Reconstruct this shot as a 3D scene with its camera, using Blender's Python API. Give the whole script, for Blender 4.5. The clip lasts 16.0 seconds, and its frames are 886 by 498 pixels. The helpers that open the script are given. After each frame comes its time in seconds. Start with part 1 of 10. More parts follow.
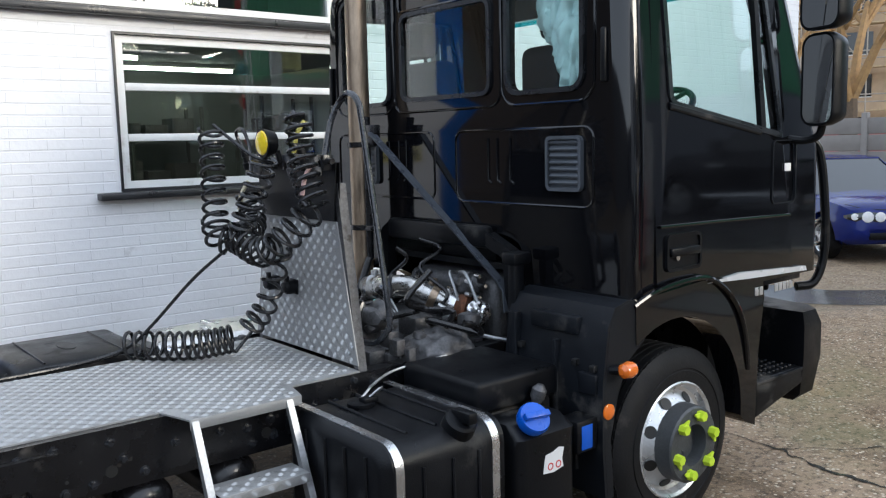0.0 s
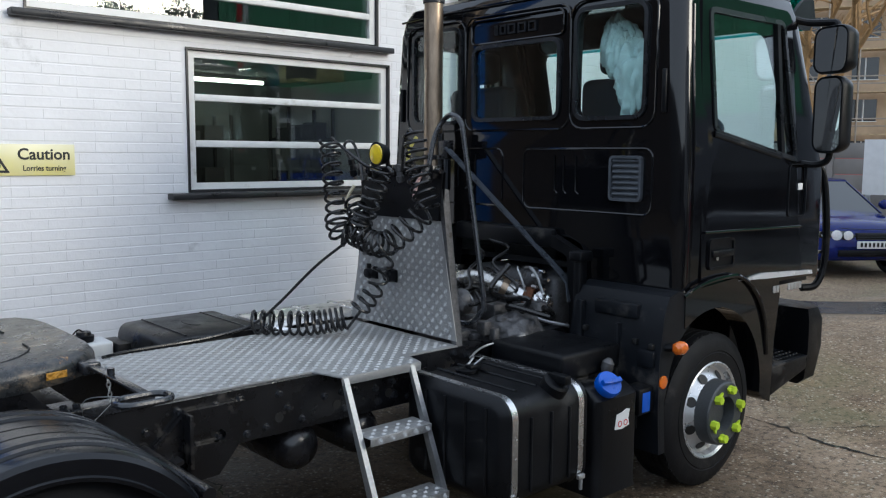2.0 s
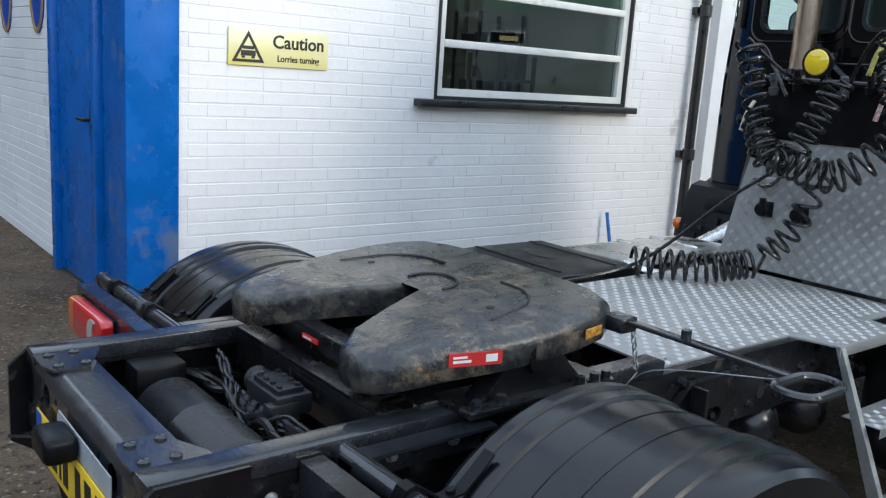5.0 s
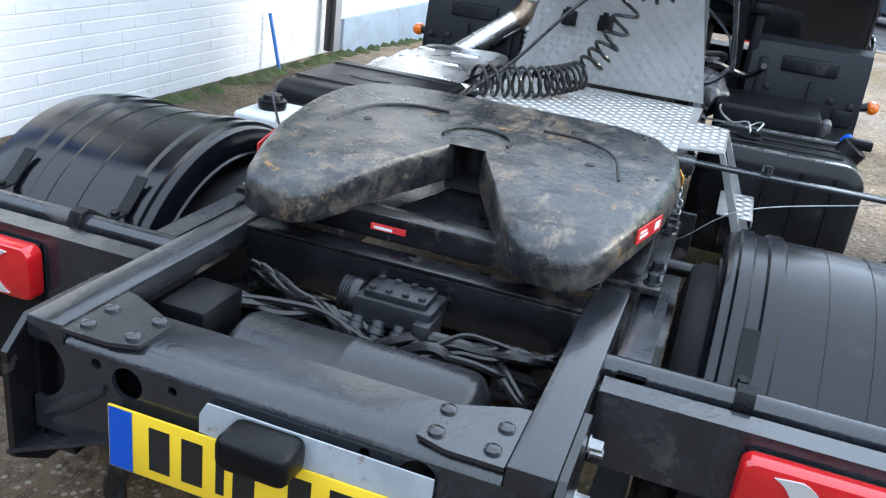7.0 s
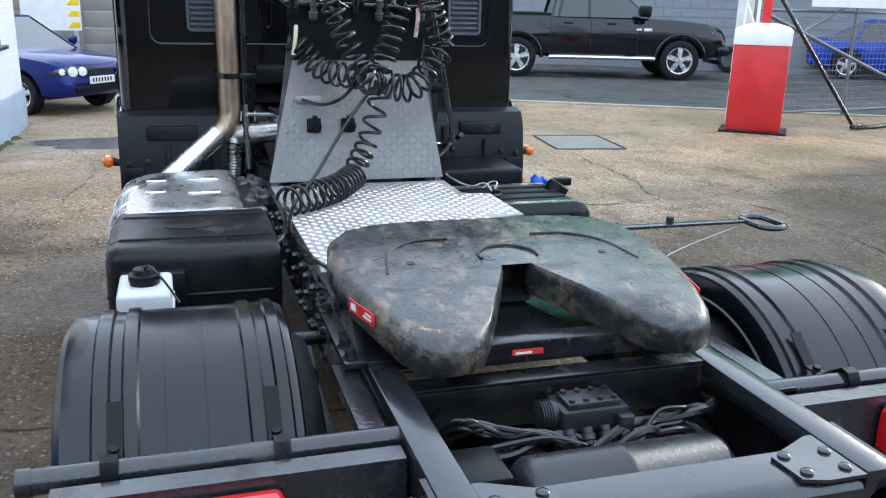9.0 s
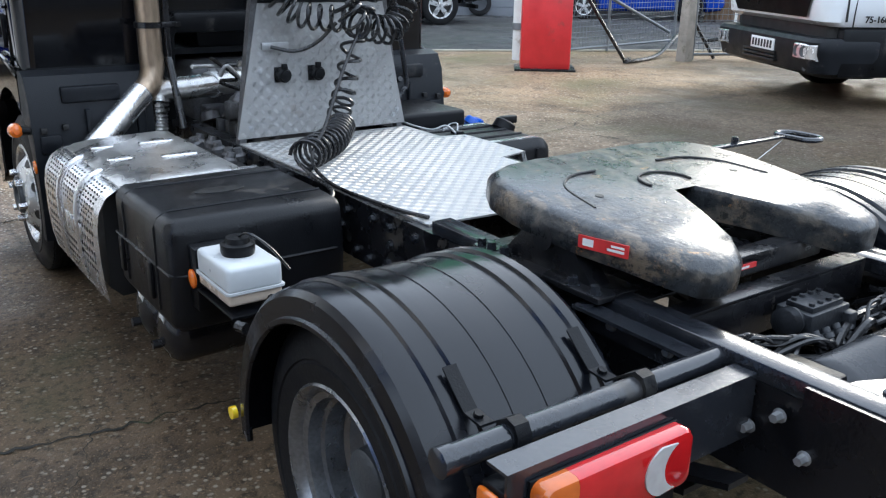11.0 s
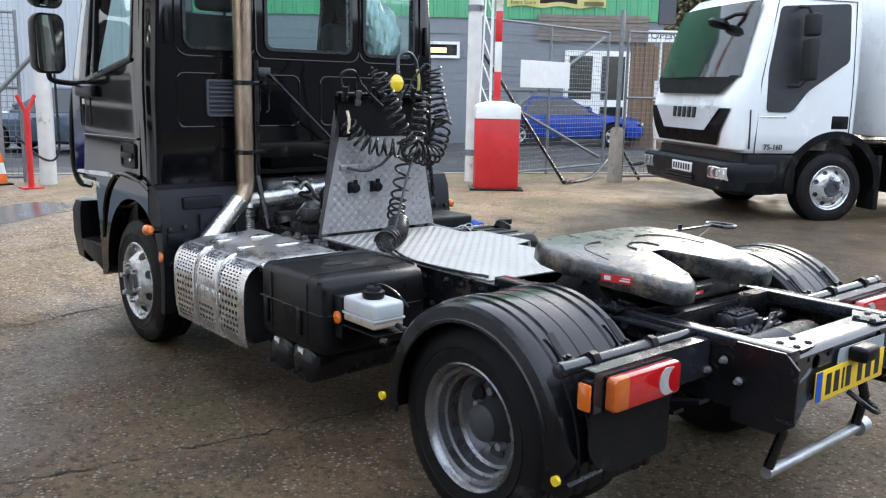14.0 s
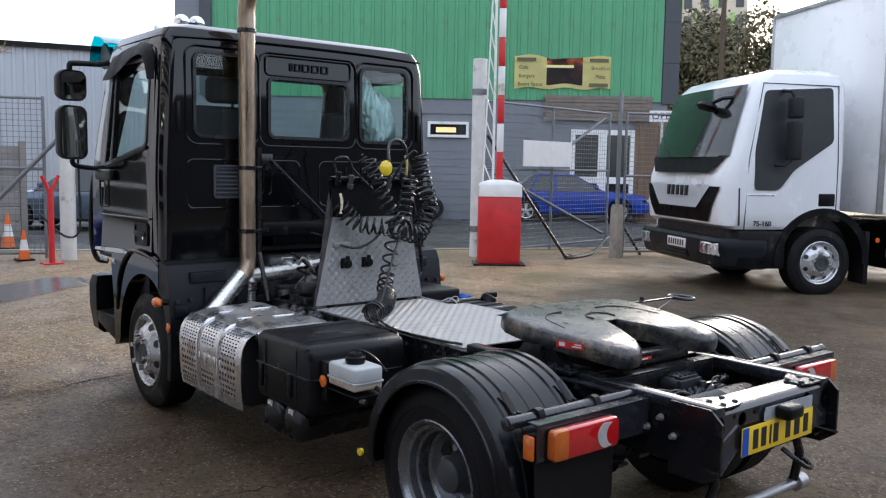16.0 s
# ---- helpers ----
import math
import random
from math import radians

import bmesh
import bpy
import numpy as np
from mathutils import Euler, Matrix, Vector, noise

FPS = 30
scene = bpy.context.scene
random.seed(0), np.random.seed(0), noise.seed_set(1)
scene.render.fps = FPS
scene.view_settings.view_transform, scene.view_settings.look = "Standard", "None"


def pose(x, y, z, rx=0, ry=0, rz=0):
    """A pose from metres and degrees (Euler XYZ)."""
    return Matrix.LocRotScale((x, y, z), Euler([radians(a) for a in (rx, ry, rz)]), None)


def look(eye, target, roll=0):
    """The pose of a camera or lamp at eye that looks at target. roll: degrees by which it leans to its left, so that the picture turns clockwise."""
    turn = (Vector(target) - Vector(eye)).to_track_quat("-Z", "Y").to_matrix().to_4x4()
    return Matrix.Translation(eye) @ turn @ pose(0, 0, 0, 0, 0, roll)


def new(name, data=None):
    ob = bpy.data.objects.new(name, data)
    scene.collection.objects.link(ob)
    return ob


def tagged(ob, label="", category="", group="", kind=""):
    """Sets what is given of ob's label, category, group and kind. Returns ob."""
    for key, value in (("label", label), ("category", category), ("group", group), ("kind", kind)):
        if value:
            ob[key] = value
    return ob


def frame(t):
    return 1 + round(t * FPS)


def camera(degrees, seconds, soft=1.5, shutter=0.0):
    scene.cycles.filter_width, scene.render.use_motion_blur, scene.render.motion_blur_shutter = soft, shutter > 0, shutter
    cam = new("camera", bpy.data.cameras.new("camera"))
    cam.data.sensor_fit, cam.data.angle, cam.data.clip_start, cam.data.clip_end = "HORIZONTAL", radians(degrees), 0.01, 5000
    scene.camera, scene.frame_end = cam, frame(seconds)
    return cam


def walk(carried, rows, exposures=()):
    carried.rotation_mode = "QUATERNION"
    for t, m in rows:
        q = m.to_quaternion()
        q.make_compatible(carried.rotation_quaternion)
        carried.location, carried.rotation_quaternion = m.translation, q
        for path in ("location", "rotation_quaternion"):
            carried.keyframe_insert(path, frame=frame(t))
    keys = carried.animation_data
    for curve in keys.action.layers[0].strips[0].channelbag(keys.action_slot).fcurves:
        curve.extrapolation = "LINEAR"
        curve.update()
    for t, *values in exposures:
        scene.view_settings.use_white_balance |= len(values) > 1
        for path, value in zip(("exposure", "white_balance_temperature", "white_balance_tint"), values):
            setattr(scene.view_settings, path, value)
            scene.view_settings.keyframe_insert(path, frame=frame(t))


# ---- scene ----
cam = camera(54.6, 16.0, soft=1.2)
PATH = [
    (0, (0.173, -3.106, 1.564), (1.424, -1.565, 1.319), -1.3),
    (0.5, (-0.071, -3.157, 1.596), (1.221, -1.634, 1.495), -0.9),
    (1, (-0.302, -3.197, 1.623), (0.991, -1.671, 1.588), -1.6),
    (1.5, (-0.497, -3.269, 1.605), (0.815, -1.766, 1.463), -1.0),
    (2, (-0.698, -3.263, 1.583), (0.625, -1.779, 1.363), 0.4),
    (2.5, (-0.924, -3.172, 1.553), (0.376, -1.676, 1.283), 0.4),
    (3, (-1.033, -3.057, 1.524), (0.21, -1.515, 1.25), 1.2),
    (3.5, (-1.043, -2.803, 1.506), (0.232, -1.289, 1.226), 2.4),
    (4, (-1.09, -2.491, 1.486), (0.225, -1.018, 1.171), 4.3),
    (4.5, (-1.214, -2.095, 1.486), (0.118, -0.636, 1.172), 3.8),
    (5, (-1.344, -1.745, 1.448), (-0.12, -0.214, 1.048), 3.8),
    (5.2, (-1.384, -1.586, 1.438), (-0.192, -0.053, 0.961), 3.8),
    (7.3, (-1.873, -0.316, 1.403), (-0.077, -0.053, 0.564), 6.4),
    (7.5, (-1.921, -0.178, 1.421), (-0.128, -0.08, 0.539), 5.1),
    (8, (-1.967, 0.118, 1.443), (-0.124, -0.049, 0.683), 3.0),
    (8.5, (-1.941, 0.439, 1.49), (-0.07, 0.053, 0.898), 1.5),
    (9, (-1.964, 0.791, 1.523), (-0.127, 0.219, 0.975), 1.4),
    (9.2, (-1.967, 0.915, 1.543), (-0.144, 0.306, 0.993), 1.3),
    (11.3, (-1.383, 1.957, 1.448), (0.107, 0.755, 0.868), 0.1),
    (11.5, (-1.37, 2.098, 1.462), (0.1, 0.843, 0.947), -0.1),
    (12, (-1.48, 2.34, 1.486), (0.053, 1.141, 1.025), -1.5),
    (12.5, (-1.662, 2.538, 1.498), (-0.147, 1.304, 1.068), 0.2),
    (13, (-1.882, 2.702, 1.497), (-0.387, 1.457, 1.032), 0.6),
    (13.5, (-2.049, 2.868, 1.524), (-0.548, 1.604, 1.135), 1.1),
    (14, (-2.184, 2.999, 1.549), (-0.685, 1.726, 1.184), 1.2),
    (14.5, (-2.285, 3.027, 1.592), (-0.768, 1.746, 1.35), 0.7),
    (15, (-2.437, 3.082, 1.62), (-0.861, 1.862, 1.459), 0.8),
    (15.5, (-2.534, 3.098, 1.613), (-0.969, 1.868, 1.417), 1.2),
    (16, (-2.613, 3.11, 1.601), (-1.069, 1.853, 1.408), 1.0),
]
EXPOSURES = [(0, 0.46, 5700, 9), (1, 0.2, 5820, 9), (1.5, 0.05, 5720, 9), (2, 0.0, 5600, 8), (2.5, 0.10, 5530, 7), (5, 0.36, 5560, 6), (7.5, 1.42, 5520, 6), (8.5, 1.44, 5520, 6), (9, 1.12, 5500, 7), (11.5, 1.0, 5650, 8), (12.5, 1.0, 5800, 9), (14, 1.02, 5800, 9), (14.5, 0.84, 5800, 11), (15, 0.27, 5830, 13), (16, 0.37, 5830, 13)]
walk(cam, [(t, look(e, g, r)) for t, e, g, r in PATH], EXPOSURES)

# ---- light ----
SUN_AZ, SUN_EL = radians(-68), radians(15)     # a low hazy sun over the open yard on the tractor's right
world = bpy.data.worlds.new("overcast_sky")
scene.world = world
world.use_nodes = True
wn = world.node_tree.nodes
sky = wn.new("ShaderNodeTexSky")
sky.sky_type, sky.sun_disc = 'NISHITA', False
sky.sun_elevation, sky.sun_rotation = SUN_EL, math.pi / 2 - SUN_AZ
sky.air_density, sky.dust_density, sky.ozone_density = 1.0, 3.0, 1.0
cloud = wn.new("ShaderNodeMix")
cloud.data_type = 'RGBA'
cloud.inputs["Factor"].default_value = 0.55
cloud.inputs["B"].default_value = (13.5, 13.9, 14.4, 1)
world.node_tree.links.new(sky.outputs[0], cloud.inputs["A"])
world.node_tree.links.new(cloud.outputs["Result"], wn["Background"].inputs[0])
wn["Background"].inputs[1].default_value = 0.14
sun = new("sun", bpy.data.lights.new("sun", 'SUN'))
sun.data.energy, sun.data.angle, sun.data.color = 1.7, radians(22), (1.0, 0.87, 0.68)
sun.matrix_world = look((math.cos(SUN_AZ) * math.cos(SUN_EL), math.sin(SUN_AZ) * math.cos(SUN_EL), math.sin(SUN_EL)), (0, 0, 0))

# ---- mesh helpers ----
def thing(name, label, category, group="", at=(0, 0, 0), turn=0, kind=""):
    ob = new(name)
    ob.empty_display_size = 0.1
    ob.matrix_basis = pose(*at, 0, 0, turn)
    return tagged(ob, label, category, group, kind)


def mesh_of(name, bm, material, smooth=35):
    me = bpy.data.meshes.new(name)
    bmesh.ops.recalc_face_normals(bm, faces=bm.faces)
    lim = radians(smooth)
    for f in bm.faces:
        f.smooth = True
    for e in bm.edges:
        if len(e.link_faces) == 2 and e.calc_face_angle(3.2) > lim:
            e.smooth = False
    bm.to_mesh(me)
    bm.free()
    mats = material if isinstance(material, (list, tuple)) else [material]
    for m in mats:
        me.materials.append(m)
    return me


def part(name, bm, material, parent=None, label="", smooth=35):
    ob = new(name, mesh_of(name, bm, material, smooth))
    ob.parent = parent
    return tagged(ob, label)


def solo(name, bm, material, label, category, group="", kind="", smooth=35):
    ob = new(name, mesh_of(name, bm, material, smooth))
    return tagged(ob, label, category, group, kind)


def share(name, me, parent, m):
    ob = new(name, me)
    ob.parent = parent
    ob.matrix_basis = m
    return ob


def B():
    return bmesh.new()


def bevel(bm, edges, w, seg=2):
    bmesh.ops.bevel(bm, geom=list(edges), offset=w, segments=seg, affect='EDGES', profile=0.5, clamp_overlap=True)


def box(bm, x0, x1, y0, y1, z0, z1, r=0.0, seg=2, m=None):
    b = bmesh.new() if r > 0 else bm
    vs = [b.verts.new((x, y, z)) for x in (x0, x1) for y in (y0, y1) for z in (z0, z1)]
    for q in ((0, 1, 3, 2), (4, 6, 7, 5), (0, 4, 5, 1), (2, 3, 7, 6), (0, 2, 6, 4), (1, 5, 7, 3)):
        b.faces.new([vs[i] for i in q])
    if m is not None:
        bmesh.ops.transform(b, matrix=m, verts=vs)
    if r > 0:
        bmesh.ops.recalc_face_normals(b, faces=b.faces)
        bevel(b, b.edges, r, seg)
        merge(bm, b)
    return bm


def merge(bm, other, m=None):
    """Add another bmesh to bm and free it."""
    if m is not None:
        bmesh.ops.transform(other, matrix=m, verts=other.verts)
    table = {v: bm.verts.new(v.co) for v in other.verts}
    for f in other.faces:
        g = bm.faces.new([table[v] for v in f.verts])
        g.material_index = f.material_index
    other.free()
    return bm


def rings(bm, loops, closed=True, cap=True, mi=0):
    """Loft through loops of equal length."""
    made = [[bm.verts.new(p) for p in lp] for lp in loops]
    n = len(made[0])
    for a, b in zip(made, made[1:]):
        for i in range(n if closed else n - 1):
            j = (i + 1) % n
            f = bm.faces.new((a[i], a[j], b[j], b[i]))
            f.material_index = mi
    if cap and closed:
        for lp in (made[0][::-1], made[-1]):
            bm.faces.new(lp).material_index = mi
    return made


def axes(d):
    d = Vector(d).normalized()
    up = Vector((0, 0, 1)) if abs(d.z) < 0.95 else Vector((1, 0, 0))
    u = d.cross(up).normalized()
    return u, d.cross(u).normalized()


def cyl(bm, p0, p1, r0, r1=None, seg=20, cap=True):
    p0, p1 = Vector(p0), Vector(p1)
    u, v = axes(p1 - p0)
    r1 = r0 if r1 is None else r1
    ang = [2 * math.pi * i / seg for i in range(seg)]
    rings(bm, [[p + (u * math.cos(a) + v * math.sin(a)) * r for a in ang] for p, r in ((p0, r0), (p1, r1))], cap=cap)
    return bm


def lathe(bm, prof, at, axis, seg=32, cap=True, arc=None, mi=0):
    """Turn (along, radius) pairs round an axis through at."""
    at, d = Vector(at), Vector(axis).normalized()
    u, v = axes(d)
    if arc:
        ang = [radians(arc[0] + (arc[1] - arc[0]) * i / seg) for i in range(seg + 1)]
        rings(bm, [[at + d * s + (u * math.cos(a) + v * math.sin(a)) * r for a in ang] for s, r in prof], closed=False, mi=mi)
    else:
        ang = [2 * math.pi * i / seg for i in range(seg)]
        rings(bm, [[at + d * s + (u * math.cos(a) + v * math.sin(a)) * max(r, 1e-4) for a in ang] for s, r in prof], cap=cap, mi=mi)
    return bm


def smooth_path(pts, n=6):
    """Catmull-Rom through pts."""
    p = [Vector(q) for q in pts]
    p = [p[0] * 2 - p[1]] + p + [p[-1] * 2 - p[-2]]
    out = []
    for i in range(1, len(p) - 2):
        for k in range(n):
            t = k / n
            out.append(0.5 * ((2 * p[i]) + (p[i + 1] - p[i - 1]) * t + (2 * p[i - 1] - 5 * p[i] + 4 * p[i + 1] - p[i + 2]) * t * t
                              + (3 * p[i] - p[i - 1] - 3 * p[i + 1] + p[i + 2]) * t ** 3))
    return out + [p[-2]]


def tube(bm, pts, r, seg=8, n=0, cap=True):
    """A pipe along pts; r may be a number or a list."""
    p = smooth_path(pts, n) if n else [Vector(q) for q in pts]
    k = len(p)
    rr = [r] * k if not isinstance(r, (list, tuple)) else [r[min(int(i * len(r) / k), len(r) - 1)] for i in range(k)]
    loops, u = [], None
    for i in range(k):
        d = (p[min(i + 1, k - 1)] - p[max(i - 1, 0)]).normalized()
        if u is None:
            u = axes(d)[0]
        u = (u - d * u.dot(d)).normalized()
        w = d.cross(u)
        loops.append([p[i] + (u * math.cos(a) + w * math.sin(a)) * rr[i] for a in [2 * math.pi * j / seg for j in range(seg)]])
    rings(bm, loops, cap=cap)
    return bm


def coil(p0, p1, radius, turns, per=12, sag=0.0, mid=None, squash=1.0):
    """Points of a spring from p0 to p1, by way of mid."""
    way = smooth_path([p0, mid, p1] if mid else [p0, p1], 24)
    k = int(turns * per)
    out, u = [], None
    for i in range(k + 1):
        s = i / k * (len(way) - 1)
        a = int(min(s, len(way) - 2))
        c = way[a].lerp(way[a + 1], s - a)
        d = (way[a + 1] - way[a]).normalized()
        if u is None:
            u = axes(d)[0]
        u = (u - d * u.dot(d)).normalized()
        w = d.cross(u)
        g = 2 * math.pi * i / per
        wob = 1 + 0.12 * noise.noise(c * 9)
        out.append(c + (u * math.cos(g) + w * math.sin(g) * squash) * radius * wob - Vector((0, 0, sag * math.sin(math.pi * i / k))))
    return out


def rr_pts(a0, a1, b0, b1, r, seg=5):
    """Rounded rectangle in a plane: (a, b) pairs."""
    out = []
    for ca, cb, s in ((a1 - r, b1 - r, 0), (a0 + r, b1 - r, 90), (a0 + r, b0 + r, 180), (a1 - r, b0 + r, 270)):
        for i in range(seg + 1):
            g = radians(s + 90 * i / seg)
            out.append((ca + r * math.cos(g), cb + r * math.sin(g)))
    return out


def prism(bm, pts, axis, lo, hi):
    """Extrude (a, b) pairs along an axis: 'x' takes (y, z), 'y' takes (x, z), 'z' takes (x, y)."""
    put = {"x": lambda p, s: (s, p[0], p[1]), "y": lambda p, s: (p[0], s, p[1]), "z": lambda p, s: (p[0], p[1], s)}[axis]
    rings(bm, [[put(p, lo) for p in pts], [put(p, hi) for p in pts]])
    return bm


def ring_prism(bm, outer, inner, axis, lo, hi):
    """A frame between two outlines of equal length."""
    put = {"x": lambda p, s: (s, p[0], p[1]), "y": lambda p, s: (p[0], s, p[1]), "z": lambda p, s: (p[0], p[1], s)}[axis]
    lp = [[put(p, lo) for p in outer], [put(p, hi) for p in outer], [put(p, hi) for p in inner], [put(p, lo) for p in inner]]
    rings(bm, lp + [lp[0]], cap=False)
    bmesh.ops.remove_doubles(bm, verts=bm.verts, dist=1e-6)
    return bm


def offset_poly(pts, d):
    """Move a polygon's corners inwards by d (counter-clockwise polygons)."""
    out, n = [], len(pts)
    for i in range(n):
        a, b, c = Vector(pts[i - 1]), Vector(pts[i]), Vector(pts[(i + 1) % n])
        e, f = (b - a).normalized(), (c - b).normalized()
        ne, nf = Vector((-e.y, e.x)), Vector((-f.y, f.x))
        m = (ne + nf)
        m = m / max(m.dot(ne), 0.35) if m.length > 1e-6 else ne
        out.append(tuple(b + m * d))
    return out


def round_poly(pts, r, seg=4):
    """Round a polygon's corners."""
    out, n = [], len(pts)
    for i in range(n):
        a, b, c = Vector(pts[i - 1]), Vector(pts[i]), Vector(pts[(i + 1) % n])
        u, w = (a - b), (c - b)
        k = min(r, u.length * 0.45, w.length * 0.45)
        p, q = b + u.normalized() * k, b + w.normalized() * k
        for j in range(seg + 1):
            t = j / seg
            out.append(tuple(p * (1 - t) ** 2 + b * 2 * t * (1 - t) + q * t * t))
    return out


def cut(bm, cutters):
    """bm minus the cutters, as a new bmesh."""
    me = bpy.data.meshes.new("solid")
    bmesh.ops.recalc_face_normals(bm, faces=bm.faces)
    bm.to_mesh(me)
    bm.free()
    ob = new("solid", me)
    cs = []
    for c in cutters:
        bmesh.ops.recalc_face_normals(c, faces=c.faces)
        cm = bpy.data.meshes.new("cutter")
        c.to_mesh(cm)
        c.free()
        co = new("cutter", cm)
        cs.append(co)
        md = ob.modifiers.new("cut", 'BOOLEAN')
        md.operation, md.object, md.solver = 'DIFFERENCE', co, 'EXACT'
    dg = bpy.context.evaluated_depsgraph_get()
    dg.update()
    out = bmesh.new()
    res = bpy.data.meshes.new_from_object(ob.evaluated_get(dg))
    out.from_mesh(res)
    for o in [ob] + cs:
        md = o.data
        bpy.data.objects.remove(o)
        bpy.data.meshes.remove(md)
    bpy.data.meshes.remove(res)
    return out


def words(text, size, m, depth=0.001, squeeze=1.0, bold=0.0):
    """Raised letters as a bmesh, centred, lying in the plane of m."""
    cu = bpy.data.curves.new("letters", 'FONT')
    cu.body, cu.size, cu.extrude, cu.align_x, cu.align_y, cu.resolution_u = text, size, depth, 'CENTER', 'CENTER', 3
    cu.offset = bold
    ob = new("letters", cu)
    dg = bpy.context.evaluated_depsgraph_get()
    dg.update()
    me = bpy.data.meshes.new_from_object(ob.evaluated_get(dg))
    bm = bmesh.new()
    bm.from_mesh(me)
    bpy.data.objects.remove(ob)
    bpy.data.meshes.remove(me)
    bmesh.ops.transform(bm, matrix=m @ Matrix.Diagonal((squeeze, 1, 1, 1)), verts=bm.verts)
    return bm


# ---- materials ----
def nodes_of(name):
    m = bpy.data.materials.new(name)
    m.use_nodes = True
    return m, m.node_tree.nodes, m.node_tree.links


def noise_node(nt, links, scale, detail=4.0, rough=0.55, coord=None, stretch=None):
    tc = nt.new("ShaderNodeTexCoord")
    n = nt.new("ShaderNodeTexNoise")
    n.inputs["Scale"].default_value, n.inputs["Detail"].default_value, n.inputs["Roughness"].default_value = scale, detail, rough
    src = tc.outputs["Object"]
    if stretch:
        mp = nt.new("ShaderNodeMapping")
        mp.inputs["Scale"].default_value = stretch
        links.new(src, mp.inputs[0])
        src = mp.outputs[0]
    links.new(src, n.inputs["Vector"])
    return n.outputs["Fac"]


def ramp(nt, links, fac, stops):
    r = nt.new("ShaderNodeValToRGB")
    while len(r.color_ramp.elements) < len(stops):
        r.color_ramp.elements.new(0.5)
    for e, (p, c) in zip(r.color_ramp.elements, stops):
        e.position = p
        e.color = (c, c, c, 1) if isinstance(c, (int, float)) else (*c, 1)
    links.new(fac, r.inputs[0])
    return r.outputs[0]


def mixc(nt, links, fac, a, b, mode='MIX'):
    x = nt.new("ShaderNodeMix")
    x.data_type, x.blend_type = 'RGBA', mode
    for sock, val in (("Factor", fac), ("A", a), ("B", b)):
        if isinstance(val, (int, float)):
            x.inputs[sock].default_value = val
        elif isinstance(val, tuple):
            x.inputs[sock].default_value = (*val, 1)
        else:
            links.new(val, x.inputs[sock])
    return x.outputs["Result"]


def tone(c, k):
    return tuple(min(1, v * k) for v in c)


def surface(name, color, rough=0.5, metal=0.0, var=0.12, scale=6.0, fine=90.0, bump=0.02, dirt=None, dirt_amount=0.0, dirt_scale=3.0,
            coat=0.0, spec=0.5, rvar=0.12, stretch=None, each=0.0):
    """A painted, plastic, metal or mineral surface with cloudy and fine variation, optional dirt, and fine relief."""
    m, nt, links = nodes_of(name)
    b = nt["Principled BSDF"]
    big = noise_node(nt, links, scale, 5, stretch=stretch)
    small = noise_node(nt, links, fine, 3, stretch=stretch)
    col = mixc(nt, links, ramp(nt, links, big, [(0.3, 0.0), (0.7, 1.0)]), tone(color, 1 - var), tone(color, 1 + var))
    col = mixc(nt, links, ramp(nt, links, small, [(0.35, 0.0), (0.65, var * 1.6)]), col, tone(color, 1 - var * 2.2))
    if each:
        oi = nt.new("ShaderNodeObjectInfo")
        col = mixc(nt, links, ramp(nt, links, oi.outputs["Random"], [(0.0, 0.0), (1.0, each)]), col, tone(color, 0.6))
    rg = ramp(nt, links, big, [(0.3, max(0, rough - rvar)), (0.7, min(1, rough + rvar))])
    if dirt:
        dn = noise_node(nt, links, dirt_scale, 7, 0.68)
        mask = ramp(nt, links, dn, [(0.62 - dirt_amount * 0.4, 0.0), (0.72 - dirt_amount * 0.3, 1.0)])
        col = mixc(nt, links, mask, col, dirt)
        rg = mixc(nt, links, mask, rg, (0.85, 0.85, 0.85))
    links.new(col, b.inputs["Base Color"])
    links.new(rg, b.inputs["Roughness"])
    b.inputs["Metallic"].default_value = metal
    b.inputs["Specular IOR Level"].default_value = spec
    b.inputs["Coat Weight"].default_value = coat
    b.inputs["Coat Roughness"].default_value = 0.06
    if bump:
        bp = nt.new("ShaderNodeBump")
        bp.inputs["Strength"].default_value, bp.inputs["Distance"].default_value = 0.6, bump
        links.new(small, bp.inputs["Height"])
        links.new(bp.outputs[0], b.inputs["Normal"])
    return m


def glass(name, tint=(0.85, 0.9, 0.88), rough=0.0, panes=1.0):
    m, nt, links = nodes_of(name)
    nt.remove(nt["Principled BSDF"])
    lw = nt.new("ShaderNodeLayerWeight")
    lw.inputs["Blend"].default_value = 0.5
    fr = ramp(nt, links, lw.outputs["Facing"], [(0.0, 0.035 * panes), (0.35, 0.045 * panes), (0.6, 0.11 * panes), (0.78, min(0.45, 0.3 * panes)), (0.9, 0.6), (1.0, 1.0)])
    tr, gl, mx = nt.new("ShaderNodeBsdfTransparent"), nt.new("ShaderNodeBsdfGlossy"), nt.new("ShaderNodeMixShader")
    tr.inputs[0].default_value = (*tint, 1)
    gl.inputs["Roughness"].default_value = rough
    gl.inputs["Color"].default_value = (1, 1, 1, 1)
    links.new(fr, mx.inputs[0])
    links.new(tr.outputs[0], mx.inputs[1])
    links.new(gl.outputs[0], mx.inputs[2])
    links.new(mx.outputs[0], nt["Material Output"].inputs[0])
    return m


def glow(name, color, strength):
    m, nt, links = nodes_of(name)
    b = nt["Principled BSDF"]
    b.inputs["Base Color"].default_value = (*color, 1)
    b.inputs["Emission Color"].default_value = (*color, 1)
    b.inputs["Emission Strength"].default_value = strength
    return m


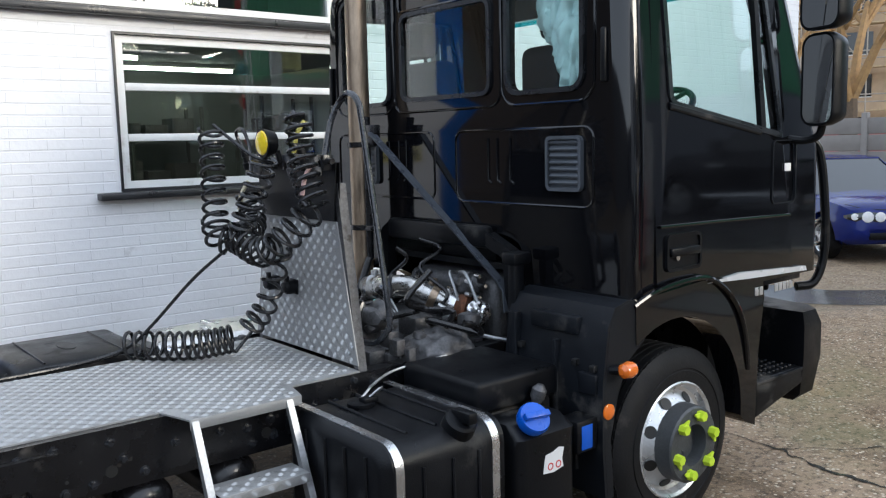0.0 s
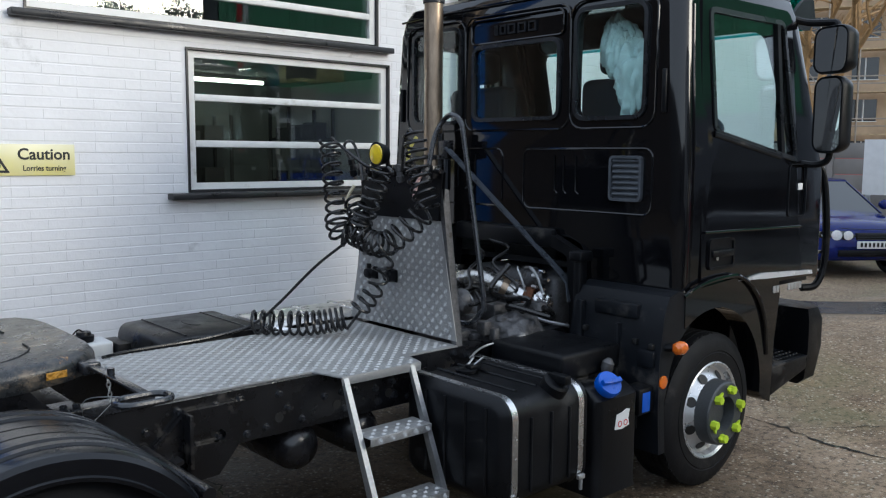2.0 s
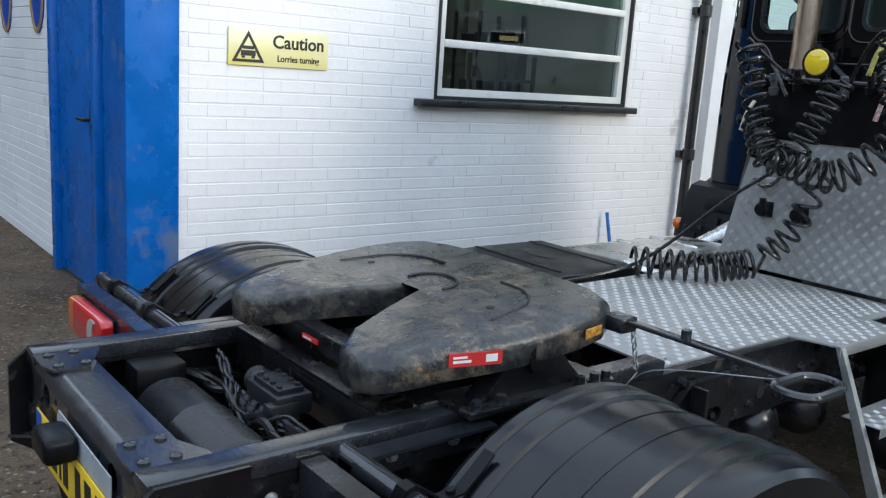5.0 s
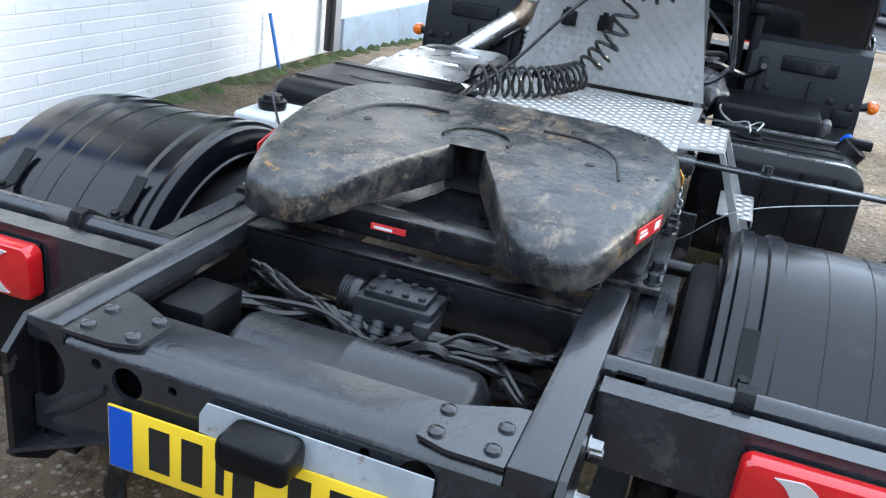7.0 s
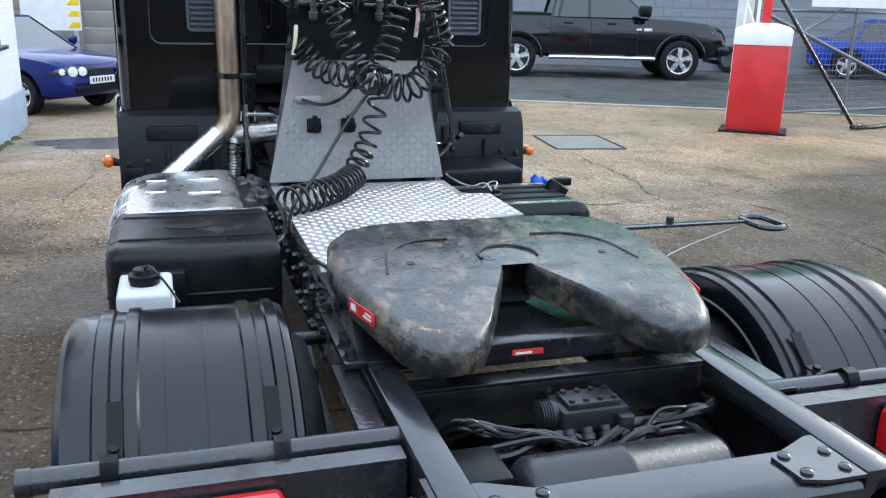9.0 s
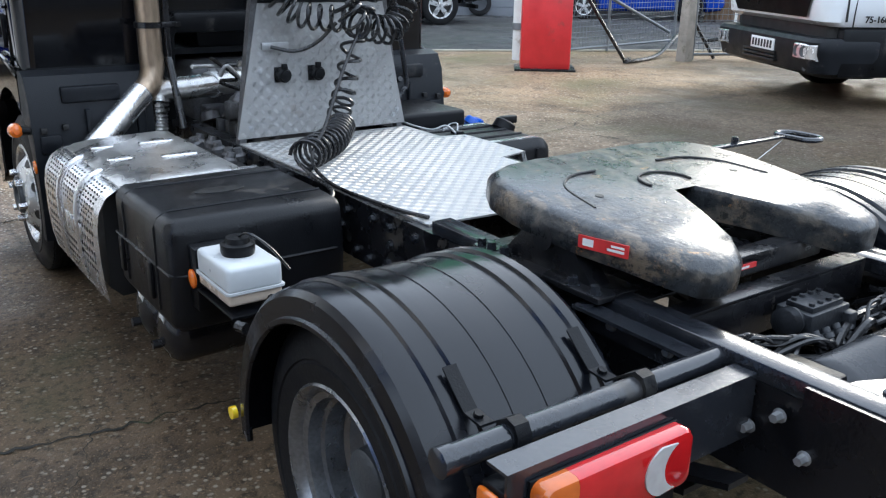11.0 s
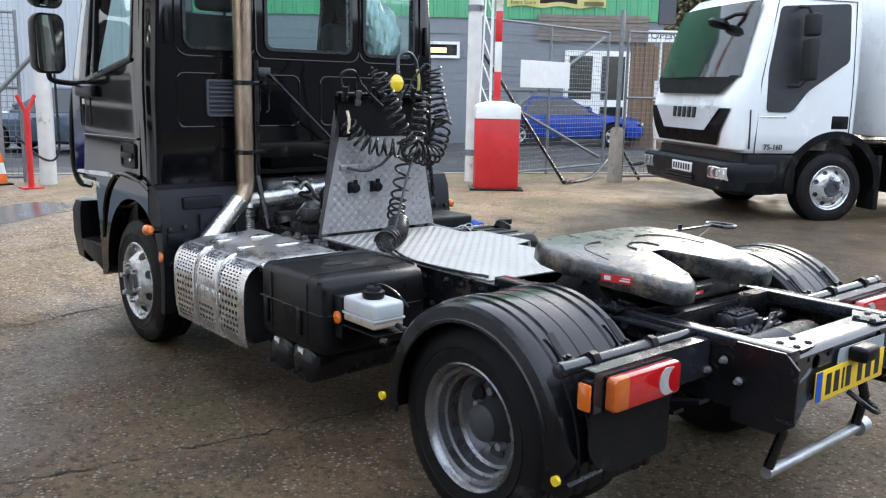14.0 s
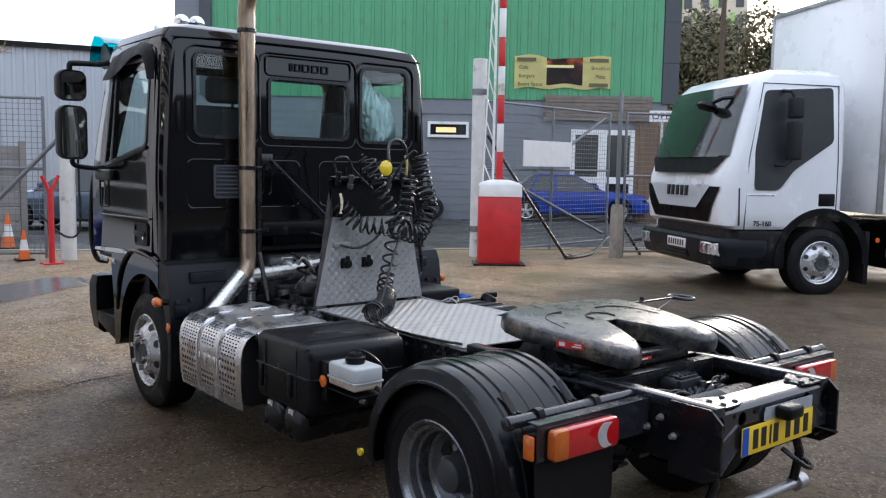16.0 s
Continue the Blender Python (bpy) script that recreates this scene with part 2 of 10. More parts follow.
def lens(name, color, rough=0.08):
    """Moulded lamp plastic with fine ribs."""
    m, nt, links = nodes_of(name)
    b = nt["Principled BSDF"]
    n = noise_node(nt, links, 30, 2)
    links.new(mixc(nt, links, n, tone(color, 0.75), tone(color, 1.15)), b.inputs["Base Color"])
    b.inputs["Roughness"].default_value = rough
    b.inputs["Coat Weight"].default_value = 0.6
    b.inputs["Subsurface Weight"].default_value = 0.1
    b.inputs["Subsurface Radius"].default_value = (0.01, 0.004, 0.002)
    return m


BLACK_PAINT = surface("black_paint", (0.0042, 0.0044, 0.0056), 0.06, var=0.25, scale=2.5, bump=0.0, coat=0.0, spec=0.5, rvar=0.02)
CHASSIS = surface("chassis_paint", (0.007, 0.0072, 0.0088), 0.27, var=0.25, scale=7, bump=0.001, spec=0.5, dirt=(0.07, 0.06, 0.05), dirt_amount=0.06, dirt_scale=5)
# Paler, bluer copy of chassis_paint: sky sheen is lifted into the base colour.
CHASSIS_SKYLIT = surface("skylit_chassis_paint", (0.019, 0.021, 0.026), 0.20, var=0.3, scale=9, bump=0.001, spec=0.55, coat=0.2, dirt=(0.06, 0.055, 0.05), dirt_amount=0.02)
PLASTIC = surface("black_plastic", (0.0042, 0.0047, 0.006), 0.38, spec=0.19, var=0.2, scale=6, fine=220, bump=0.0015, dirt=(0.05, 0.047, 0.042), dirt_amount=0.05)
GREY_PLASTIC = surface("grey_plastic", (0.0075, 0.009, 0.012), 0.45, spec=0.22, var=0.18, scale=6, fine=220, bump=0.0015, dirt=(0.07, 0.065, 0.06), dirt_amount=0.06)
FENDER = surface("fender_plastic", (0.0050, 0.0058, 0.0085), 0.22, spec=0.40, var=0.3, scale=4, fine=160, bump=0.0003, dirt=(0.03, 0.029, 0.030), dirt_amount=0.015, dirt_scale=4)
RUBBER = surface("rubber", (0.008, 0.008, 0.009), 0.62, spec=0.22, var=0.2, scale=10, bump=0.002, dirt=(0.06, 0.055, 0.05), dirt_amount=0.06)
HOSE = surface("hose", (0.008, 0.008, 0.009), 0.28, var=0.2, scale=20, bump=0.0)
ALU = surface("tread_aluminium", (0.37, 0.37, 0.365), 0.54, 0.5, var=0.14, scale=5, fine=120, bump=0.002, dirt=(0.30, 0.28, 0.25), dirt_amount=0.05, dirt_scale=4)
STUD = surface("tread_stud", (0.44, 0.44, 0.435), 0.46, 0.65, var=0.14, scale=6, bump=0.001)
ALU_BRIGHT = surface("bright_aluminium", (0.75, 0.75, 0.76), 0.24, 0.95, var=0.08, scale=9, bump=0.0015)
GALV = surface("galvanised_steel", (0.48, 0.49, 0.50), 0.45, 0.85, var=0.2, scale=9, bump=0.002, dirt=(0.2, 0.17, 0.13), dirt_amount=0.05)
CASTING = surface("cast_alloy", (0.13, 0.13, 0.135), 0.5, 0.6, var=0.3, scale=14, bump=0.004, dirt=(0.06, 0.05, 0.04), dirt_amount=0.12, dirt_scale=7)
WHEEL_SILVER = surface("wheel_silver", (0.62, 0.63, 0.64), 0.30, 0.7, var=0.12, scale=8, bump=0.002, dirt=(0.18, 0.15, 0.12), dirt_amount=0.05)
HUB_GREY = surface("hub_grey", (0.07, 0.075, 0.08), 0.5, 0.3, var=0.2, scale=12, bump=0.003)
STACK_HOT = surface("heat_stained_steel", (0.40, 0.31, 0.225), 0.36, 0.85, var=0.3, scale=7, fine=40, bump=0.001, stretch=(1, 1, 0.25))
STAINLESS = surface("stainless", (0.60, 0.60, 0.60), 0.22, 0.95, var=0.1, scale=9, bump=0.001)
RUST = surface("rust", (0.14, 0.055, 0.025), 0.8, var=0.35, scale=14, bump=0.003)
YELLOW_LENS = lens("yellow_lens", (0.85, 0.62, 0.02))
AMBER = lens("amber_lens", (0.72, 0.16, 0.012))
DULL_AMBER = lens("dull_amber_lens", (0.50, 0.11, 0.012))
RED_LENS = lens("red_lens", (0.46, 0.010, 0.012))
CLEAR_LENS = lens("clear_lens", (0.75, 0.75, 0.75))
YELLOW = surface("yellow_plastic", (0.55, 0.72, 0.03), 0.4, var=0.08, bump=0.0)
BLUE_CAP = surface("blue_plastic", (0.01, 0.09, 0.5), 0.32, var=0.1, bump=0.0)
PLATE_YELLOW = surface("plate_yellow", (0.82, 0.56, 0.02), 0.4, var=0.04, bump=0.0)
PLATE_BLUE = surface("plate_blue", (0.01, 0.07, 0.42), 0.4, var=0.06, bump=0.0)
INK = surface("black_print", (0.01, 0.01, 0.01), 0.5, var=0.1, bump=0.0)
WHITE_PRINT = surface("white_print", (0.75, 0.75, 0.74), 0.5, var=0.06, bump=0.0)
RED_PRINT = surface("red_print", (0.55, 0.03, 0.03), 0.45, var=0.15, scale=20, bump=0.0, dirt=(0.12, 0.08, 0.06), dirt_amount=0.12, dirt_scale=25)
CAB_GLASS = glass("cab_glass", (0.90, 0.96, 0.95))
PANE_GLASS = glass("window_glass", (0.70, 0.75, 0.72), panes=2.0)
MIRROR = surface("mirror_silver", (0.85, 0.86, 0.87), 0.02, 1.0, var=0.02, bump=0.0, rvar=0.0)
SEAT_CLOTH = surface("seat_cloth", (0.02, 0.022, 0.03), 0.9, var=0.25, scale=30, fine=400, bump=0.002)
FLEX_SHEET = surface("plastic_sheet", (0.70, 0.86, 0.88), 0.3, var=0.18, scale=12, bump=0.0)
WHITE_TRUCK = surface("white_truck_paint", (0.80, 0.82, 0.84), 0.22, var=0.05, scale=2, bump=0.0, coat=0.5, dirt=(0.5, 0.5, 0.48), dirt_amount=0.03)
WHITE_PAINT = surface("white_gloss_paint", (0.76, 0.76, 0.74), 0.4, var=0.06, scale=8, bump=0.001, dirt=(0.5, 0.47, 0.42), dirt_amount=0.05)
BLACK_GLOSS = surface("black_gloss_paint", (0.02, 0.02, 0.022), 0.35, var=0.3, scale=9, bump=0.002)
BLUE_GLOSS = surface("blue_gloss_paint", (0.012, 0.13, 0.50), 0.3, var=0.14, scale=5, bump=0.002, dirt=(0.10, 0.16, 0.3), dirt_amount=0.05)
CAR_BLUE = surface("dark_blue_car_paint", (0.005, 0.014, 0.13), 0.15, 0.0, var=0.12, scale=3, bump=0.0, spec=0.3)
CAR_BLUE_B = surface("blue_car_paint", (0.008, 0.04, 0.30), 0.15, 0.0, var=0.12, scale=3, bump=0.0, spec=0.35)
CAR_BLACK = surface("dark_pickup_paint", (0.004, 0.005, 0.008), 0.10, 0.0, var=0.2, scale=3, bump=0.0, spec=0.45)
CAR_SILVER = surface("grey_car_paint", (0.09, 0.12, 0.16), 0.22, 0.4, var=0.12, scale=3, bump=0.0, coat=0.6)
CAR_GLASS = surface("car_window", (0.012, 0.016, 0.018), 0.04, var=0.1, bump=0.0, coat=0.5)
RED_PAINT = surface("red_paint", (0.55, 0.022, 0.025), 0.4, var=0.12, scale=5, bump=0.002, dirt=(0.25, 0.05, 0.04), dirt_amount=0.07)
CREAM = surface("cream_sheet", (0.62, 0.55, 0.38), 0.6, var=0.12, scale=9, bump=0.003)

# ---- ground ----
def ground_material(name, base, wet, moss, speck, dryness=1.0):
    m, nt, links = nodes_of(name)
    b = nt["Principled BSDF"]
    big = noise_node(nt, links, 0.35, 6, 0.6)
    mid = noise_node(nt, links, 2.4, 9, 0.72)
    fine = noise_node(nt, links, 24, 5, 0.7)
    grit = noise_node(nt, links, 110, 2, 0.5)
    col = mixc(nt, links, ramp(nt, links, big, [(0.35, 0.0), (0.65, 1.0)]), tone(base, 0.74), tone(base, 1.25))
    slab = nt.new("ShaderNodeTexVoronoi")
    slab.inputs["Scale"].default_value = 0.33
    wob = nt.new("ShaderNodeMix")
    wob.data_type = 'RGBA'
    wob.inputs["Factor"].default_value = 0.06
    wtc, wno = nt.new("ShaderNodeTexCoord"), nt.new("ShaderNodeTexNoise")
    wno.inputs["Scale"].default_value, wno.inputs["Detail"].default_value = 1.3, 5
    links.new(wtc.outputs["Object"], wno.inputs["Vector"])
    links.new(wtc.outputs["Object"], wob.inputs["A"])
    links.new(wno.outputs["Color"], wob.inputs["B"])
    links.new(wob.outputs["Result"], slab.inputs["Vector"])
    grey = sum(base) / 3
    col = mixc(nt, links, ramp(nt, links, slab.outputs["Color"], [(0.30, 0.0), (0.75, 0.34)]), col, (grey * 0.98, grey * 0.92, grey * 0.82))
    col = mixc(nt, links, ramp(nt, links, mid, [(0.36, 0.9), (0.52, 0.0)]), col, tone(base, 0.42))
    col = mixc(nt, links, ramp(nt, links, fine, [(0.36, 0.95), (0.52, 0.0)]), col, tone(base, 0.22))
    vor = nt.new("ShaderNodeTexVoronoi")
    vor.inputs["Scale"].default_value = 34
    tc = nt.new("ShaderNodeTexCoord")
    links.new(tc.outputs["Object"], vor.inputs["Vector"])
    rare = noise_node(nt, links, 9, 4, 0.7)
    chip = nt.new("ShaderNodeMath")
    chip.operation = 'MULTIPLY'
    links.new(ramp(nt, links, vor.outputs["Distance"], [(0.20, 1.0), (0.32, 0.0)]), chip.inputs[0])
    links.new(ramp(nt, links, rare, [(0.42, 0.0), (0.56, speck)]), chip.inputs[1])
    col = mixc(nt, links, chip.outputs[0], col, (0.66, 0.58, 0.45))
    col = mixc(nt, links, ramp(nt, links, grit, [(0.58, 0.0), (0.72, speck * 0.6)]), col, tone(base, 2.3))
    mo = noise_node(nt, links, 0.6, 7, 0.7)
    col = mixc(nt, links, ramp(nt, links, mo, [(0.51, 0.0), (0.66, moss)]), col, (0.10, 0.105, 0.04))
    sep = nt.new("ShaderNodeSeparateXYZ")
    links.new(tc.outputs["Object"], sep.inputs[0])
    dry = nt.new("ShaderNodeMath")
    dry.operation = 'MULTIPLY_ADD'
    dry.inputs[1].default_value = 0.11
    links.new(sep.outputs[0], dry.inputs[0])
    side, damp = nt.new("ShaderNodeMath"), nt.new("ShaderNodeMath")
    side.operation, damp.operation = 'ABSOLUTE', 'MULTIPLY_ADD'
    damp.inputs[1].default_value = -0.036
    links.new(sep.outputs[1], side.inputs[0])
    links.new(side.outputs[0], damp.inputs[0])
    links.new(big, damp.inputs[2])
    links.new(damp.outputs[0], dry.inputs[2])
    col = mixc(nt, links, ramp(nt, links, dry.outputs[0], [(0.78, 1.0 / dryness), (1.30, 1.0)]), (0, 0, 0), col)
    links.new(col, b.inputs["Base Color"])
    wetn = noise_node(nt, links, 0.55, 5, 0.55)
    links.new(ramp(nt, links, wetn, [(0.34, wet), (0.52, 0.66), (0.7, 0.85)]), b.inputs["Roughness"])
    b.inputs["Specular IOR Level"].default_value = 0.20
    bp = nt.new("ShaderNodeBump")
    bp.inputs["Strength"].default_value, bp.inputs["Distance"].default_value = 0.8, 0.010
    hsum = nt.new("ShaderNodeMath")
    hsum.operation = 'ADD'
    links.new(fine, hsum.inputs[0])
    links.new(mid, hsum.inputs[1])
    links.new(hsum.outputs[0], bp.inputs["Height"])
    links.new(bp.outputs[0], b.inputs["Normal"])
    return m


CONCRETE = ground_material("yard_concrete", (0.312, 0.216, 0.128), 0.32, 0.55, 1.0, 2.8)
TARMAC = ground_material("wet_tarmac", (0.085, 0.083, 0.085), 0.22, 0.1, 0.2)
CRACK = surface("crack_dirt", (0.022, 0.02, 0.013), 0.9, var=0.4, scale=8, bump=0.004, dirt=(0.05, 0.065, 0.02), dirt_amount=0.12, dirt_scale=6)
WATER = surface("puddle_water", (0.11, 0.102, 0.095), 0.20, var=0.1, bump=0.0, rvar=0.01)
MOSS = surface("moss", (0.06, 0.08, 0.02), 0.95, var=0.4, scale=12, bump=0.01)



def ease(v, lo, hi):
    f = min(max((v - lo) / (hi - lo), 0.0), 1.0)
    return f * f * (3 - 2 * f)


def ground_z(x, y):
    """The slab dishes a little where the tractor stands and falls away along the tall white building."""
    dish = -0.052 * math.exp(-(max(abs(x - 1.5) - 1.9, 0) / 1.3) ** 2 - (max(abs(y) - 1.0, 0) / 1.1) ** 2)
    return dish - 0.22 * ease(x, 4.5, 10.5) * ease(y, -0.4, 1.6)


def grades(near, far):
    out = [-far, -150, -60, -30, -16]
    return out + [-10 + 0.25 * i for i in range(int((near + 10) / 0.25) + 1)] + [16, 30, 60, 150, far]


bm = B()
gl = grades(10, 600)
gv = [[bm.verts.new((x, y, ground_z(x, y))) for y in gl] for x in gl]
for i in range(len(gl) - 1):
    for j in range(len(gl) - 1):
        bm.faces.new((gv[i][j], gv[i + 1][j], gv[i + 1][j + 1], gv[i][j + 1]))
solo("ground", bm, CONCRETE, "damp stained brown concrete yard with cracks", "ground", kind="structure")

FENCE_A, FENCE_DIR = Vector((7.47, -9.15, 0)), Vector((0.455, 0.89, 0)).normalized()
OUT = Vector((FENCE_DIR.y, -FENCE_DIR.x, 0))


def along(s, out=0.0, z=0.0):
    """A point s metres along the fence line from its concrete post, and out metres beyond it."""
    p = FENCE_A + FENCE_DIR * s + OUT * out
    return Vector((p.x, p.y, z))


bm = B()
q = [along(s, o, 0.004) for s, o in ((-60, 1.6), (60, 1.6), (60, 11.5), (-60, 11.5))]
bm.faces.new([bm.verts.new(p) for p in q])
solo("road", bm, TARMAC, "dark wet tarmac road outside the yard gate", "road", kind="structure")
bm = B()
for i in range(40):
    s = -20 + i * 1.0
    a, b2 = along(s + 0.01, 1.42), along(s + 0.99, 1.58)
    rings(bm, [[along(s + 0.01, 1.42, 0), along(s + 0.99, 1.42, 0), along(s + 0.99, 1.6, 0), along(s + 0.01, 1.6, 0)],
               [along(s + 0.01, 1.42, 0.02), along(s + 0.99, 1.42, 0.02), along(s + 0.99, 1.6, 0.02), along(s + 0.01, 1.6, 0.02)]])
solo("kerb", bm, surface("kerb_concrete", (0.34, 0.31, 0.24), 0.8, var=0.2, scale=4, bump=0.004), "worn flush concrete kerb at the road edge", "kerb", kind="structure")


def crack(pts, w=0.02, seed=0):
    """A wandering crack strip, a little above the ground."""
    p = smooth_path([(x, y, 0) for x, y in pts], 44)
    bm = B()
    left, right = [], []
    for i, c in enumerate(p):
        d = (p[min(i + 1, len(p) - 1)] - p[max(i - 1, 0)]).normalized()
        nrm = Vector((-d.y, d.x, 0))
        off = 0.05 * noise.noise(Vector((c.x * 3 + seed, c.y * 3, seed))) + 0.03 * noise.noise(Vector((c.x * 17, c.y * 17, seed))) + 0.012 * noise.noise(Vector((c.x * 47, c.y * 47, seed)))
        ww = w * (0.08 + 1.3 * abs(noise.noise(Vector((c.x * 5, c.y * 5, seed + 3)))) * (0.5 + abs(noise.noise(Vector((c.x * 31, c.y * 31, seed + 5))))))
        left.append(bm.verts.new(c + nrm * (off + ww) + Vector((0, 0, 0.004 + ground_z(c.x, c.y)))))
        right.append(bm.verts.new(c + nrm * (off - ww) + Vector((0, 0, 0.004 + ground_z(c.x, c.y)))))
    for i in range(len(p) - 1):
        bm.faces.new((left[i], left[i + 1], right[i + 1], right[i]))
    return bm


CRACKS = [([(3.6, 2.8), (3.75, 1.74), (3.88, 1.24), (3.97, 0.91), (4.15, -0.2), (4.2, -0.57), (4.13, -1.0), (4.06, -1.47), (4.12, -1.7)], 0.022),
          ([(4.1, -0.8), (4.6, -1.3), (5.2, -1.6)], 0.012),
          ([(1.36, 2.86), (1.26, 1.8), (1.26, 1.3), (1.24, 0.9), (1.19, 0.58), (1.15, 0.2)], 0.018),
          ([(1.25, 1.2), (0.9, 1.45), (0.75, 1.7)], 0.008),
          ([(6.6, -3.3), (6.01, -3.24), (5.24, -3.22), (4.49, -3.09), (4.2, -3.16), (4.22, -3.53), (4.52, -4.26), (4.77, -5.09), (4.77, -5.89), (4.6, -8)], 0.013),
          ([(4.12, -1.6), (4.15, -2.33), (4.16, -2.69), (4.2, -3.16)], 0.014),
          ([(6.33, -3.46), (6.34, -3.81), (6.45, -4.32)], 0.010),
          ([(4.2, -3.5), (3.61, -3.74), (2.98, -3.75), (2.4, -3.65)], 0.011),
          ([(9.3, 2.2), (7.5, 1.7), (5.8, 1.6), (4.0, 1.9)], 0.012),
          ([(2.0, -6.3), (-1.0, -5.5), (-4.0, -6.2)], 0.016),
          ([(1.2, -3.5), (0.9, -2.2), (1.25, -1.0), (1.1, 0.3)], 0.013)]
for i, (pts, w) in enumerate(CRACKS):
    solo("crack", crack(pts, w, i * 7.3), CRACK, "dirt-filled crack in the concrete slab", "crack", "cracks in the yard", kind="structure")

bm = B()
shore = []
for k in (0.0, 0.35, 0.7, 1.0):
    loop = []
    for i in range(48):
        a = i * math.pi / 24
        w = 1 + 0.32 * noise.noise(Vector((math.cos(a) * 1.5, math.sin(a) * 1.5, 4))) + 0.12 * noise.noise(Vector((math.cos(a) * 4, math.sin(a) * 4, 7)))
        x, y = 9.15 + 0.70 * k * w * math.cos(a), 0.95 + 1.65 * k * w * math.sin(a)
        loop.append((x, y, ground_z(x, y) + 0.004))
    shore.append(loop)
rings(bm, shore, cap=False)
solo("puddle", bm, WATER, "shallow puddle of rain water beside the white building", "puddle", kind="structure")

cover = thing("manhole_cover", "square concrete-filled steel manhole cover in the yard", "manhole cover", at=(7.2, -3.69, 0), turn=-8)
bm = B()
ring_prism(bm, rr_pts(-0.52, 0.52, -0.42, 0.42, 0.02), rr_pts(-0.49, 0.49, -0.39, 0.39, 0.02), "z", 0.0, 0.008)
part("rim", bm, CRACK, cover)
bm = B()
prism(bm, rr_pts(-0.485, 0.485, -0.385, 0.385, 0.02), "z", 0.0, 0.005)
part("lid", bm, surface("cover_infill", (0.21, 0.195, 0.17), 0.5, var=0.2, scale=4, bump=0.004), cover)

# ---- white brick building ----
WALL_Y, WALL_X0, WALL_X1, WALL_H = 2.89, 0.44, 5.15, 3.62
BAY_Y, BAY_X1, BAY_H = 2.80, 11.0, 7.2
BRICK_WHITE = surface("white_painted_brick", (0.82, 0.815, 0.825), 0.5, var=0.05, scale=2.2, fine=28, bump=0.0025, dirt=(0.56, 0.55, 0.54), dirt_amount=0.02, dirt_scale=2.0, each=0.02)
MORTAR_WHITE = surface("white_painted_mortar", (0.80, 0.795, 0.805), 0.6, var=0.08, scale=3, fine=50, bump=0.004)
PLINTH_BLUE = surface("pale_blue_plinth_paint", (0.36, 0.43, 0.52), 0.6, var=0.15, scale=5, bump=0.004, dirt=(0.3, 0.3, 0.27), dirt_amount=0.12, dirt_scale=4)
ROOM = surface("room_plaster", (0.34, 0.35, 0.33), 0.9, var=0.1, bump=0.0)
TUBE_LIGHT = glow("tube_light", (1.0, 0.96, 0.80), 16.0)
SOFFIT = surface("dark_soffit", (0.03, 0.03, 0.03), 0.7, var=0.2)

OPENINGS = [(2.198, 4.125, 1.278, 2.365), (1.08, 4.0, 2.51, 3.5)]
BAY_OPENINGS = [(7.45, 9.75, 0.93, 1.68), (9.2, 10.75, 3.80, 5.0)]
bm = B()
box(bm, WALL_X0, WALL_X1, WALL_Y + 0.0032, WALL_Y + 0.25, 0, WALL_H)
cs = []
for x0, x1, z0, z1 in OPENINGS:
    c = B()
    box(c, x0, x1, WALL_Y - 0.2, WALL_Y + 0.5, z0, z1)
    cs.append(c)
wall_main = solo("wall_south", cut(bm, cs), MORTAR_WHITE, "white-painted brick wall of the office building", "wall", kind="structure")
bm = B()
box(bm, WALL_X1, BAY_X1, BAY_Y + 0.0032, BAY_Y + 0.3, -0.4, BAY_H)
cs = []
for x0, x1, z0, z1 in BAY_OPENINGS:
    c = B()
    box(c, x0, x1, BAY_Y - 0.2, BAY_Y + 0.6, z0, z1)
    cs.append(c)
wall_bay = solo("wall_bay", cut(bm, cs), MORTAR_WHITE, "taller white-painted brick front standing forward of the low wall", "wall", kind="structure")
bm = B()
box(bm, WALL_X1 + 0.002, WALL_X1 + 0.25, BAY_Y + 0.302, 9.0, 0, BAY_H)
wall_return = solo("wall_return", bm, MORTAR_WHITE, "white-painted brick return wall beside the drainpipe", "wall", kind="structure")
bm = B()
box(bm, 0.2, 0.45, WALL_Y + 0.36, 3.30, 0, WALL_H)
box(bm, 0.2, 0.45, 4.28, 6.6, 0, WALL_H)
box(bm, 0.2, 0.45, 3.30, 4.28, 0, 0.28)
box(bm, 0.2, 0.45, 3.30, 4.28, 2.25, WALL_H)
wall_end = solo("wall_west", bm, MORTAR_WHITE, "white-painted brick end wall of the office building", "wall", kind="structure")
bm = B()
box(bm, 0.2, 0.45, 6.6, 12.0, 2.9, WALL_H)
box(bm, 1.9, 2.0, 6.4, 12.0, 0, 3.6)
box(bm, 0.45, 2.0, 6.3, 6.4, 0, 3.6)
box(bm, -6, 2.0, 11.9, 12.0, 0, 3.6)
solo("wall_garage", bm, SOFFIT, "dark garage opening beyond the end wall", "wall", kind="structure")
bm = B()
box(bm, BAY_X1 - 0.25, BAY_X1 - 0.002, BAY_Y + 0.3, 9.0, -0.4, BAY_H)
solo("wall_east", bm, MORTAR_WHITE, "white-painted end wall by the parked car", "wall", kind="structure")
bm = B()
box(bm, 0.05, WALL_X1 - 0.004, WALL_Y - 0.28, 12.2, WALL_H + 0.002, WALL_H + 0.16, 0.01)
solo("roof_low", bm, SOFFIT, "dark overhanging roof edge above the windows", "roof", kind="structure")
bm = B()
